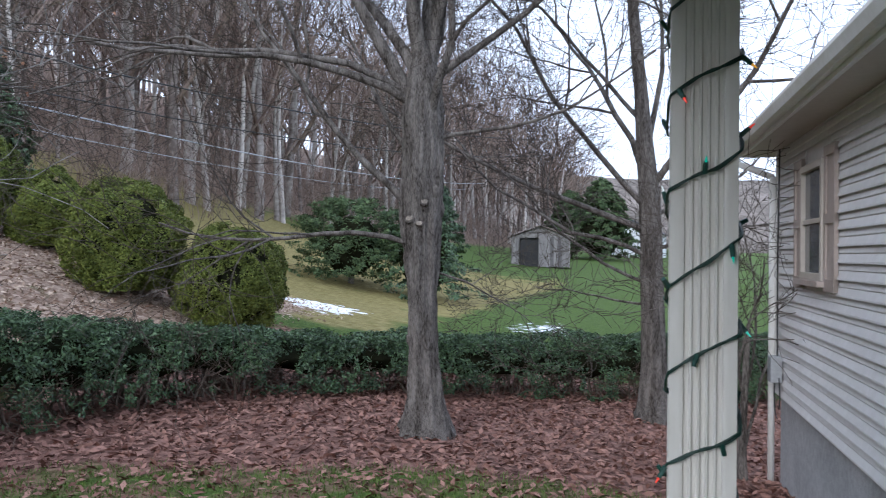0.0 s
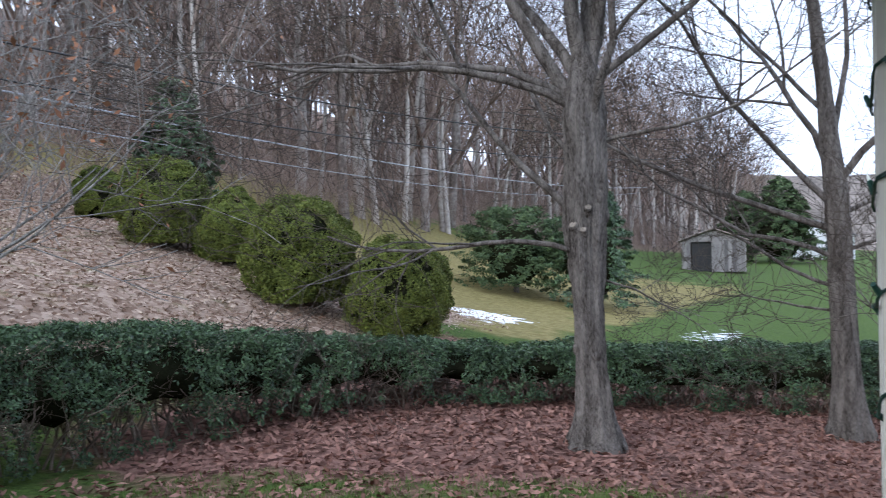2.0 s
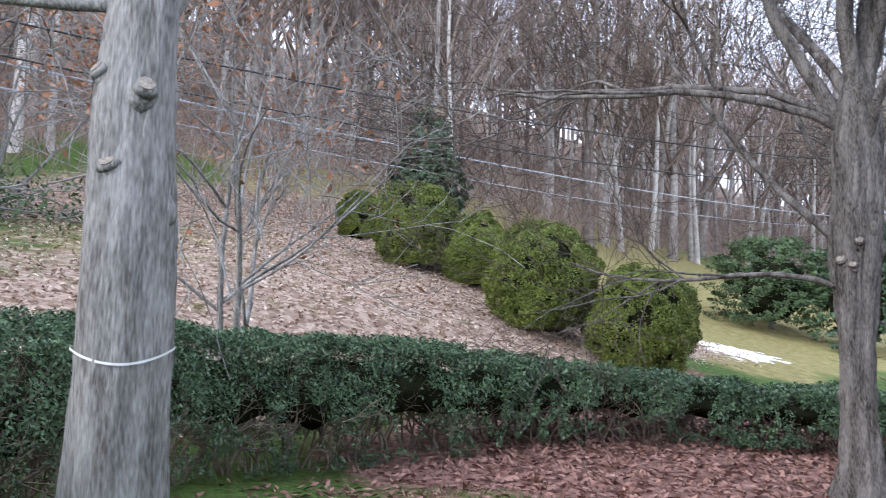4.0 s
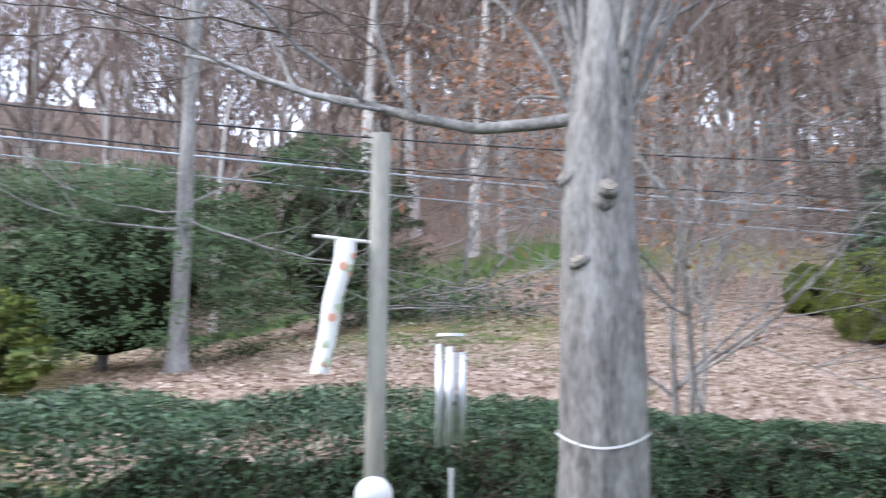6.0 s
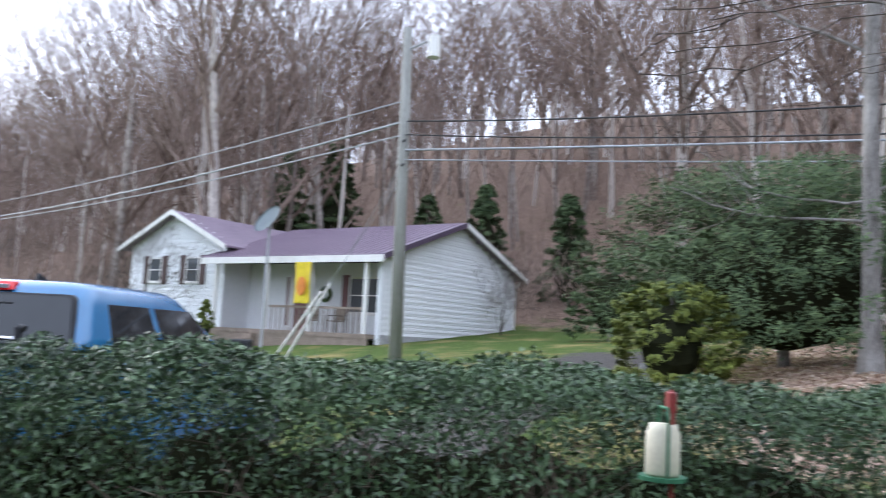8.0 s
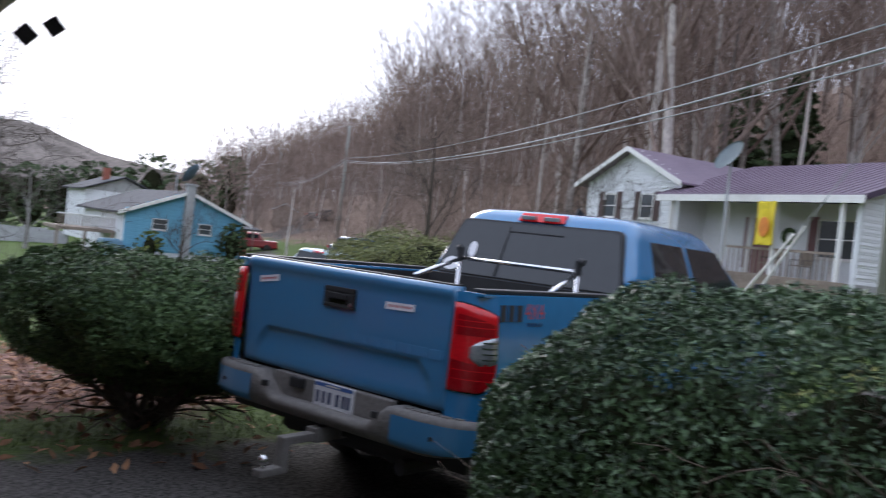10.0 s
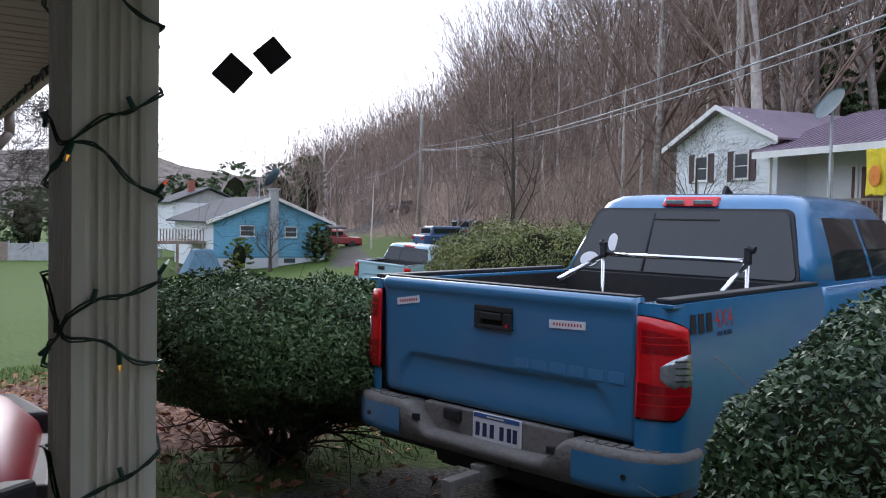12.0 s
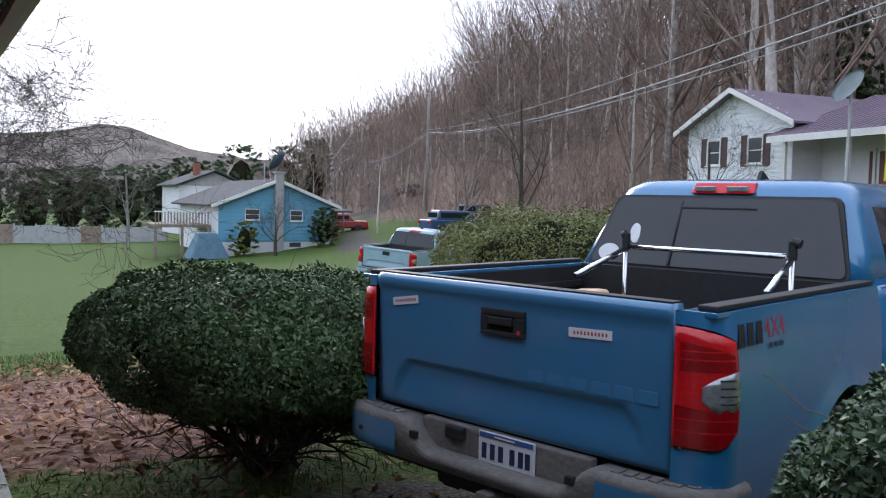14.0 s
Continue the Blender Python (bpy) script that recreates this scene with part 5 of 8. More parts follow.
def pickup(name, label, m, paint, dusty, full=True):
    t = empty(name, m, label, "pickup truck")
    # bed sides with a wheel arch, bulging below the rail
    wy, r, bed = 1.27, 0.47, 1.80

    def side_x(y, z):
        k = (z - 0.95) / 0.42
        x = 0.985 - (0.05 if k > 0 else 0.035) * k * k
        ring = math.hypot(y - wy, z - 0.42)
        return x + 0.022 * math.exp(-(((ring - r - 0.02) / 0.05) ** 2))

    def corner(u, z, off=0.0):
        """The rounded rear corner: u runs from the gate's edge to the bed side."""
        a = u * math.pi / 2
        k = (z - 0.95) / 0.42
        pull = (0.05 if k > 0 else 0.035) * k * k * math.sin(a)
        return 0.797 + (0.188 + off) * math.sin(a) - pull, -0.034 + 0.15 - (0.15 + off) * math.cos(a)

    def strip(columns, point, rows=8, thick=0.02):
        """A curved sheet: columns of (u, z0, z1), each placed by point(u, z), thickened inwards."""
        bm = bmesh.new()
        grid = [[bm.verts.new(point(u, z0 + (z1 - z0) * j / rows)) for j in range(rows + 1)] for u, z0, z1 in columns]
        for c0, c1 in zip(grid, grid[1:]):
            for j in range(rows):
                bm.faces.new((c0[j], c1[j], c1[j + 1], c0[j + 1]))
        bmesh.ops.recalc_face_normals(bm, faces=bm.faces)
        if thick:
            bmesh.ops.solidify(bm, geom=bm.faces[:], thickness=thick)
        return bm

    for s in (-1, 1):
        def on_corner(off):
            return lambda u, z: (s * corner(u, z, off)[0], corner(u, z, off)[1], z)
        cols = []
        for y in np.concatenate([np.linspace(0.116, wy - r - 0.001, 10), wy - r * np.cos(np.linspace(0, math.pi, 33)), np.linspace(wy + r + 0.001, bed, 4)]):
            inside = abs(y - wy) <= r
            low = 0.42 + math.sqrt(max(0.0, r * r - (y - wy) ** 2)) * 1.04 if inside else 0.46
            cols.append((float(y), low + 0.0005, 1.335))
        part("bed_side", strip(cols, lambda y, z: (s * side_x(y, z), y, z), 14, 0.0), paint, t, smooth=True)
        us = np.linspace(0, 1, 9)
        part("corner_panel", strip([(u, 0.60, 0.838 + 0.10 * max(0, u - 0.72) / 0.28) for u in us], on_corner(0), 5, 0.0), paint, t, smooth=True)
        part("corner_panel", strip([(u, 1.288 - 0.060 * u * u, 1.335) for u in us], on_corner(0), 3, 0.0), paint, t, smooth=True)
        boxed("rail_cap", M_BLACK, t, min(s * 0.845, s * 0.925), max(s * 0.845, s * 0.925), 0.03, bed, 1.337, 1.358, bevel=0.008)
        boxed("rail_edge", paint, t, min(s * 0.80, s * 0.943), max(s * 0.80, s * 0.943), 0.0, bed, 1.318, 1.3365, bevel=0.004)
        boxed("bed_liner", M_BLACK, t, min(s * 0.79, s * 0.875), max(s * 0.79, s * 0.875), 0.06, bed, 0.72, 1.317)
        boxed("liner_rail", M_BLACK, t, min(s * 0.77, s * 0.79), max(s * 0.77, s * 0.79), 0.10, bed - 0.05, 1.19, 1.23, bevel=0.005)
        bm = bmesh.new()
        rod(bm, (s * 0.62, wy, 0.42), (s * 0.93, wy, 0.42), r + 0.02, seg=32, caps=False)
        box(bm, min(s * 0.60, s * 0.62), max(s * 0.60, s * 0.62), wy - r, wy + r, 0.2, 0.95)
        part("wheel_well", bm, M_BLACK, t)
        wheel(t, s * 0.84, wy, 0.40, 0.27, s)
        wheel(t, s * 0.84, wy + 3.70, 0.40, 0.27, s)
        boxed("mud_flap", M_BLACK, t, min(s * 0.74, s * 0.95), max(s * 0.74, s * 0.95), wy - r - 0.05, wy - r - 0.035, 0.22, 0.55, bevel=0.004)
        # tail lamp wrapping the corner
        lo = lambda u: 0.845 + 0.115 * max(0, u - 0.62) / 0.38 * (0.5 + 0.5 * max(0, u - 0.62) / 0.38)
        hi = lambda u: 1.283 - 0.065 * u * u
        fine = np.linspace(0.02, 0.90, 15)
        lamp = part("tail_lamp", strip([(u, lo(u), hi(u)) for u in fine], on_corner(0.012), 10, 0.012), M_RED, t, smooth=True)
        part("dark_lens", strip([(u, lo(u) + 0.006, 0.985 + 0.035 * abs(u - 0.5)) for u in np.linspace(0.05, 0.86, 11)], on_corner(0.0145), 5, 0.0), M_RED_DARK, lamp, "dark red lower lens", smooth=True)
        part("dark_lens", strip([(u, 1.125, hi(u) - 0.055) for u in np.linspace(0.10, 0.84, 9)], on_corner(0.0145), 4, 0.0), M_RED_DARK, lamp, smooth=True)
        part("reverse_lens", strip([(0.36, 1.02, 1.07), (0.46, 0.995, 1.09), (0.56, 0.98, 1.105), (0.75, 0.985, 1.12), (0.90, 0.995, 1.128)], on_corner(0.016), 5, 0.004), M_CLEAR, lamp, "clear reversing lens", smooth=True)
        for k in range(4):
            z = 1.01 + k * 0.028
            part("lens_rib", strip([(u, z, z + 0.006) for u in np.linspace(0.58, 0.88, 6)], on_corner(0.0175), 1, 0.0), M_CHROME, lamp)
        for z in (0.905, 0.95, 1.165, 1.195):
            part("lamp_rib", strip([(u, z, z + 0.005) for u in np.linspace(0.08, 0.88, 8)], on_corner(0.0165), 1, 0.0), M_RED, lamp)
    boxed("bed_floor", M_BLACK, t, -0.79, 0.79, 0.03, bed, 0.66, 0.72)
    boxed("bed_front", M_BLACK, t, -0.79, 0.79, bed - 0.07, bed, 0.72, 1.335)
    # tailgate: a pressed sheet with a stepped recess whose ends turn down
    W = 0.785
    zs = np.array([0.72, 0.74, 0.76, 0.80, 0.84, 0.87, 0.90, 0.92, 0.935, 0.945, 0.955, 0.965, 0.975, 0.99, 1.02, 1.06, 1.12, 1.18, 1.24, 1.275, 1.295, 1.308, 1.32, 1.335, 1.348, 1.356])
    face = np.interp(zs, [0.72, 0.75, 0.95, 1.18, 1.275, 1.308, 1.335, 1.356], [0.0, -0.012, -0.020, -0.028, -0.031, -0.047, -0.048, -0.026])
    xs = np.concatenate([np.linspace(-W, -0.72, 4), np.linspace(-0.70, -0.54, 12), np.linspace(-0.5, 0.5, 15), np.linspace(0.54, 0.70, 12), np.linspace(0.72, W, 4)])
    bm = bmesh.new()
    grid = []
    for x in xs:
        edge = 0.955 - 0.15 * min(1, max(0, (abs(x) - 0.58) / 0.11)) ** 1.3
        fade = min(1, max(0, (0.70 - abs(x)) / 0.03))
        col = []
        for z, y in zip(zs, face):
            step = min(1, max(0, (edge - z) / 0.018))
            y += 0.020 * step * (3 * step - 2 * step * step if step < 1 else 1) * fade * min(1, max(0, (z - 0.745) / 0.14))
            y += 0.004 * (abs(x) / W) ** 4
            col.append(bm.verts.new((x, y, z)))
        grid.append(col + [bm.verts.new((x, 0.04, 1.356)), bm.verts.new((x, 0.055, 1.33)), bm.verts.new((x, 0.055, 0.72))])
    for c0, c1 in zip(grid, grid[1:]):
        for j in range(len(c0)):
            q = (j + 1) % len(c0)
            bm.faces.new((c0[j], c1[j], c1[q], c0[q]))
    bm.faces.new(grid[0]), bm.faces.new(grid[-1][::-1])
    bmesh.ops.recalc_face_normals(bm, faces=bm.faces)
    gate = part("tailgate", bm, dusty, t, smooth=True)
    boxed("gate_cap", M_BLACK, gate, -W + 0.01, W - 0.01, -0.018, 0.05, 1.357, 1.364, bevel=0.003)
    for sx in (-1, 1):
        boxed("gate_gap", M_BLACK, gate, min(sx * 0.786, sx * 0.796), max(sx * 0.786, sx * 0.796), -0.012, 0.03, 0.72, 1.335)
    # handle
    bm = bmesh.new()
    for d in ((-0.12, 0.12, 1.225, 1.255), (-0.12, 0.12, 1.138, 1.160), (-0.12, -0.078, 1.160, 1.225), (0.062, 0.12, 1.160, 1.225)):
        box(bm, d[0], d[1], -0.044, -0.018, d[2], d[3], 0.006)
    h = part("handle", bm, M_BLACK, gate, "black tailgate handle")
    boxed("recess", M_CORE, h, -0.08, 0.064, -0.031, -0.02, 1.158, 1.227)
    boxed("grip", M_BLACK, h, -0.074, 0.058, -0.050, -0.036, 1.186, 1.222, bevel=0.006)
    bm = bmesh.new()
    rod(bm, (0.092, -0.047, 1.165), (0.092, -0.040, 1.165), 0.011, seg=14)
    part("keyhole", bm, M_CHROME, h)
    if full:
        # pressed maker's name, as plain raised bars
        for k in range(6):
            bm = bmesh.new()
            box(bm, -0.040, 0.040, -0.0022, 0.002, -0.026, 0.026, 0.002)
            part("raised_mark", bm, dusty, gate, m=pose(0.17 + k * 0.105, -0.0212, 0.995, -2, 0, 0))
        # stickers
        for x0, z0, tilt, w in ((-0.60, 1.235, 9, 0.17), (0.435, 1.205, 2, 0.20)):
            sm = pose(x0, -0.0312, z0, -2, -tilt, 0)
            bm = bmesh.new()
            box(bm, -w / 2, w / 2, -0.0012, 0.0012, -0.019, 0.019, 0.0005)
            st = part("sticker", bm, M_PLATE, gate, "torn white strip sticker", m=sm)
            for k in range(10):
                bm = bmesh.new()
                box(bm, -0.004, 0.004, -0.0018, -0.0013, -0.007, 0.007)
                part("print_bar", bm, M_DECAL_RED, st, m=pose(-w * 0.36 + k * w * 0.082, 0, 0))
    # bumper: a swept grey bar with a scooped middle, painted end caps and worn step pads
    plan = [(0.0, -0.135), (0.70, -0.13), (0.85, -0.105), (0.94, -0.055), (0.985, 0.02), (1.0, 0.10), (1.0, 0.22)]
    run = np.concatenate([[0], np.cumsum([math.dist(p, q) for p, q in zip(plan, plan[1:])])])

    def along(d, inset=0.0):
        x, y = (float(np.interp(abs(d), run, [p[k] for p in plan])) for k in (0, 1))
        e = 0.02
        x2, y2 = (float(np.interp(abs(d) + e, run, [p[k] for p in plan])) for k in (0, 1))
        x1, y1 = (float(np.interp(max(0, abs(d) - e), run, [p[k] for p in plan])) for k in (0, 1))
        n = Vector((y2 - y1, -(x2 - x1))).normalized()
        x, y = x - n.x * inset, y - n.y * inset
        return math.copysign(x, d) if d else x, y
    total = float(run[-1])
    ds = np.concatenate([np.linspace(-total, -0.56, 22), np.linspace(-0.54, -0.34, 9), np.linspace(-0.30, 0.30, 7), np.linspace(0.34, 0.54, 9), np.linspace(0.56, total, 22)])
    bm = bmesh.new()
    grid = []
    for d in ds:
        f = min(1, max(0, (abs(d) - 0.35) / 0.17))
        f = f * f * (3 - 2 * f)
        top = 0.585 + 0.120 * f - 0.018 * max(0, abs(d) - 0.9)
        low = 0.495 + 0.05 * max(0, (abs(d) - 0.75) / 0.5)
        sec = [(0.15, top - 0.004), (0.035, top), (0.010, top - 0.008), (0.0, top - 0.03), (0.004, (top + low) / 2), (0.022, low + 0.02), (0.05, low), (0.14, low)]
        grid.append([bm.verts.new((*along(float(d), i), z)) for i, z in sec])
    for c0, c1 in zip(grid, grid[1:]):
        for j in range(len(c0)):
            q = (j + 1) % len(c0)
            bm.faces.new((c0[j], c1[j], c1[q], c0[q]))
    bm.faces.new(grid[0]), bm.faces.new(grid[-1][::-1])
    bmesh.ops.recalc_face_normals(bm, faces=bm.faces)
    part("bumper", bm, M_BUMPER, t, "dusty grey step bumper", smooth=True)
    for s in (-1, 1):
        cols = [(s * d, 0.515 + 0.05 * max(0, (d - 0.75) / 0.5), 0.672 - 0.018 * max(0, d - 0.9)) for d in np.linspace(0.545, total - 0.01, 22)]
        part("bumper_end", strip(cols, lambda d, z: (*along(d, -0.006 + 0.022 * max(0, (0.545 - z) / 0.03) ** 2), z), 8, 0.0), dusty, t, smooth=True)
        for k in range(9):
            d = s * (0.60 + 0.055 * k)
            x, y = along(d, 0.075)
            boxed("tread_rib", M_BUMPER, t, -0.018, 0.018, -0.030, 0.030, 0.703, 0.711, bevel=0.003, m=pose(x, y, 0, 0, 0, 0))
        x, y = along(s * 0.80, -0.006)
        bm = bmesh.new()
        rod(bm, (x, y - 0.006, 0.60), (x, y + 0.01, 0.60), 0.012, seg=12)
        part("sensor", bm, M_BLACK, t)
        boxed("step_pocket", M_BLACK, t, s * 0.43 - 0.022, s * 0.43 + 0.022, -0.138, -0.115, 0.625, 0.660, bevel=0.006)
    shaped("bumper_pocket", M_BUMPER, t, -0.46, 0.46, -0.035, 0.02, 0.57, 0.71, bevel=0.01)
    boxed("valance", M_BLACK, t, -0.90, 0.90, 0.06, 0.10, 0.42, 0.74)
    boxed("trailer_socket", M_BLACK, t, -0.30, -0.19, -0.065, -0.03, 0.645, 0.705, bevel=0.012)
    plate = boxed("number_plate", M_PLATE, t, -0.152, 0.152, -0.103, -0.092, 0.565, 0.717, bevel=0.004, m=pose(0.045, 0.055, 0.0))
    boxed("plate_band", M_GOLD, plate, -0.145, 0.145, -0.1055, -0.1032, 0.692, 0.713)
    bm = bmesh.new()
    box(bm, -0.06, 0.05, -0.1068, -0.1058, 0.699, 0.706)
    part("print_bar", bm, M_CREAM, plate)
    for k, dx in enumerate((-0.118, -0.072, -0.026, 0.036, 0.082, 0.118)):
        boxed("print_bar", M_INK, plate, dx - 0.013, dx + 0.013, -0.1055, -0.1032, 0.60, 0.668, bevel=0.0008)
    # hitch
    bm = bmesh.new()
    box(bm, -0.04, 0.04, -0.14, 0.15, 0.40, 0.48, 0.006)
    part("hitch_receiver", bm, M_BUMPER, t)
    bm = bmesh.new()
    box(bm, -0.03, 0.03, -0.34, -0.12, 0.41, 0.455, 0.006)
    box(bm, -0.03, 0.03, -0.36, -0.31, 0.26, 0.455, 0.01)
    box(bm, -0.032, 0.032, -0.50, -0.33, 0.26, 0.30, 0.008)
    part("tow_bar", bm, M_BUMPER, t)
    bm = bmesh.new()
    bmesh.ops.create_uvsphere(bm, u_segments=14, v_segments=10, radius=0.028, matrix=Matrix.Translation((0, -0.46, 0.345)))
    rod(bm, (0, -0.46, 0.29), (0, -0.46, 0.33), 0.012)
    part("tow_ball", bm, M_CHROME, t, smooth=True)
    bm = bmesh.new()
    box(bm, -0.5, 0.5, 0.1, 0.35, 0.35, 0.52, 0.03)
    box(bm, -0.45, -0.35, 0.1, 5.3, 0.35, 0.55)
    box(bm, 0.35, 0.45, 0.1, 5.3, 0.35, 0.55)
    rod(bm, (0.55, -0.02, 0.38), (0.55, 0.9, 0.38), 0.045)
    part("chassis", bm, M_BLACK, t)
    # cab: lofted rings of (y, half width, z) from sill to roof
    def ring(y0, y1, z, w, e=0.12):
        n = 6
        out = []
        for sx, sy, a0 in ((1, -1, -90), (1, 1, 0), (-1, 1, 90), (-1, -1, 180)):
            cx, cy = sx * (w - e), (y1 - e if sy > 0 else y0 + e)
            for k in range(n):
                a = radians(a0 + 90 * k / (n - 1))
                out.append((cx + e * math.cos(a), cy + e * math.sin(a), z))
        return out
    def loft(rings):
        bm = bmesh.new()
        rows = [[bm.verts.new(p) for p in r] for r in rings]
        n = len(rows[0])
        for a, b in zip(rows, rows[1:]):
            for k in range(n):
                bm.faces.new((a[k], a[(k + 1) % n], b[(k + 1) % n], b[k]))
        bm.faces.new(rows[-1])
        bm.faces.new(rows[0][::-1])
        bmesh.ops.recalc_face_normals(bm, faces=bm.faces)
        return bm
    body = part("cab", loft([ring(2.05, 4.55, 0.45, 0.95, 0.08), ring(2.045, 4.57, 0.62, 0.985, 0.08), ring(2.045, 4.60, 0.98, 1.0, 0.08), ring(2.05, 4.62, 1.26, 0.955, 0.08), ring(2.06, 4.60, 1.32, 0.93, 0.09)]), paint, t, smooth=True)
    top = part("greenhouse", loft([ring(2.06, 4.60, 1.318, 0.90, 0.10), ring(2.13, 4.30, 1.50, 0.845, 0.12), ring(2.22, 3.95, 1.72, 0.765, 0.14), ring(2.27, 3.80, 1.82, 0.72, 0.16), ring(2.33, 3.70, 1.868, 0.66, 0.18), ring(2.5, 3.55, 1.888, 0.52, 0.2)]), paint, t, smooth=True)
    nose = part("bonnet", loft([ring(4.5, 6.02, 0.45, 0.95, 0.15), ring(4.5, 6.05, 0.9, 0.985, 0.18), ring(4.5, 5.98, 1.18, 0.93, 0.25), ring(4.55, 5.85, 1.25, 0.80, 0.3)]), paint, t, smooth=True)
    # rear glass in its seal, with a sliding middle
    def quad(y0, z0, w0, y1, z1, w1, mat, name, parent, thick=0.012, off=0.0):
        bm = bmesh.new()
        f = [bm.verts.new(p) for p in ((-w0, y0 - off, z0), (w0, y0 - off, z0), (w1, y1 - off, z1), (-w1, y1 - off, z1))]
        g = [bm.verts.new(v.co + Vector((0, thick, 0))) for v in f]
        bm.faces.new(f), bm.faces.new(g[::-1])
        for k in range(4):
            bm.faces.new((f[k], g[k], g[(k + 1) % 4], f[(k + 1) % 4]))
        bmesh.ops.recalc_face_normals(bm, faces=bm.faces)
        side = [e for e in bm.edges if (e.verts[0] in f) != (e.verts[1] in f)]
        bmesh.ops.bevel(bm, geom=side, offset=0.045, segments=5, affect="EDGES", profile=0.5)
        return part(name, bm, mat, parent)
    quad(2.065, 1.335, 0.810, 2.240, 1.782, 0.690, M_BLACK, "window_seal", top, 0.03, 0.012)
    glass = quad(2.070, 1.350, 0.790, 2.236, 1.765, 0.672, M_TINT, "rear_window", top, 0.012, 0.024)
    for x in (-0.235,):
        bm = bmesh.new()
        rod(bm, (x, 2.066 - 0.026, 1.36), (x * 0.98, 2.232 - 0.026, 1.745), 0.008, seg=6)
        part("slider_frame", bm, M_BLACK, glass)
    bm = bmesh.new()
    rod(bm, (-0.24, 2.215 - 0.026, 1.705), (0.24, 2.215 - 0.026, 1.705), 0.008, seg=6)
    part("slider_frame", bm, M_BLACK, glass)
    if full:
        bm = bmesh.new()
        bmesh.ops.create_cone(bm, cap_ends=True, segments=24, radius1=0.075, radius2=0.075, depth=0.002, matrix=pose(-0.66, 2.065, 1.415, 90 - 21, 0, 0) @ Matrix.Diagonal((1, 0.75, 1, 1)))
        part("round_sticker", bm, M_PLATE, glass, "white oval window sticker")
        bm = bmesh.new()
        bmesh.ops.create_cone(bm, cap_ends=True, segments=12, radius1=0.045, radius2=0.03, depth=0.002, matrix=pose(-0.50, 2.115, 1.54, 90 - 21, 0, 15) @ Matrix.Diagonal((0.8, 1.5, 1, 1)))
        part("figure_sticker", bm, M_PLATE, glass, "small white cut-out window sticker")
    lamp = shaped("brake_lamp", M_RED, t, -0.20, 0.20, 2.225, 2.32, 1.795, 1.862, bevel=0.015, move=lambda x, y, z: (x * (1 if z < 1.83 else 0.95), y + (0.05 if z > 1.83 else 0), z))
    for x0 in (-0.165, 0.035):
        boxed("clear_insert", M_CLEAR, lamp, x0, x0 + 0.13, 2.222, 2.24, 1.808, 1.838, bevel=0.004)
    bm = bmesh.new()
    prism(bm, [(2.75, 1.885), (2.95, 1.885), (2.80, 1.955)], -0.012, 0.012, "x")
    fin = part("roof_antenna", bm, M_BLACK, t)
    for ob in (body, top, nose, lamp, fin):
        ob.location.y -= 0.23
    # side glass, door lines, handles, mirrors
    for s in (-1, 1):
        for y0, y1, y2, y3 in ((2.42, 3.14, 2.52, 3.12), (3.22, 4.30, 3.20, 3.86)):
            bm = bmesh.new()
            za, zb = 1.345, 1.735
            def wx(z):
                return float(np.interp(z, [1.318, 1.50, 1.72, 1.82], [0.90, 0.845, 0.765, 0.72])) + 0.004
            pts = [(y0, za), (y1, za), (y1 + (y3 - y1) * 0.5, 1.53), (y3, zb), (y2, zb), (y0 + (y2 - y0) * 0.5, 1.53)]
            f = [bm.verts.new((s * wx(z), y, z)) for y, z in pts]
            g = [bm.verts.new(v.co - Vector((s * 0.02, 0, 0))) for v in f]
            bm.faces.new(f), bm.faces.new(g[::-1])
            for k in range(len(f)):
                bm.faces.new((f[k], g[k], g[(k + 1) % len(f)], f[(k + 1) % len(f)]))
            bmesh.ops.recalc_face_normals(bm, faces=bm.faces)
            part("side_window", bm, M_TINT, top)
        boxed("door_seam", M_BLACK, body, s * 0.99 - 0.008, s * 0.99 + 0.008, 3.175, 3.183, 0.6, 1.24)
        boxed("door_handle", M_CHROME, body, s * 1.01 - 0.014, s * 1.01 + 0.014, 3.24, 3.42, 1.12, 1.155, bevel=0.01)
        mirror = shaped("wing_mirror", M_BLACK, t, s * 1.10 - 0.10, s * 1.10 + 0.10, 4.20, 4.30, 1.30, 1.52, bevel=0.03)
        mirror.location.y -= 0.23
        boxed("mirror_arm", M_BLACK, mirror, min(s * 0.9, s * 1.02), max(s * 0.9, s * 1.02), 4.22, 4.27, 1.33, 1.37)
    return t


truck = pickup("pickup_truck", "blue crew pickup with dusty tailgate, parked on the gravel drive", pose(TX, TY, gz(*tw(0, 1.2)) + 0.02, 0, 0, TURN), M_TRUCK, M_DUST)
# decal on the bed's right side: lettering and maker's mark as bars
font = bpy.data.curves.new("decal", "FONT")
font.body, font.size, font.extrude, font.align_x = "4X4", 0.115, 0.0006, "LEFT"
tmp = new("decal_text", font)
bpy.context.view_layer.update()
me = bpy.data.meshes.new_from_object(tmp.evaluated_get(bpy.context.evaluated_depsgraph_get()))
bpy.data.objects.remove(tmp)
me.materials.clear()
me.materials.append(M_DECAL_RED)
d = new("decal", me)
d.parent = truck
d["label"] = "red four-by-four decal"
d.matrix_basis = pose(0.9655, 0.365, 1.215, 90, 0, 90) @ pose(0, 0, 0, -10, 0, 0)
font = bpy.data.curves.new("decal_small", "FONT")
font.body, font.size, font.extrude = "OFF ROAD", 0.032, 0.0006
tmp = new("decal_text", font)
bpy.context.view_layer.update()
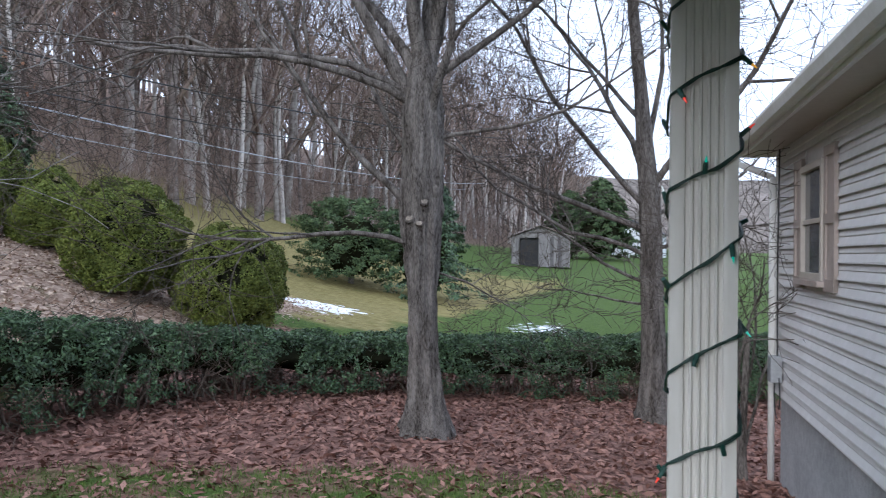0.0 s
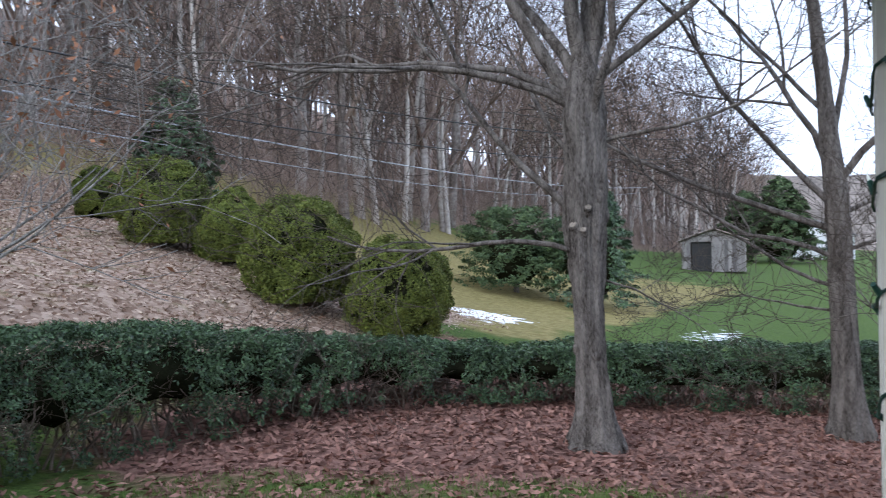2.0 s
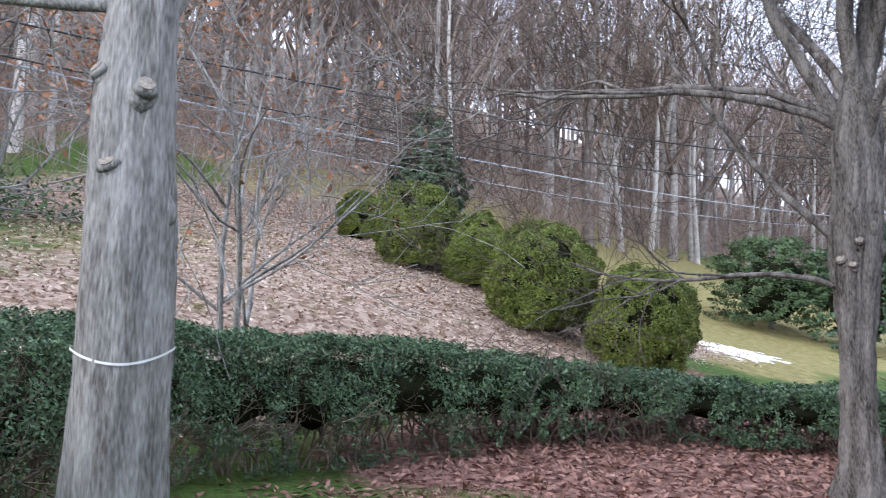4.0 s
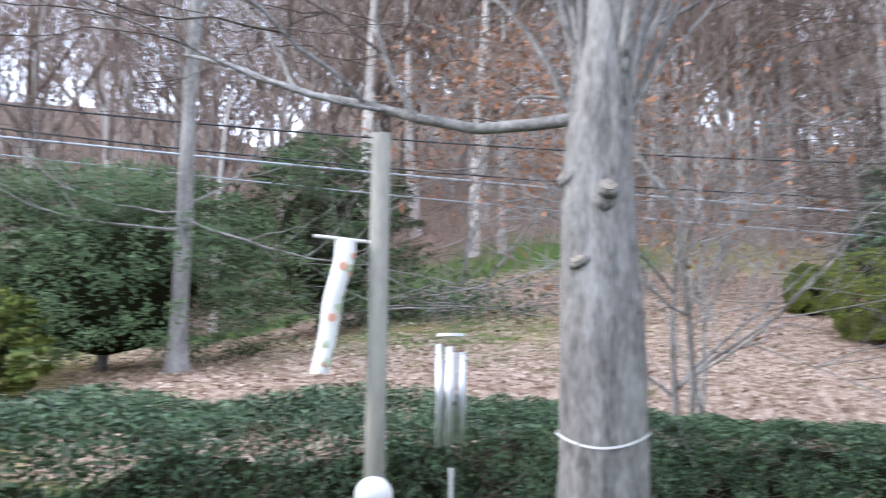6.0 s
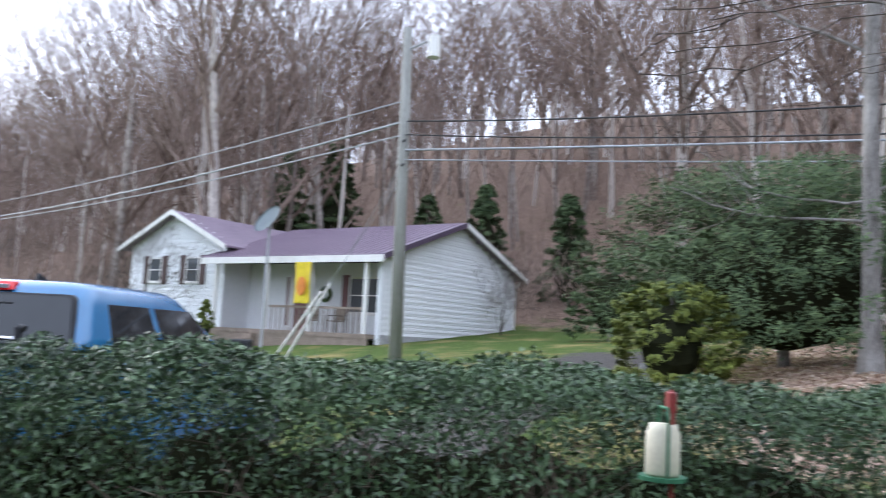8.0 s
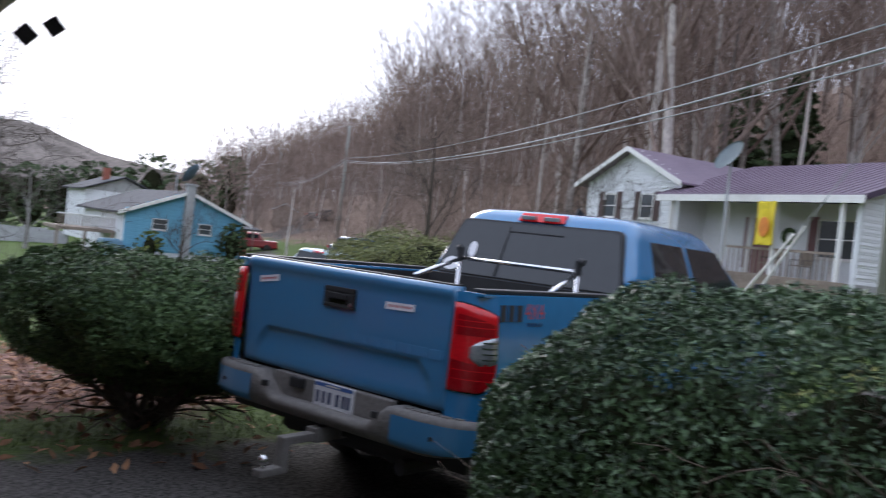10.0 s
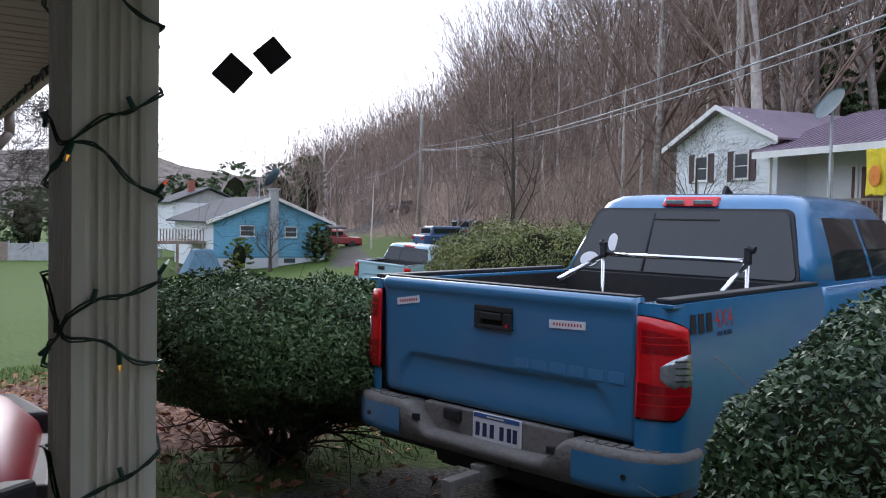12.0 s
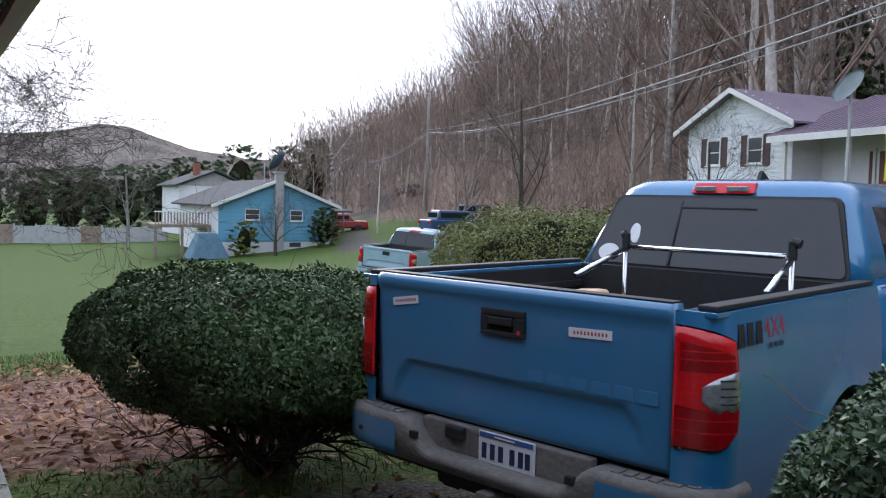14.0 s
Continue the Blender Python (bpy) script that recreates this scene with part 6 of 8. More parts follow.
me = bpy.data.meshes.new_from_object(tmp.evaluated_get(bpy.context.evaluated_depsgraph_get()))
bpy.data.objects.remove(tmp)
me.materials.clear()
me.materials.append(M_INK)
d = new("decal", me)
d.parent = truck
d.matrix_basis = pose(0.9725, 0.375, 1.175, 90, 0, 90) @ pose(0, 0, 0, -9, 0, 0)
for k in range(3):
    bm = bmesh.new()
    box(bm, -0.001, 0.001, 0.0, 0.052, -0.042, 0.042)
    for v in bm.verts:
        v.co.y += 0.25 * v.co.z
    part("decal_bar", bm, M_BLACK, truck, m=pose(0.9640, 0.125 + k * 0.078, 1.245, 0, -13, 0))

# chrome rack over the bed
rack = empty("bed_rack", truck.matrix_basis @ pose(0, -0.10, -0.04), "chrome bed rack with black clamps across the truck bed", "rack")
lo, hi = (-0.62, 1.62), (0.62, 1.62)
for s in (-0.56, 1.0):
    bm = bmesh.new()
    rod(bm, (s * 0.62, 1.62, 0.76), (s * 0.62, 1.62, 1.57), 0.014, seg=10)
    part("upright", bm, M_CHROME, rack, smooth=True)
    bm = bmesh.new()
    rod(bm, (s * 0.62, 1.62, 1.50), (s * 0.68, 1.16, 1.36), 0.016, seg=10)
    part("brace", bm, M_CHROME, rack, smooth=True)
    bm = bmesh.new()
    box(bm, s * 0.62 - 0.018, s * 0.62 + 0.018, 1.60, 1.64, 1.49, 1.59, 0.006)
    rod(bm, (s * 0.62, 1.62, 1.585), (s * 0.66, 1.62, 1.575), 0.024, seg=12)
    part("clamp", bm, M_BLACK, rack)
bm = bmesh.new()
rod(bm, (-0.35, 1.62, 1.51), (0.62, 1.62, 1.51), 0.015, seg=10)
part("crossbar", bm, M_CHROME, rack, smooth=True)
bag = shaped("paper_bag", material("orange_bag", (0.60, 0.33, 0.16), 0.7, (0.7, 0.62, 0.5), scale=8), None, -0.15, 0.12, 0, 0.2, 0, 0.42, bevel=0.05, move=lambda x, y, z: (x * (1.1 if z < 0.2 else 0.8), y, z + 0.06 * x))
bag.matrix_basis = truck.matrix_basis @ pose(-0.44, 1.22, 0.80, 0, 0, 10)
tagged(bag, "crumpled orange and white bag in the truck bed", "bag")
bin_ = boxed("tool_tray", M_BLACK, None, -0.7, 0.7, 1.48, 1.71, 0.724, 0.93, bevel=0.02, m=truck.matrix_basis.copy())
tagged(bin_, "black plastic tray in the truck bed", "tray")

M_PALEBLUE = material("pale_blue_paint", (0.30, 0.43, 0.50), 0.35, (0.26, 0.38, 0.45), scale=2, coat=0.5)
x, y = -16.6, -20.0
t2 = pickup("pickup_truck", "older pale blue pickup parked down the slope", pose(x, y, gz(x, y) - 0.03, 0, 4, 112) @ Matrix.Diagonal((0.92, 0.92, 0.92, 1)), M_PALEBLUE, M_PALEBLUE, full=False)


# ---- red car in the carport ----
M_REDCAR = material("deep_red_paint", (0.26, 0.008, 0.018), 0.3, (0.20, 0.006, 0.014), scale=2, coat=0.15, spec=0.35)


def red_car():
    m = pose(-1.63, -5.58, -0.02, 0, 0, 66)
    car = empty("red_car", m, "dark red hatchback parked nose-out in the carport", "car")
    def section(y, w, zb, zt, crown, n=18):
        out = []
        for k in range(n + 1):
            a = math.pi * k / n
            cx = math.copysign(abs(math.cos(a)) ** 0.35, math.cos(a))
            out.append((w * cx, y, zb + (zt - zb) * min(1, math.sin(a) ** 0.45) + crown * (1 - cx * cx) * (0.5 if math.sin(a) > 0.5 else 0)))
        return out
    rows = [section(0.0, 0.02, 0.40, 0.50, 0.0), section(0.0, 0.56, 0.28, 0.66, 0.02), section(-0.05, 0.70, 0.24, 0.76, 0.03), section(-0.18, 0.82, 0.20, 0.86, 0.05), section(-0.42, 0.88, 0.20, 0.95, 0.06), section(-0.9, 0.90, 0.2, 1.03, 0.07), section(-1.25, 0.90, 0.2, 1.08, 0.05), section(-3.6, 0.90, 0.2, 1.08, 0.05), section(-4.3, 0.86, 0.25, 1.0, 0.05)]
    verts = np.array([p for r in rows for p in r])
    n = len(rows[0])
    idx = np.arange(len(verts)).reshape(len(rows), n)
    faces = np.stack([idx[:-1, :-1], idx[1:, :-1], idx[1:, 1:], idx[:-1, 1:]], -1).reshape(-1, 4)
    mesh_np("body", verts, faces, M_REDCAR, car, smooth=True)
    shaped("nose", M_REDCAR, car, -0.55, 0.55, -0.12, 0.03, 0.28, 0.60, bevel=0.05)
    shaped("cabin", M_TINT, car, -0.80, 0.80, -3.7, -1.2, 1.06, 1.62, bevel=0.12, move=lambda x, y, z: (x * (0.78 if z > 1.3 else 1), y + ((-0.75 if y > -2 else 0.35) if z > 1.3 else 0), z))
    for s in (-1, 1):
        lamp = shaped("headlamp", M_BLACK, car, s * 0.68 - 0.16, s * 0.68 + 0.16, -0.22, 0.0, 0.60, 0.78, bevel=0.025,
               move=lambda x, y, z: (x, y + 0.02 - 0.55 * max(0, abs(x) - 0.50), z + (0.04 if abs(x) > 0.7 else 0)))
        bm = bmesh.new()
        bmesh.ops.create_uvsphere(bm, u_segments=16, v_segments=10, radius=0.06, matrix=Matrix.Translation((s * 0.70, -0.115, 0.70)))
        part("projector", bm, M_CHROME, lamp, "bright headlamp reflector", smooth=True)
        wheel(car, s * 0.80, -0.95, 0.33, 0.22, s)
        wheel(car, s * 0.80, -3.6, 0.33, 0.22, s)
    for z, w in ((0.66, 0.40), (0.52, 0.46)):
        bm = bmesh.new()
        box(bm, -w, w, -0.05, 0.035, z - 0.055, z + 0.055, 0.012)
        g = part("grille", bm, M_BLACK, car)
        for k in range(4):
            boxed("grille_bar", M_CHROME, g, -w + 0.02, w - 0.02, 0.032, 0.042, z - 0.042 + k * 0.026, z - 0.034 + k * 0.026)


red_car()


# ---- things by the hedge ----
def sock_pole():
    x, y = -3.41, 1.80
    z = gz(x, y)
    pole = empty("garden_pole", pose(x, y, z), "weathered grey timber pole with a white globe light", "pole")
    top = 2.70 - z
    bm = bmesh.new()
    rod(bm, (0, 0, -0.1), (0.04, 0, top), 0.050, 0.044, 14)
    part("timber", bm, material("weathered_timber", (0.30, 0.285, 0.235), 0.9, (0.19, 0.18, 0.15), scale=3, bump=0.5, stretch=(4, 4, 0.5)), pole, smooth=True)
    bm = bmesh.new()
    bmesh.ops.create_uvsphere(bm, u_segments=20, v_segments=12, radius=0.085, matrix=Matrix.Translation((0.05, -0.02, 1.06 - z)))
    part("globe", bm, M_WHITE, pole, "white globe light", smooth=True)
    bm = bmesh.new()
    rod(bm, (0, 0, 2.19 - z), (-0.02, -0.30, 2.20 - z), 0.008)
    part("arm", bm, M_WHITE, pole)
    sock = empty("windsock", pose(x, y - 0.150, 2.19), "white tube windsock printed with orange and green flowers", "windsock")
    rows = []
    n, k = 20, 24
    for i in range(k + 1):
        f = i / k
        r = 0.056 - 0.009 * f
        cx, cy = -0.01 - 0.05 * f + 0.008 * math.sin(f * 7), -0.09 * f + 0.006 * math.sin(f * 11)
        rows += [(cx + r * math.cos(2 * math.pi * j / n), cy + r * 0.8 * math.sin(2 * math.pi * j / n), -0.60 * f) for j in range(n)]
    idx = np.arange((k + 1) * n).reshape(k + 1, n)
    faces = np.concatenate([np.stack([idx[:-1, j], idx[1:, j], idx[1:, (j + 1) % n], idx[:-1, (j + 1) % n]], 1) for j in range(n)])
    tube = mesh_np("tube", np.array(rows), faces, M_WHITE, sock, smooth=True)
    orange, green = material("orange_print", (0.72, 0.36, 0.24), 0.8), material("green_print", (0.50, 0.56, 0.38), 0.8)
    rng = np.random.default_rng(4)
    for i in range(16):
        f = rng.uniform(0.05, 0.97)
        r = 0.058 - 0.009 * f
        a = radians(rng.uniform(-60, 80))
        cx, cy = -0.01 - 0.05 * f + 0.008 * math.sin(f * 7), -0.09 * f + 0.006 * math.sin(f * 11)
        p = Vector((cx + r * math.cos(a), cy + r * 0.8 * math.sin(a), -0.60 * f))
        q = Vector((math.cos(a), math.sin(a) * 1.2, 0)).to_track_quat("Z", "Y").to_matrix().to_4x4()
        bm = bmesh.new()
        bmesh.ops.create_cone(bm, cap_ends=True, segments=9, radius1=rng.uniform(0.012, 0.022), radius2=0.010, depth=0.002, matrix=Matrix.Translation(p) @ q)
        part("printed_flower", bm, orange if i % 2 else green, tube)


sock_pole()


def wind_chime():
    x, y, zt = -2.76, 1.79, 1.74
    c = empty("wind_chime", pose(x, y, zt), "wind chime with silver tubes and a round wooden top", "wind chime")
    bm = bmesh.new()
    rod(bm, (0, 0, 0), (0, 0, 0.012), 0.055, seg=24)
    part("top_disc", bm, M_WHITE, c)
    bm = bmesh.new()
    rod(bm, (0, 0, 0.012), (-0.25, 0.25, 1.26), 0.0012, seg=5)
    rod(bm, (0, 0, 0), (0, 0, -0.62), 0.001, seg=5)
    part("cord", bm, M_CABLE, c)
    tube = material("silver_tube", (0.72, 0.73, 0.76), 0.3, (0.6, 0.61, 0.64), scale=6, metal=0.6)
    for k, (ln, drop) in enumerate(((0.34, 0.06), (0.31, 0.07), (0.33, 0.06), (0.30, 0.09), (0.39, 0.03), (0.37, 0.04))):
        a = radians(60 * k + 20)
        p = (0.05 * math.cos(a), 0.05 * math.sin(a))
        bm = bmesh.new()
        rod(bm, (*p, -drop), (*p, -drop - ln), 0.0125, seg=14)
        part("tube", bm, tube, c, smooth=True)
        bm = bmesh.new()
        rod(bm, (*p, 0), (*p, -drop), 0.0008, seg=4)
        part("tube_cord", bm, M_CABLE, c)
    bm = bmesh.new()
    rod(bm, (0, 0, -0.25), (0, 0, -0.265), 0.03, seg=16)
    part("clapper", bm, M_BARK, c)
    boxed("sail", tube, c, -0.012, 0.012, -0.002, 0.002, -0.64, -0.50, bevel=0.0008)


wind_chime()


def feeder():
    x, y = -2.91, -0.29
    z = gz(x, y)
    f = empty("bird_feeder", pose(x, y, z, 0, 0, 10), "cream jar bird feeder on a red iron hook", "bird feeder")
    red = material("red_iron", (0.28, 0.035, 0.03), 0.5, scale=10)
    green = material("green_wire_frame", (0.05, 0.20, 0.10), 0.5, scale=10)
    h = 1.33 - z
    bm = bmesh.new()
    rod(bm, (0.03, 0, -0.1), (0.03, 0, h + 0.10), 0.008, seg=8)
    pts = [(0.03, 0, h + 0.10), (0.028, 0, h + 0.15), (0.01, 0, h + 0.175), (-0.012, 0, h + 0.165), (-0.014, 0, h + 0.13)]
    for p, q in zip(pts, pts[1:]):
        rod(bm, p, q, 0.009, seg=8)
    box(bm, -0.02, 0.035, -0.012, 0.012, h + 0.11, h + 0.175, 0.006)
    part("hook", bm, red, f, smooth=False)
    bm = bmesh.new()
    prof = [(0.0, -0.085), (0.050, -0.085), (0.054, -0.075), (0.054, 0.045), (0.046, 0.060), (0.044, 0.075), (0.0, 0.078)]
    verts, n = [], 22
    for r, zz in prof:
        verts += [(r * math.cos(2 * math.pi * k / n), r * math.sin(2 * math.pi * k / n) - 0.02, zz + h) for k in range(n)]
    idx = np.arange(len(verts)).reshape(len(prof), n)
    faces = np.concatenate([np.stack([idx[:-1, k], idx[:-1, (k + 1) % n], idx[1:, (k + 1) % n], idx[1:, k]], 1) for k in range(n)])
    bm.free()
    mesh_np("jar", np.array(verts), faces, M_CREAM, f, smooth=True)
    bm = bmesh.new()
    rod(bm, (0, -0.02, h - 0.098), (0, -0.02, h - 0.085), 0.075, seg=22)
    part("tray", bm, green, f)
    bm = bmesh.new()
    pts = [(-0.058, -0.02, h - 0.08), (-0.060, -0.02, h + 0.09), (-0.045, -0.02, h + 0.125), (0.045, -0.02, h + 0.125), (0.060, -0.02, h + 0.09), (0.058, -0.02, h - 0.08)]
    for p, q in zip(pts, pts[1:]):
        rod(bm, p, q, 0.005, seg=6)
    part("wire_frame", bm, green, f)


feeder()

x, y = -12.75, 0.42
bm = bmesh.new()
rod(bm, (0, 0, -0.1), (0, 0, 0.46), 0.10, 0.09, 12)
for v in bm.verts:
    v.co += v.normal * 0.01 * noise.noise(v.co * 9)
s = part("stone_post", bm, M_BLOCK, None, m=pose(x, y, gz(x, y)), smooth=True)
tagged(s, "short pale grey stone post on the bank", "post")


# brush pile and fallen limbs under the beech
def brush_pile():
    rng = np.random.default_rng(90)
    x, y = -17.2, 10.6
    t = empty("brush_pile", pose(x, y, gz(x, y)), "dark heap of cut branches and leaves", "brush pile")
    rows = []
    for k in range(70):
        a = rng.uniform(0, 6.28)
        rows += grow(rng, (rng.normal(0, 1.6), rng.normal(0, 1.3), rng.uniform(0, 0.7)), (math.cos(a), math.sin(a), rng.uniform(-0.1, 0.35)), rng.uniform(1.0, 2.6), 0.022, 1, 0.5, (3, 5), 0.0, 0.4, 4, 0.1)
    v, f = tubes(np.array(rows)[:, :8], 4)
    tagged(mesh_np("heap", v, f, M_BARK_GREY, t), kind="stuff")
    c = rng.normal(0, 1, (2600, 3)) * np.array([1.5, 1.3, 0.45]) + np.array([0, 0, 0.25])
    v, f = leaf_cloud(rng, c, rng.normal(0, 1, (2600, 3)), 0.075, 0.5)
    tagged(mesh_np("foliage", v, f, M_CEDAR, t), kind="stuff")


brush_pile()


# ---- utility poles and wires ----
M_POLE = material("pole_timber", (0.32, 0.32, 0.29), 0.9, (0.20, 0.20, 0.18), scale=2, bump=0.4, stretch=(4, 4, 0.4))


def utility_pole(x, y, h, r, lean, label, lamp=False):
    z = gz(x, y)
    p = empty("utility_pole", pose(x, y, z), label, "utility pole")
    bm = bmesh.new()
    rod(bm, (0, 0, -0.3), (lean[0], lean[1], h), r, r * 0.72, 14)
    part("timber", bm, M_POLE, p, smooth=True)
    if lamp:
        bm = bmesh.new()
        rod(bm, (lean[0], lean[1], h * 0.93), (lean[0] + 0.2, lean[1] + 0.75, h * 0.96), 0.03)
        part("lamp_arm", bm, M_GREYMETAL, p)
        bm = bmesh.new()
        rod(bm, (lean[0] + 0.2, lean[1] + 0.75, h * 0.90), (lean[0] + 0.2, lean[1] + 0.75, h * 0.965), 0.17, 0.15, 16)
        part("lamp_head", bm, M_WHITE, p, "white security lamp head")
    for dz in (0.0, -0.62):
        bm = bmesh.new()
        rod(bm, (lean[0] * 0.8, lean[1] * 0.8, 5.62 + dz), (lean[0] * 0.8 + 0.2, lean[1] * 0.8 + 0.1, 5.62 + dz), 0.04, 0.03, 8)
        part("insulator", bm, M_BLACK, p)
    return p


utility_pole(-20.85, -5.05, 8.6, 0.17, (0.35, -0.1), "tall grey timber utility pole on the bank with a lamp", lamp=True)
utility_pole(-54.0, -55.8, 10.2, 0.16, (0, 0), "distant grey timber utility pole beside the lane")
utility_pole(-92.4, -109.8, 10.5, 0.16, (0, 0), "distant grey timber utility pole beside the lane")


def cable(label, a, b, sag, r, mat, group="overhead wires"):
    a, b = Vector(a), Vector(b)
    pts = []
    for i in range(41):
        t = i / 40
        p = a.lerp(b, t)
        p.z -= sag * 4 * t * (1 - t)
        pts.append(p - a)
    v, f = tube_path(pts, r, 5)
    ob = mesh_np("overhead_wire", v, f, mat)
    ob.matrix_basis = Matrix.Translation(a)
    return tagged(ob, label, "wire", group)


PT = Vector((-20.55, -5.1, 7.15))
cable("thin black overhead power wire", PT, (9, 47, 8.4), 2.2, 0.019, M_CABLE)
cable("thin black overhead power wire", PT - Vector((0, 0, 0.35)), (8, 49, 7.8), 2.3, 0.017, M_CABLE)
cable("pale bundled overhead cable", PT - Vector((0, 0, 0.75)), (4, 88, 9.2), 1.5, 0.028, M_SILVERCABLE)
cable("thin pale overhead cable", PT - Vector((0, 0, 1.0)), (3, 86, 8.5), 1.8, 0.017, M_SILVERCABLE)
for k, (dz, sag, r, mat) in enumerate(((0, 1.1, 0.03, M_SILVERCABLE), (-0.35, 1.0, 0.02, M_SILVERCABLE), (0.55, 0.8, 0.018, M_SILVERCABLE))):
    cable("overhead cable sagging along the lane", PT + Vector((0, 0, dz)), (-54, -55.8, 7.9 + dz * 0.4), sag, r, mat)
    cable("overhead cable sagging along the lane", (-54, -55.8, 7.9 + dz * 0.4), (-92.4, -109.8, 8.2 + dz * 0.4), 1.0, r, mat)
for k, (x, y) in enumerate(((-22.5, -8.6), (-22.9, -9.1))):
    z = gz(x, y)
    g = empty("guy_wire", pose(x, y, z), "steel guy wire with a white plastic sleeve", "guy wire", "guy wires")
    top = Vector((-20.55 - x, -4.8 - y, 6.6 - k * 0.5 - z))
    bm = bmesh.new()
    rod(bm, (0, 0, -0.1), top, 0.009, seg=5)
    part("strand", bm, M_GREYMETAL, g)
    bm = bmesh.new()
    rod(bm, (0, 0, 0), top * 0.38, 0.028, seg=8)
    part("sleeve", bm, M_WHITE, g)


# ---- white house with the purple roof ----
M_FLAG = material("yellow_flag", (0.80, 0.62, 0.03), 0.8, scale=3)
M_ORANGE = material("orange_print_flag", (0.75, 0.25, 0.04), 0.8, scale=6)
M_DOOR = material("maroon_door", (0.17, 0.065, 0.065), 0.5, (0.12, 0.045, 0.045), scale=3)
M_DECK = material("old_deck_timber", (0.30, 0.24, 0.19), 0.9, (0.18, 0.14, 0.11), scale=3)
M_SIDING_FAR = material("white_boards", (0.80, 0.81, 0.82), 0.6, (0.68, 0.69, 0.70), scale=0.8, contrast=0.5)


def gable_roof(name, parent, mat, x0, x1, y0, y1, eave, peak, axis="x", thick=0.12, ridge_at=None):
    """A pitched roof; its ridge runs along axis."""
    bm = bmesh.new()
    if axis == "x":
        c = (y0 + y1) / 2 if ridge_at is None else ridge_at
        prism(bm, [(y0, eave), (c, peak), (y1, eave), (y1, eave + thick), (c, peak + thick), (y0, eave + thick)], x0, x1, "x")
    else:
        c = (x0 + x1) / 2 if ridge_at is None else ridge_at
        prism(bm, [(x0, eave), (c, peak), (x1, eave), (x1, eave + thick), (c, peak + thick), (x0, eave + thick)], y0, y1, "y")
    return part(name, bm, mat, parent)


def white_house():
    x, y = -27.58, -7.1
    h = empty("white_house", pose(x, y, 1.72, 0, 0, 65), "white sided house with purple metal roof and front porch", "house")
    bm = bmesh.new()
    box(bm, -0.2, -0.03, 0.0, 9.0, -0.4, 2.64)
    box(bm, -8.3, -0.2, 1.8, 2.0, -0.2, 2.64)
    box(bm, -8.3, -0.2, 8.8, 9.0, -0.4, 2.64)
    prism(bm, [(0.05, 2.62), (8.95, 2.62), (4.5, 4.28)], -0.2, -0.03, "x")
    part("wall", bm, M_SIDING_FAR, h)
    clapboard("siding_board", 0, 9, 0.0, 2.64, 0.2, M_SIDING_FAR, h, pose(0, 0, 0, 0, 0, 90), gable=(4.5, 4.28))
    boxed("plinth", M_BLOCK, h, -0.18, 0.03, 0.02, 8.98, -0.8, 0.0)
    roof = gable_roof("roof", h, M_PURPLE, -8.7, 0.4, -0.45, 9.45, 2.62, 4.36, "x", 0.08)
    for k in range(30):
        xx = -8.6 + k * 0.30
        sl = math.hypot(4.95, 1.74)
        an = math.degrees(math.atan2(1.74, 4.95))
        boxed("roof_seam", M_PURPLE, roof, -0.012, 0.012, 0, sl, 0, 0.03, m=pose(xx, -0.45, 2.70, an, 0, 0))
    for y0, z0, y1, z1 in ((-0.45, 2.6, 4.5, 4.34), (9.45, 2.6, 4.5, 4.34)):
        bm = bmesh.new()
        prism(bm, [(y0, z0 - 0.08), (y1, z1 - 0.08), (y1, z1 + 0.11), (y0, z0 + 0.11)], 0.38, 0.43, "x")
        part("barge_board", bm, M_WHITE if y0 > 0 else material("dark_trim", (0.10, 0.07, 0.11), 0.5), h)
    boxed("fascia", M_WHITE, h, -8.7, 0.36, -0.48, -0.44, 2.42, 2.66)
    bm = bmesh.new()
    rod(bm, (0.1, 9.3, 2.55), (0.05, 9.05, 2.2), 0.04)
    rod(bm, (0.05, 9.05, 2.2), (0.05, 9.05, 0.0), 0.04)
    part("downspout", bm, M_WHITE, h)
    # porch
    boxed("porch_deck", M_DECK, h, -8.2, -0.25, -0.35, 1.8, -0.15, 0.0)
    boxed("porch_skirt", M_DECK, h, -8.2, -0.25, -0.33, -0.27, -0.8, -0.15)
    for xx in (-8.0, -5.2, -3.0, -0.5):
        boxed("porch_post", M_WHITE, h, xx - 0.06, xx + 0.06, -0.3, -0.18, 0.0, 2.6)
    for xa, xb in ((-5.0, -0.6),):
        rail = boxed("porch_rail", M_DECK, h, xa, xb, -0.27, -0.2, 0.82, 0.9)
        for k in range(19):
            boxed("baluster", M_DECK, rail, xa + 0.1 + k * 0.23, xa + 0.14 + k * 0.23, -0.255, -0.215, 0.0, 0.82)
    for k in range(4):
        boxed("porch_step", M_DECK, h, -6.6, -5.5, -0.6 - k * 0.28, -0.33 - k * 0.28, -0.8, -0.18 - k * 0.18)
    # door, windows, wreath, bench
    door = boxed("front_door", M_DOOR, h, -5.75, -4.85, 1.755, 1.80, 0.02, 2.08, bevel=0.01)
    boxed("door_light", M_GLASS, door, -5.45, -5.15, 1.745, 1.756, 1.25, 1.85)
    for xx in (-5.95, -4.75):
        boxed("door_jamb", M_WHITE, h, xx - 0.06, xx + 0.06, 1.74, 1.80, 0, 2.2)
        boxed("side_shutter", M_DOOR, h, xx - 0.22 + (0.0 if xx < -5 else 0.2), xx - 0.06 + (0.08 if xx > -5 else 0.0), 1.76, 1.80, 0.2, 2.1)
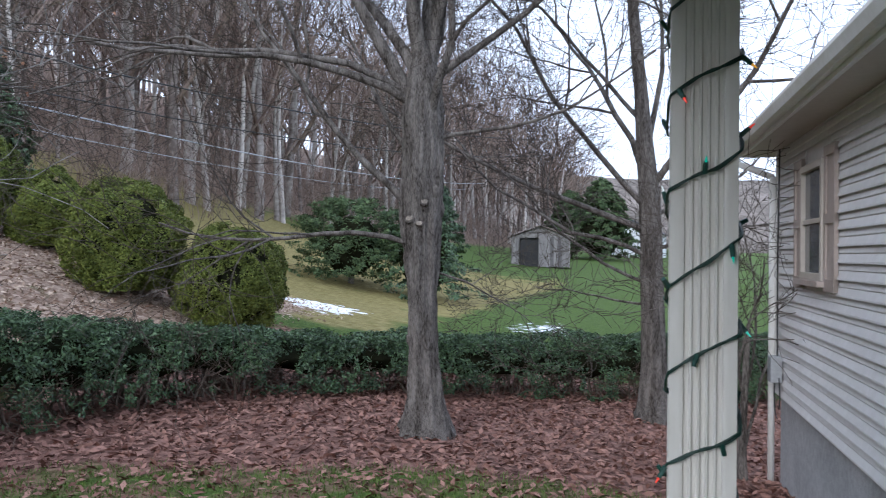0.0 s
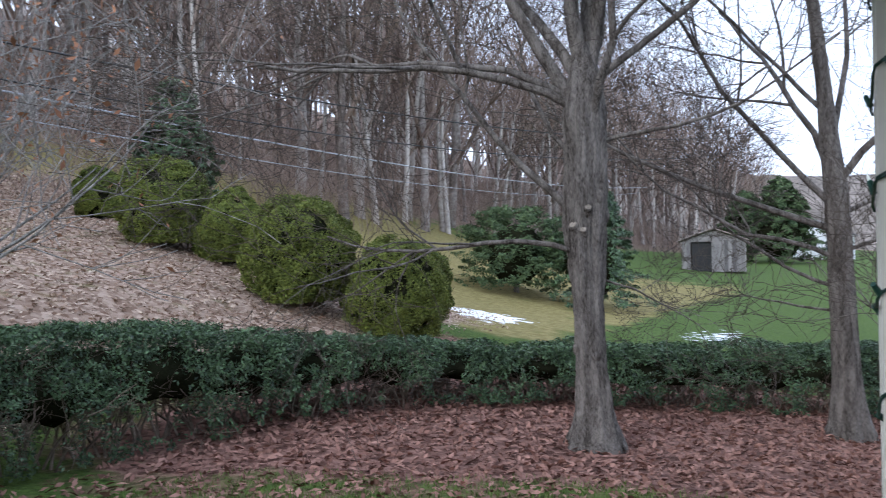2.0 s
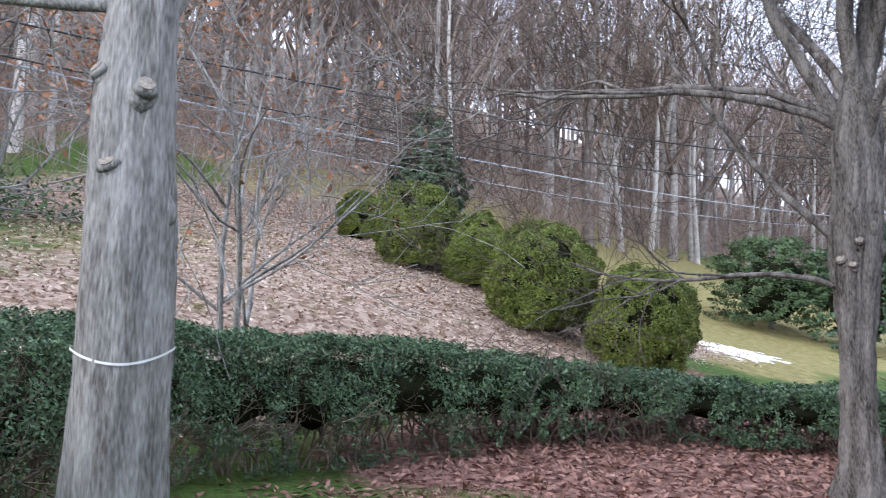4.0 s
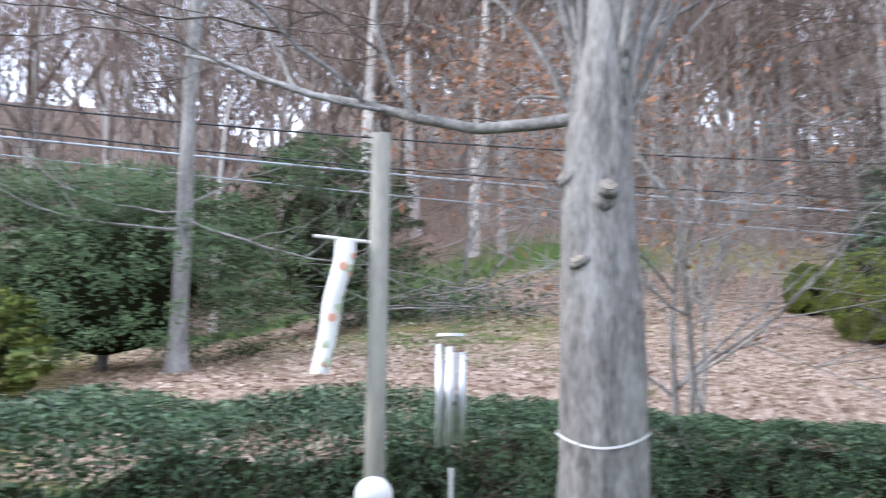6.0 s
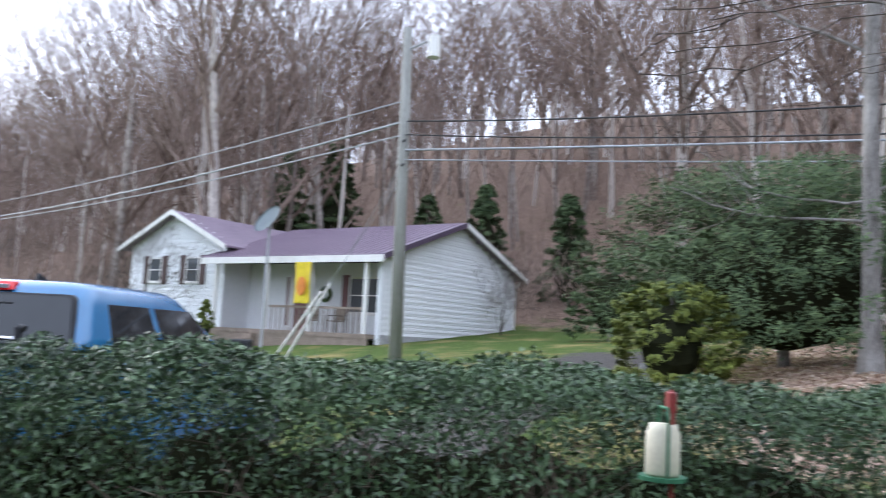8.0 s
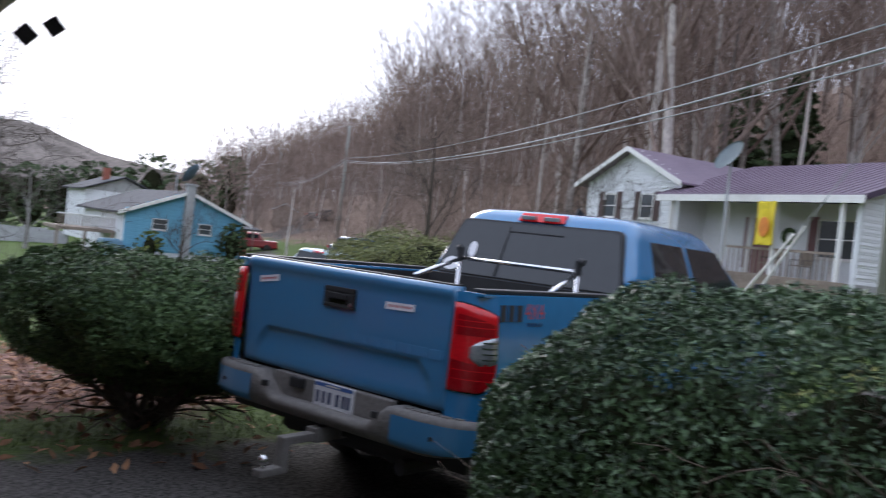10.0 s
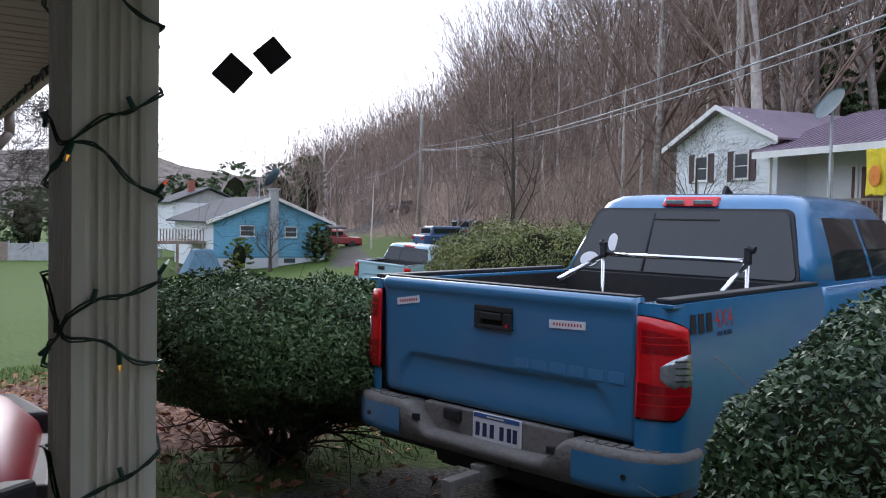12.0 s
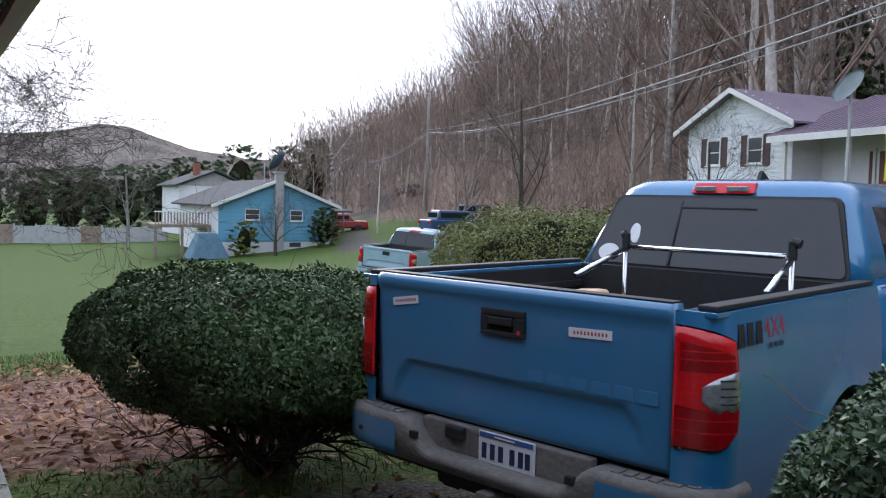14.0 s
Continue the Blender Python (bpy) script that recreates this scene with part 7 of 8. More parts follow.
    window(h, pose(-2.2, 1.80, 0.75), 1.5, 1.35, M_DOOR, curtain=True)
    bm = bmesh.new()
    for k in range(26):
        a = 2 * math.pi * k / 26
        bmesh.ops.create_icosphere(bm, subdivisions=1, radius=0.085, matrix=Matrix.Translation((0.24 * math.cos(a), 0.02 * math.sin(k * 2.1), 0.24 * math.sin(a))))
    part("wreath", bm, M_CEDAR, h, "round evergreen wreath", m=pose(-4.1, 1.74, 1.45))
    # wing with its own gable
    bm = bmesh.new()
    box(bm, -14.3, -8.3, 0.4, 0.6, -1.2, 3.25)
    box(bm, -14.3, -14.1, 0.6, 8.0, -1.2, 3.25)
    box(bm, -8.5, -8.3, 0.6, 8.0, -1.2, 3.25)
    prism(bm, [(-14.25, 3.23), (-8.35, 3.23), (-11.3, 4.62)], 0.4, 0.6, "y")
    part("wing_wall", bm, M_SIDING_FAR, h)
    clapboard("siding_board", -14.3, -8.3, -1.0, 3.24, 0.2, M_SIDING_FAR, h, pose(0, 0.40, 0), gable=(-11.3, 4.60))
    gable_roof("wing_roof", h, M_PURPLE, -14.75, -7.85, -0.05, 8.3, 3.12, 4.66, "y", 0.08)
    for x0, x1 in ((-14.75, -11.3), (-7.85, -11.3)):
        bm = bmesh.new()
        prism(bm, [(x0, 3.02), (x1, 4.56), (x1, 4.76), (x0, 3.22)], -0.10, -0.05, "y")
        part("barge_board", bm, M_WHITE, h)
    window(h, pose(-12.6, 0.38, 1.75), 0.85, 1.05, M_SHUTTER_DARK)
    window(h, pose(-10.2, 0.38, 1.75), 0.85, 1.05, M_SHUTTER_DARK)
    # dish on its mast
    d = empty("satellite_dish", pose(-28.55, -11.6, gz(-28.55, -11.6)), "large grey mesh satellite dish on a tall mast", "satellite dish")
    hz = 5.6 - gz(-28.55, -11.6)
    bm = bmesh.new()
    rod(bm, (0, 0, -0.2), (0, 0, hz - 0.1), 0.055, 0.05)
    part("mast", bm, M_GREYMETAL, d)
    bm = bmesh.new()
    n = 28
    rings = []
    for i in range(7):
        r = 0.72 * i / 6
        rings.append([bm.verts.new((r * math.cos(2 * math.pi * k / n), r * math.sin(2 * math.pi * k / n) * 0.82, 0.28 * r * r)) for k in range(n)] if i else [bm.verts.new((0, 0, 0))])
    for k in range(n):
        bm.faces.new((rings[0][0], rings[1][k], rings[1][(k + 1) % n]))
    for a, b in zip(rings[1:], rings[2:]):
        for k in range(n):
            bm.faces.new((a[k], b[k], b[(k + 1) % n], a[(k + 1) % n]))
    bmesh.ops.solidify(bm, geom=bm.faces[:], thickness=0.02)
    part("bowl", bm, material("dish_grey", (0.30, 0.36, 0.38), 0.7, (0.24, 0.29, 0.31), scale=4), d, smooth=True, m=pose(0, 0, hz, 60, 0, 50))
    # flag on the porch
    f = empty("porch_flag", pose(*(h.matrix_basis @ Vector((-3.15, -0.55, 1.35))), 0, 0, 60), "yellow banner with an orange round print", "flag")
    bm = bmesh.new()
    bmesh.ops.create_grid(bm, x_segments=14, y_segments=20, size=0.5)
    for v in bm.verts:
        v.co = Vector((v.co.x * 0.85, 0.04 * math.sin(v.co.x * 9 + v.co.y * 3), v.co.y * 1.45 + 0.35))
    bmesh.ops.solidify(bm, geom=bm.faces[:], thickness=0.008)
    cloth = part("cloth", bm, M_FLAG, f, smooth=True)
    bm = bmesh.new()
    bmesh.ops.create_uvsphere(bm, u_segments=20, v_segments=10, radius=1, matrix=Matrix.Translation((0, -0.05, 0.22)) @ Matrix.Diagonal((0.24, 0.03, 0.34, 1)))
    part("print", bm, M_ORANGE, cloth)
    bm = bmesh.new()
    rod(bm, (-0.5, 0.3, 1.0), (0.45, -0.02, 1.08), 0.015)
    part("staff", bm, M_WHITE, f)
    # chair on the porch, seen small
    for k, xx in enumerate((-3.9, -2.6)):
        c = empty("patio_chair", h.matrix_basis @ pose(xx, 0.7, 0.0), "metal patio chair on the porch", "chair", "porch chairs")
        bm = bmesh.new()
        for s in (-0.25, 0.25):
            rod(bm, (s, -0.25, 0), (s, -0.2, 0.6), 0.015)
            rod(bm, (s, 0.25, 0), (s, 0.28, 0.95), 0.015)
            rod(bm, (s, -0.22, 0.6), (s, 0.27, 0.62), 0.015)
        part("frame", bm, M_BLACK, c)
        boxed("seat", M_DECK, c, -0.25, 0.25, -0.22, 0.26, 0.40, 0.43, bevel=0.01)
        boxed("backrest", M_DECK, c, -0.24, 0.24, 0.26, 0.285, 0.45, 0.92, bevel=0.01)


white_house()
HB = pose(-27.58, -7.1, 1.72, 0, 0, 65)
p = HB @ Vector((-7.0, -1.5, 0))
evergreen("cone-shaped clipped evergreen beside the porch steps", p.x, p.y, 0.42, 0.42, 1.75, 70, 5000, M_BUSH, 0.05, pointed=1.0)
p = HB @ Vector((-9.6, -2.2, 0))
bare_tree("ornamental_tree", "small bare ornamental tree before the white house", p.x, p.y, [(0, 0, 0, 0.09), (0.8, 0, 0, 0.08), (1.6, 0.05, 0, 0.06), (3.2, 0.1, 0, 0.03)],
          [(0.8, 60, 45, 2.4, 0.04, 3), (0.9, -60, 45, 2.4, 0.04, 3), (1.0, 150, 50, 2.2, 0.04, 3), (1.2, -120, 55, 2.2, 0.04, 3), (1.4, 10, 60, 2.2, 0.035, 3), (1.5, 100, 60, 2.0, 0.03, 3)], 71, M_TWIG)
p = HB @ Vector((1.2, 6.0, 0))
bare_tree("garden_shrub", "leafless shrub against the white gable wall", p.x, p.y, [(0, 0, 0, 0.03), (0.3, 0, 0, 0.025), (1.0, 0, 0, 0.015)],
          [(0.05, 60, 65, 1.8, 0.02, 3), (0.1, -30, 65, 2.0, 0.02, 3), (0.1, 150, 65, 1.8, 0.02, 3), (0.15, -100, 65, 1.8, 0.02, 3), (0.2, 30, 75, 2.2, 0.02, 3)], 72, M_TWIG, category="shrub")


# ---- blue house down the valley ----
def blue_house():
    x, y = -33.6, -49.6
    h = empty("blue_house", pose(x, y, -2.15, 0, 0, 163), "sky-blue house with grey roof and a stone chimney", "house")
    bm = bmesh.new()
    box(bm, -3.9, 3.9, 0.0, 0.2, 0.9, 3.4)
    prism(bm, [(-3.9, 3.38), (3.9, 3.38), (0, 4.95)], 0.0, 0.2, "y")
    part("front_wall", bm, M_BLUEHOUSE, h)
    clapboard("siding_board", -3.9, 3.9, 1.0, 3.4, 0.24, M_BLUEHOUSE, h, pose(0, 0, 0), gable=(0, 4.93))
    bm = bmesh.new()
    box(bm, -3.9, -3.7, 0.2, 11.8, 0, 3.4)
    box(bm, 3.7, 3.9, 0.2, 11.8, 0, 3.4)
    box(bm, -3.9, 3.9, 11.8, 12, 0, 3.4)
    part("side_wall", bm, M_SIDING_FAR, h)
    boxed("basement", M_SIDING_FAR, h, -3.88, 3.88, 0.02, 0.2, -0.5, 0.9)
    gable_roof("roof", h, M_ROOF, -4.5, 4.5, -0.4, 12.4, 3.2, 5.0, "y", 0.12)
    for x0, x1 in ((-4.5, 0), (4.5, 0)):
        bm = bmesh.new()
        prism(bm, [(x0, 3.12), (x1, 4.92), (x1, 5.14), (x0, 3.34)], -0.46, -0.40, "y")
        part("barge_board", bm, M_WHITE, h)
    window(h, pose(-1.7, -0.02, 2.35), 1.0, 0.75)
    window(h, pose(1.35, -0.02, 2.30), 0.9, 0.75)
    boxed("cellar_window", M_GLASS, h, 0.9, 1.7, -0.01, 0.03, 0.55, 0.85)
    chim = shaped("chimney", M_BLOCK, h, -0.25, 0.30, -0.55, -0.05, -0.4, 5.5, bevel=0.03)
    boxed("chimney_cap", M_BLOCK, chim, -0.33, 0.38, -0.62, 0.02, 5.5, 5.62, bevel=0.01)
    # deck on the left, roofed store below
    deck = boxed("deck", M_DECK, h, -7.6, -3.95, 2.0, 6.5, 1.75, 1.95)
    for xx in (-7.5, -5.8, -4.1):
        boxed("deck_post", M_DECK, deck, xx - 0.08, xx + 0.08, 2.0, 2.16, -0.6, 1.75)
    boxed("deck_rail", M_WHITE, deck, -7.6, -3.95, 2.0, 2.06, 2.75, 2.83)
    for k in range(18):
        boxed("baluster", M_DECK, deck, -7.55 + k * 0.2, -7.47 + k * 0.2, 2.01, 2.05, 1.95, 2.75)
    tarp = shaped("tarpaulin", material("blue_tarp", (0.10, 0.20, 0.27), 0.6, (0.07, 0.14, 0.2), scale=3), None, -1.3, 1.3, -1, 1, 0, 1.7, bevel=0.15, move=lambda x, y, z: (x * (0.45 if z > 1 else 1), y * (0.5 if z > 1 else 1), z))
    tarp.matrix_basis = h.matrix_basis @ pose(-4.9, -0.9, -0.15)
    tagged(tarp, "blue-grey tarpaulin draped over a garden heap", "tarpaulin")
    shed = shaped("brown_annex", material("brown_boards", (0.26, 0.12, 0.07), 0.8, scale=3), h, 4.0, 5.6, 3.0, 8.0, 0, 2.9, bevel=0.02)
    gable_roof("annex_roof", h, M_ROOF, 3.95, 6.6, 2.6, 8.4, 2.9, 3.2, "x", 0.1)
    # pale upper block behind
    u = empty("grey_house", h.matrix_basis @ pose(0.2, 18.0, 0.6, 0, 0, 4) @ Matrix.Diagonal((0.85, 0.85, 0.9, 1)), "pale grey house with a low roof and brick chimney", "house")
    boxed("wall", M_SIDING_FAR, u, -3.6, 3.6, 0, 6, 0, 4.6)
    gable_roof("roof", u, M_ROOF, -4.1, 4.1, -0.5, 6.5, 4.5, 6.0, "y", 0.12)
    bm = bmesh.new()
    prism(bm, [(-3.6, 4.55), (3.6, 4.55), (0, 5.9)], 0.0, 0.15, "y")
    part("gable", bm, material("grey_siding", (0.45, 0.45, 0.44), 0.7, scale=2), u)
    boxed("chimney", material("red_brick", (0.35, 0.12, 0.08), 0.9, scale=5), u, -1.4, -0.8, 2, 2.6, 5.2, 6.8)
    window(u, pose(-1.8, -0.02, 2.6), 0.9, 1.0)
    window(u, pose(1.8, -0.02, 2.6), 0.9, 1.0)


blue_house()
BH = pose(-33.6, -49.6, -2.15, 0, 0, 163)
p = BH @ Vector((2.9, -1.3, 0))
evergreen("cone-shaped clipped evergreen at the blue house corner", p.x, p.y, 0.95, 0.95, 2.6, 75, 8000, M_CEDAR, 0.07, pointed=0.0)
p = BH @ Vector((-2.6, -1.4, 0))
evergreen("rounded bush against the blue wall", p.x, p.y, 0.8, 0.8, 2.2, 76, 5000, M_BUSH, 0.07)
p = BH @ Vector((-1.2, -3.5, 0))
bare_tree("garden_tree", "small bare fruit tree before the blue house", p.x, p.y, [(0, 0, 0, 0.10), (1, 0, 0, 0.08), (2.6, 0, 0, 0.03)],
          [(0.7, 80, 40, 2.4, 0.05, 3), (0.8, -80, 42, 2.4, 0.05, 3), (1.0, 170, 50, 2.2, 0.05, 3), (1.2, 0, 60, 2.0, 0.04, 3), (1.4, 40, 70, 2.0, 0.04, 3)], 77, M_TWIG)
for k, (b, d, h, w) in enumerate(((144.5, 82, 7, 4.2), (147.5, 80, 7.5, 4.5), (149.5, 92, 6.5, 4.0), (151, 88, 7, 4.5), (152.8, 90, 6.5, 4.2), (154.5, 86, 6.5, 4.4), (156.3, 84, 6.3, 4.4), (158, 80, 6.3, 4.6), (160, 78, 6.0, 4.4), (162.5, 76, 6.0, 4.4), (142.6, 88, 7.5, 3.4))):
    evergreen("tall dark evergreen in a row beyond the lawn", -0.7 - (d + 16) * math.sin(radians(b)), -2.4 + (d + 16) * math.cos(radians(b)), w * 0.6, w * 0.6, h * 1.15, 200 + k, 9000, M_CEDAR, 0.12)
p0, p1 = Vector((-25.2, -84.5)), Vector((-37.4, -72.4))
fence = empty("board_fence", pose(p0.x, p0.y, gz(p0.x, p0.y), 0, 0, math.degrees(math.atan2(p1.y - p0.y, p1.x - p0.x))), "weathered grey board fence at the lawn's end", "fence")
for k in range(9):
    s = 0.25 + (k % 3) * 0.06
    boxed("panel", M_DECK if k % 4 == 1 else M_BLOCK, fence, k * 1.95, k * 1.95 + 1.88, -0.03, 0.03, 0.0, 1.7 + 0.1 * (k % 2), bevel=0.01)
    boxed("fence_post", M_BLOCK, fence, k * 1.95 - 0.07, k * 1.95 + 0.05, -0.06, 0.06, -0.4, 1.9)
bare_tree("lawn_tree", "bare spreading tree by the board fence", -31.0, -66.0, [(0, 0, 0, 0.16), (2, 0, 0, 0.13), (6, 0.2, 0, 0.05)],
          [(1.4, 80, 45, 3.6, 0.06, 3), (1.6, -80, 45, 3.6, 0.06, 3), (2.2, 160, 50, 3.2, 0.06, 3), (2.6, 20, 55, 3.4, 0.06, 3), (3.2, -100, 55, 3, 0.05, 3), (3.8, 60, 60, 2.6, 0.05, 3)], 79, M_BARK_GREY)
bare_tree("pale_sycamore", "pale bare sycamore beside the lane", -72.0, -92.0, [(0, 0, 0, 0.28), (4, 0, 0, 0.22), (11, 0.5, 0, 0.10)],
          [(3, 80, 40, 5, 0.10, 3), (4, -80, 45, 5, 0.10, 3), (5.5, 90, 55, 5, 0.09, 3), (7, -90, 55, 4.5, 0.09, 3), (8.5, 60, 60, 4, 0.08, 3)], 80, M_SIDING)
bare_tree("lane_tree", "dark bare tree leaning over the lane", -31.0, -26.5, [(0, 0, 0, 0.12), (2, 0.1, 0, 0.10), (6.5, 0.3, 0, 0.04)],
          [(1.2, 90, 62, 4.4, 0.06, 3), (1.0, -70, 65, 4.2, 0.06, 3), (2.0, 30, 65, 4, 0.05, 3), (2.8, 150, 65, 3.6, 0.05, 3), (3.6, -120, 60, 3, 0.05, 3)], 81, M_TWIG)


bare_tree("driveway_tree", "bare tree with fine drooping twigs beyond the carport", -2.75, -16.3, [(0, 0, 0, 0.15), (2, 0, 0, 0.12), (6, 0.1, 0, 0.05)],
          [(2.2, 78, 5, 2.6, 0.04, 4), (2.7, 70, 15, 2.8, 0.04, 4), (3.2, 85, 18, 2.8, 0.04, 4), (3.7, 75, 22, 2.6, 0.04, 4), (3.4, -90, 40, 3, 0.05, 3), (4.2, 20, 60, 3, 0.05, 3), (4.6, 160, 60, 3, 0.05, 3)], 83, M_BARK)


# ---- parked cars and a shed along the lane ----
def far_car(label, colour, bearing, dist, turn, cargo=False):
    """A small parked car or pickup: body, cabin, windows and wheels."""
    x, y = -0.7 - dist * math.sin(radians(bearing)), -2.4 + dist * math.cos(radians(bearing))
    car = empty("parked_car", pose(x, y, gz(x, y) + 0.02, 0, 0, turn), label, "car", "cars along the lane")
    paint = material("car_paint", colour, 0.35, coat=0.5, scale=2)
    shaped("body", paint, car, -0.85, 0.85, -2.2, 2.2, 0.35, 0.95, bevel=0.12, move=lambda x, y, z: (x * (0.94 if z > 0.8 else 1), y * (0.97 if z > 0.8 else 1), z))
    y0 = -0.1 if cargo else -1.7
    cabin = shaped("cabin", paint, car, -0.76, 0.76, y0, 1.1, 0.93, 1.5, bevel=0.1, move=lambda x, y, z: (x * (0.82 if z > 1.2 else 1), y + ((0.25 if y < 0.3 else -0.5) if z > 1.2 else 0), z))
    for sx in (-1, 1):
        boxed("side_window", M_TINT, cabin, min(sx * 0.66, sx * 0.735), max(sx * 0.66, sx * 0.735), y0 + 0.3, 0.6, 1.05, 1.36, bevel=0.02)
        for yy in (-1.35, 1.35):
            bm = bmesh.new()
            rod(bm, (sx * 0.66, yy, 0.32), (sx * 0.87, yy, 0.32), 0.32, seg=18)
            part("wheel", bm, M_TYRE, car)
        boxed("tail_lamp", M_RED, car, min(sx * 0.6, sx * 0.8), max(sx * 0.6, sx * 0.8), -2.21, -2.15, 0.68, 0.84, bevel=0.01)
    boxed("rear_window", M_TINT, cabin, -0.58, 0.58, y0 + 0.03, y0 + 0.12, 1.05, 1.38, bevel=0.02)
    return car


far_car("black pickup parked at the lane's end", (0.015, 0.014, 0.014), 136.1, 92, 95, True)
far_car("red car parked beside the blue house", (0.30, 0.015, 0.015), 140.9, 68, 60)
far_car("old blue car rusting among the brush", (0.03, 0.08, 0.18), 133.0, 52, 70)
far_car("dusty blue-grey car among the brush", (0.07, 0.09, 0.12), 131.6, 56, 110)
x, y = -0.7 - 96 * math.sin(radians(138.8)), -2.4 + 96 * math.cos(radians(138.8))
shed = empty("lane_shed", pose(x, y, gz(x, y), 0, 0, 140), "small weathered grey shed beside the lane", "shed")
boxed("wall", M_DECK, shed, -1.3, 1.3, -1.2, 1.2, -0.2, 1.7, bevel=0.02)
gable_roof("roof", shed, M_BLOCK, -1.5, 1.5, -1.4, 1.4, 1.68, 2.5, "y", 0.08)
p = BH @ Vector((-0.4, 1.6, 0))
dish = empty("satellite_dish", pose(p.x, p.y, BH.translation.z + 4.7), "blue-grey mesh satellite dish on the blue house roof", "satellite dish")
bm = bmesh.new()
rod(bm, (0, 0, -0.1), (0, 0, 1.5), 0.05)
part("mast", bm, M_GREYMETAL, dish)
bm = bmesh.new()
bmesh.ops.create_uvsphere(bm, u_segments=24, v_segments=16, radius=1.4)
bmesh.ops.delete(bm, geom=[v for v in bm.verts if v.co.z > -1.05], context="VERTS")
bmesh.ops.solidify(bm, geom=bm.faces[:], thickness=0.02)
part("bowl", bm, material("blue_mesh", (0.10, 0.15, 0.19), 0.7, scale=4), dish, smooth=True, m=pose(0, 0, 2.4, 0, 0, 0) @ pose(0, 0, 0, 55, 0, 30))


# ---- the far field ----
def field_shed():
    x, y = 7.7, 66.2
    s = empty("field_shed", pose(x, y, gz(x, y), 0, 0, -8) @ Matrix.Diagonal((1.15, 1.15, 1.2, 1)), "old grey board shed with rusty tin roof in the field", "shed")
    board = material("grey_boards", (0.30, 0.28, 0.27), 0.9, (0.13, 0.12, 0.12), scale=1, per_object=1.3, contrast=0.5)
    for k in range(15):
        if 2 <= k <= 6:
            continue
        bm = bmesh.new()
        box(bm, 0, 0.25, -0.03, 0.03, 0, 2.0)
        part("board", bm, board, s, m=pose(-1.95 + k * 0.262, 0, 0.02 * (k % 3)))
    # black sheet behind the missing boards, standing in for the dark interior's shade
    boxed("doorway_shade", M_BLACK, s, -1.4, 0.1, 0.3, 0.36, 0, 1.9)
    for k in range(10):
        boxed("board", board, s, 1.97, 2.03, k * 0.3, k * 0.3 + 0.28, 0, 2.0)
        boxed("board", board, s, -2.0, -1.94, k * 0.3, k * 0.3 + 0.28, 0, 2.0)
    boxed("back_wall", board, s, -1.95, 1.95, 3.0, 3.06, 0, 2.0)
    gable_roof("roof", s, material("rusty_tin", (0.42, 0.38, 0.36), 0.7, (0.30, 0.20, 0.16), scale=1.2, metal=0.2), -2.3, 2.3, -0.3, 3.3, 1.95, 2.75, "y", 0.06)
    bm = bmesh.new()
    prism(bm, [(-2.0, 1.95), (2.0, 1.95), (0, 2.70)], 0.02, 0.06, "y")
    part("gable", bm, board, s)


field_shed()


def field_house():
    x, y = 24.6, 110
    h = empty("far_house", pose(x, y, gz(x, y), 0, 0, -20), "small white house beyond the field", "house")
    boxed("wall", M_SIDING_FAR, h, -4, 4, 0, 7, 0, 3.0)
    gable_roof("roof", h, M_ROOF, -4.4, 4.4, -0.4, 7.4, 2.95, 4.9, "y", 0.12)
    bm = bmesh.new()
    prism(bm, [(-4, 2.98), (4, 2.98), (0, 4.8)], 0.0, 0.2, "y")
    part("gable", bm, M_SIDING_FAR, h)
    window(h, pose(-1.6, -0.02, 1.2), 1.0, 1.1)
    window(h, pose(1.8, -0.02, 1.2), 1.0, 1.1)


field_house()
bare_tree("corner_shrub", "leafless multi-stemmed shrub at the house corner", 3.22, 8.95, [(0, 0, 0, 0.05), (0.4, 0, 0, 0.045), (1.6, 0.05, 0, 0.03)],
          [(0.1, 80, 75, 2.2, 0.03, 3), (0.2, -60, 70, 2.4, 0.03, 3), (0.4, 20, 72, 2.4, 0.03, 3), (0.8, 150, 65, 2.0, 0.025, 3), (1.0, 60, 60, 2.0, 0.025, 3)], 82, M_BARK, category="shrub")


# ---- fallen leaves ----
M_RUSTLEAF = material("rust_dead_leaves", (0.46, 0.25, 0.14), 0.85, (0.13, 0.06, 0.035), scale=3, island=1.2, contrast=0.6, spec=0.2)
def fallen_leaves(name, label, seed, n, mat, size, want, region):
    rng = np.random.default_rng(seed)
    a = rng.uniform(region[0], region[1], n * 3)
    p = rng.uniform(region[2], region[3], n * 3)
    x, y = AX.x * a + PX.x * p, AX.y * a + PX.y * p
    keep = np.nonzero(rng.random(len(x)) < ground_cover(x, y)[want])[0][:n]
    x, y = x[keep], y[keep]
    c = np.stack([x, y, land(x, y) + rng.uniform(0.005, 0.035, len(x))], 1)
    rough = np.array([noise.noise(Vector((u * 0.35, v * 0.35, 0))) * 0.06 + noise.noise(Vector((u * 2.1, v * 2.1, 3))) * 0.018 for u, v in zip(x, y)])
    c[:, 2] += rough
    v, f = leaf_cloud(rng, c, np.tile([0, 0, 1.0], (len(x), 1)), size, 0.45)
    return tagged(mesh_np(name, v, f, mat), label, "leaves", kind="stuff")


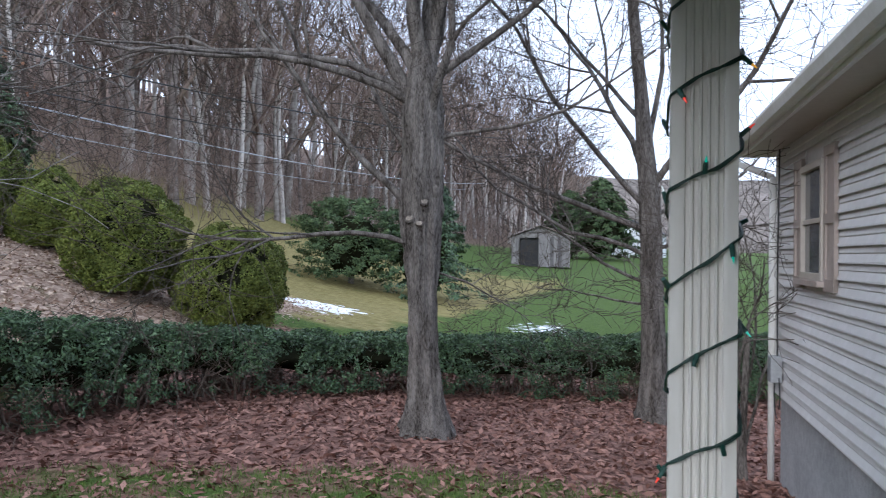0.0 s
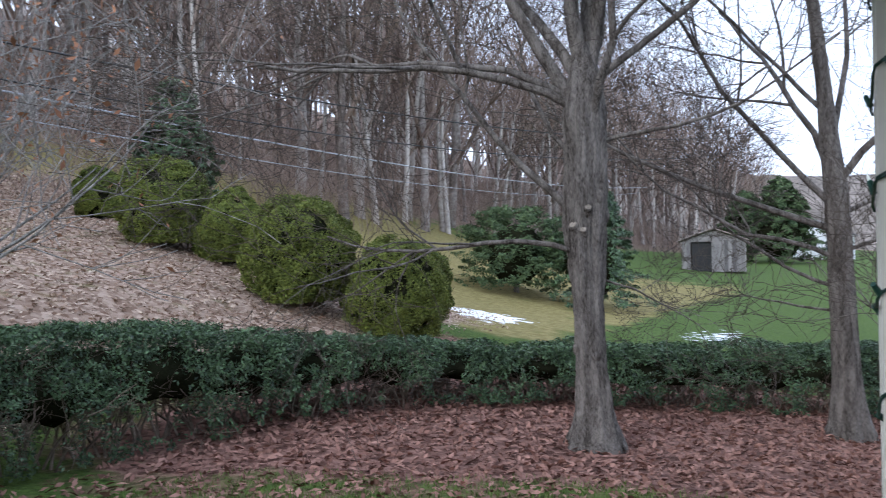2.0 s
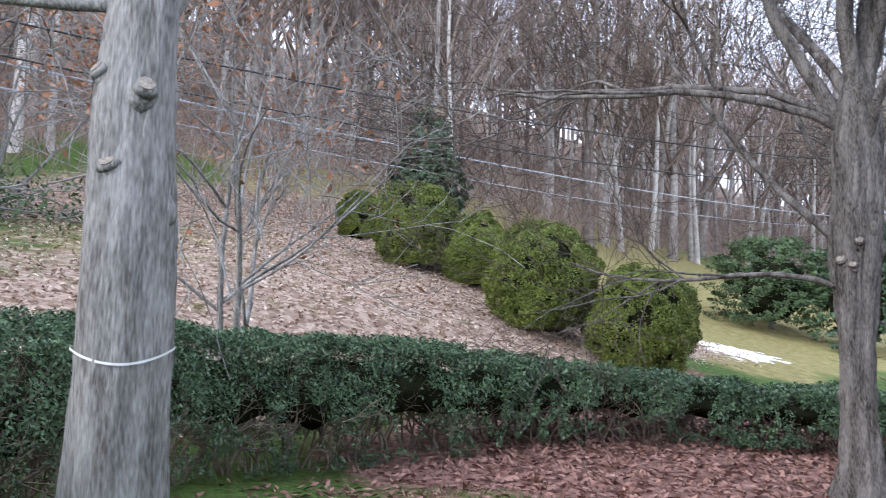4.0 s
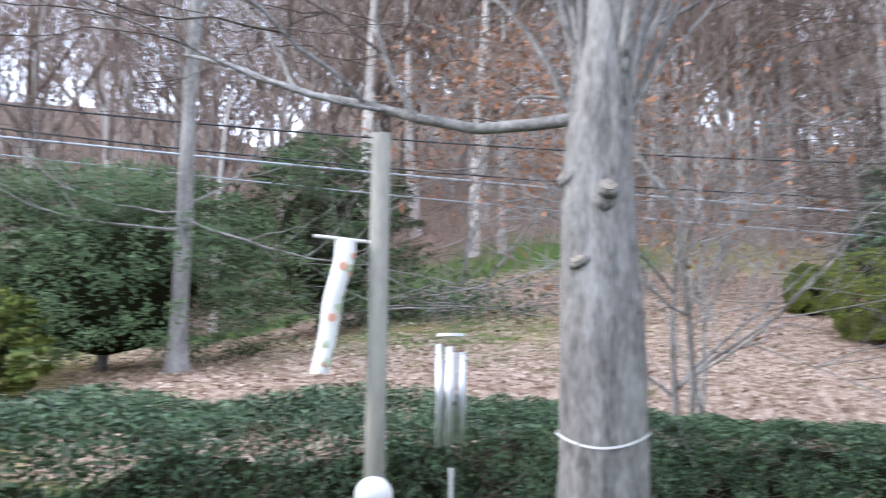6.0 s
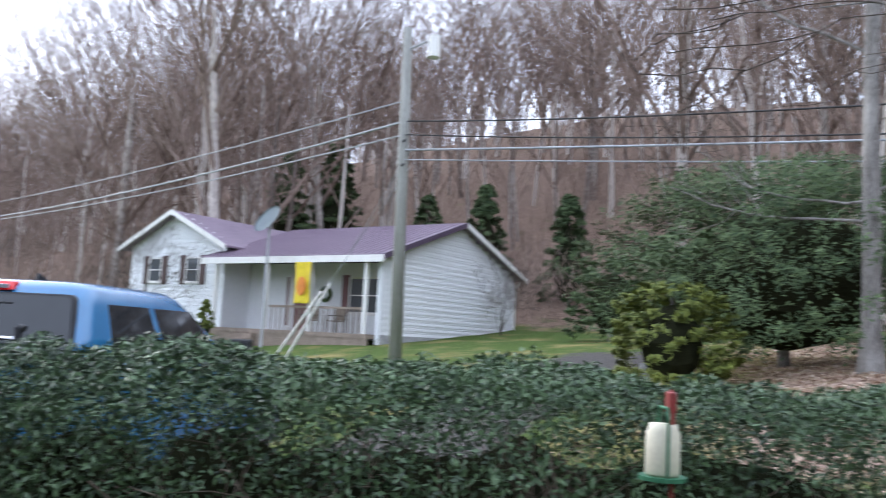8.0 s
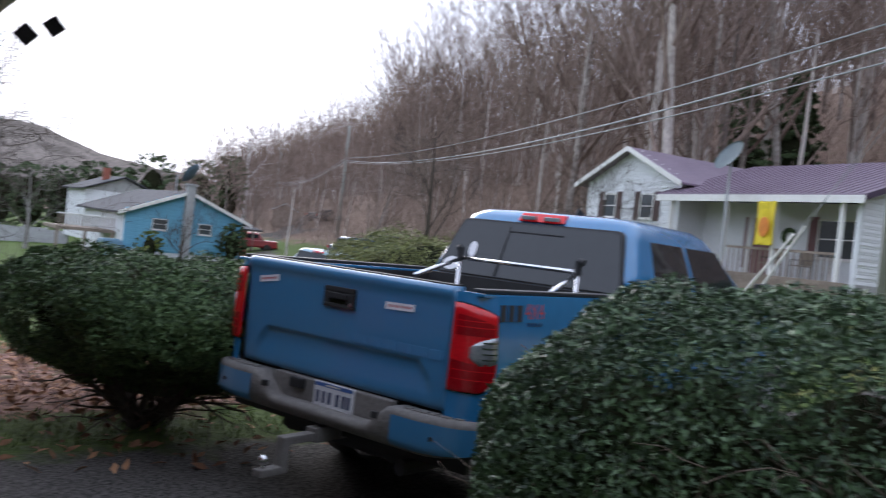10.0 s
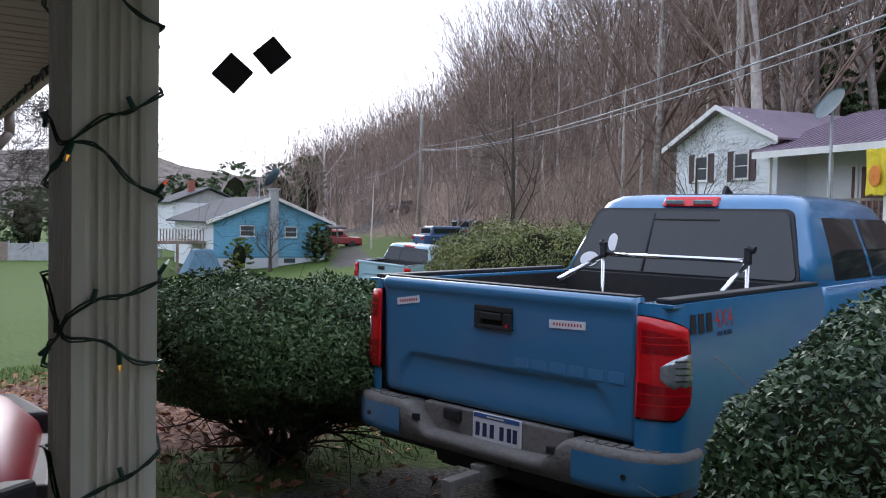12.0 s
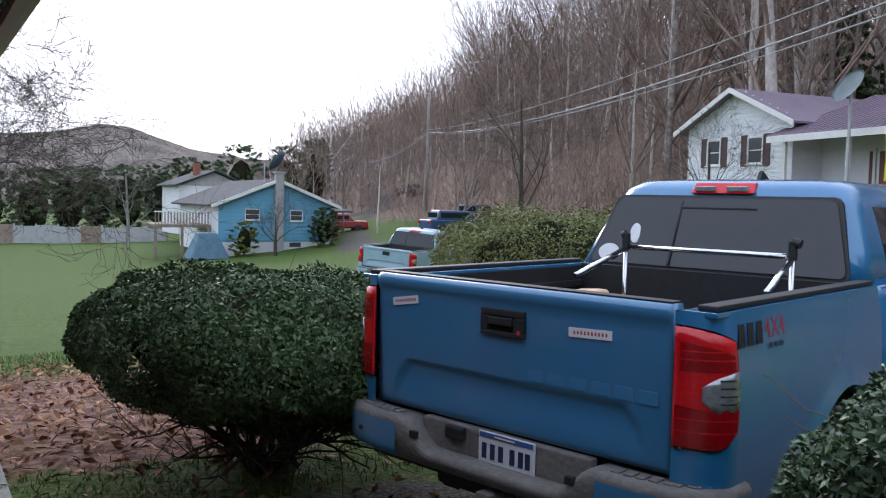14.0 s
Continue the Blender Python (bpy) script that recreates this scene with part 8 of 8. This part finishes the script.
fallen_leaves("fallen_leaves", "reddish-brown dead leaves strewn over the yard", 1, 26000, M_DEADLEAF, 0.05, "leaf", (3, 17, -6, 7))
fallen_leaves("fallen_leaves", "brown dead leaves beside the drive", 2, 9000, M_RUSTLEAF, 0.05, "leaf", (-16, -6.5, -8, 9))
M_PALELEAF = material("pale_dead_leaves", (0.58, 0.47, 0.37), 0.85, (0.22, 0.13, 0.085), scale=3, island=1.2, contrast=0.6, spec=0.2)
fallen_leaves("fallen_leaves", "pale dry leaves covering the bank", 3, 45000, M_PALELEAF, 0.044, "pale", (-5, 20, 6, 26))


def grass_tufts(seed, n, region):
    rng = np.random.default_rng(seed)
    a, p = rng.uniform(region[0], region[1], n), rng.uniform(region[2], region[3], n)
    x, y = AX.x * a + PX.x * p, AX.y * a + PX.y * p
    g = ground_cover(x, y)
    keep = (g["gravel"] < 0.35) & (g["leaf"] + 0.25 * rng.random(n) < 0.75) & (g["pale"] < 0.4)
    x, y = x[keep], y[keep]
    z = land(x, y) + np.array([noise.noise(Vector((u * 0.35, v * 0.35, 0))) * 0.06 + noise.noise(Vector((u * 2.1, v * 2.1, 3))) * 0.018 for u, v in zip(x, y)])
    k = len(x)
    h = rng.uniform(0.025, 0.07, k)
    th = rng.random(k) * 6.283
    w = 0.006
    dx, dy = np.cos(th) * w, np.sin(th) * w
    lx, ly = rng.normal(0, 0.02, k), rng.normal(0, 0.02, k)
    v = np.stack([np.stack([x - dx, y - dy, z - 0.005], 1), np.stack([x + dx, y + dy, z - 0.005], 1), np.stack([x + lx, y + ly, z + h], 1)], 1).reshape(-1, 3)
    f = np.arange(3 * k).reshape(k, 3)
    mat = material("grass_blades", (0.15, 0.22, 0.05), 0.7, (0.06, 0.10, 0.02), scale=1, island=0.9, contrast=0.5, spec=0.2)
    tagged(mesh_np("grass", v, f, mat), "short green grass of the lawn", "grass", kind="stuff")


grass_tufts(5, 60000, (3.5, 13, -5, 6))
grass_tufts(6, 40000, (-16, -3.5, -6, 5))
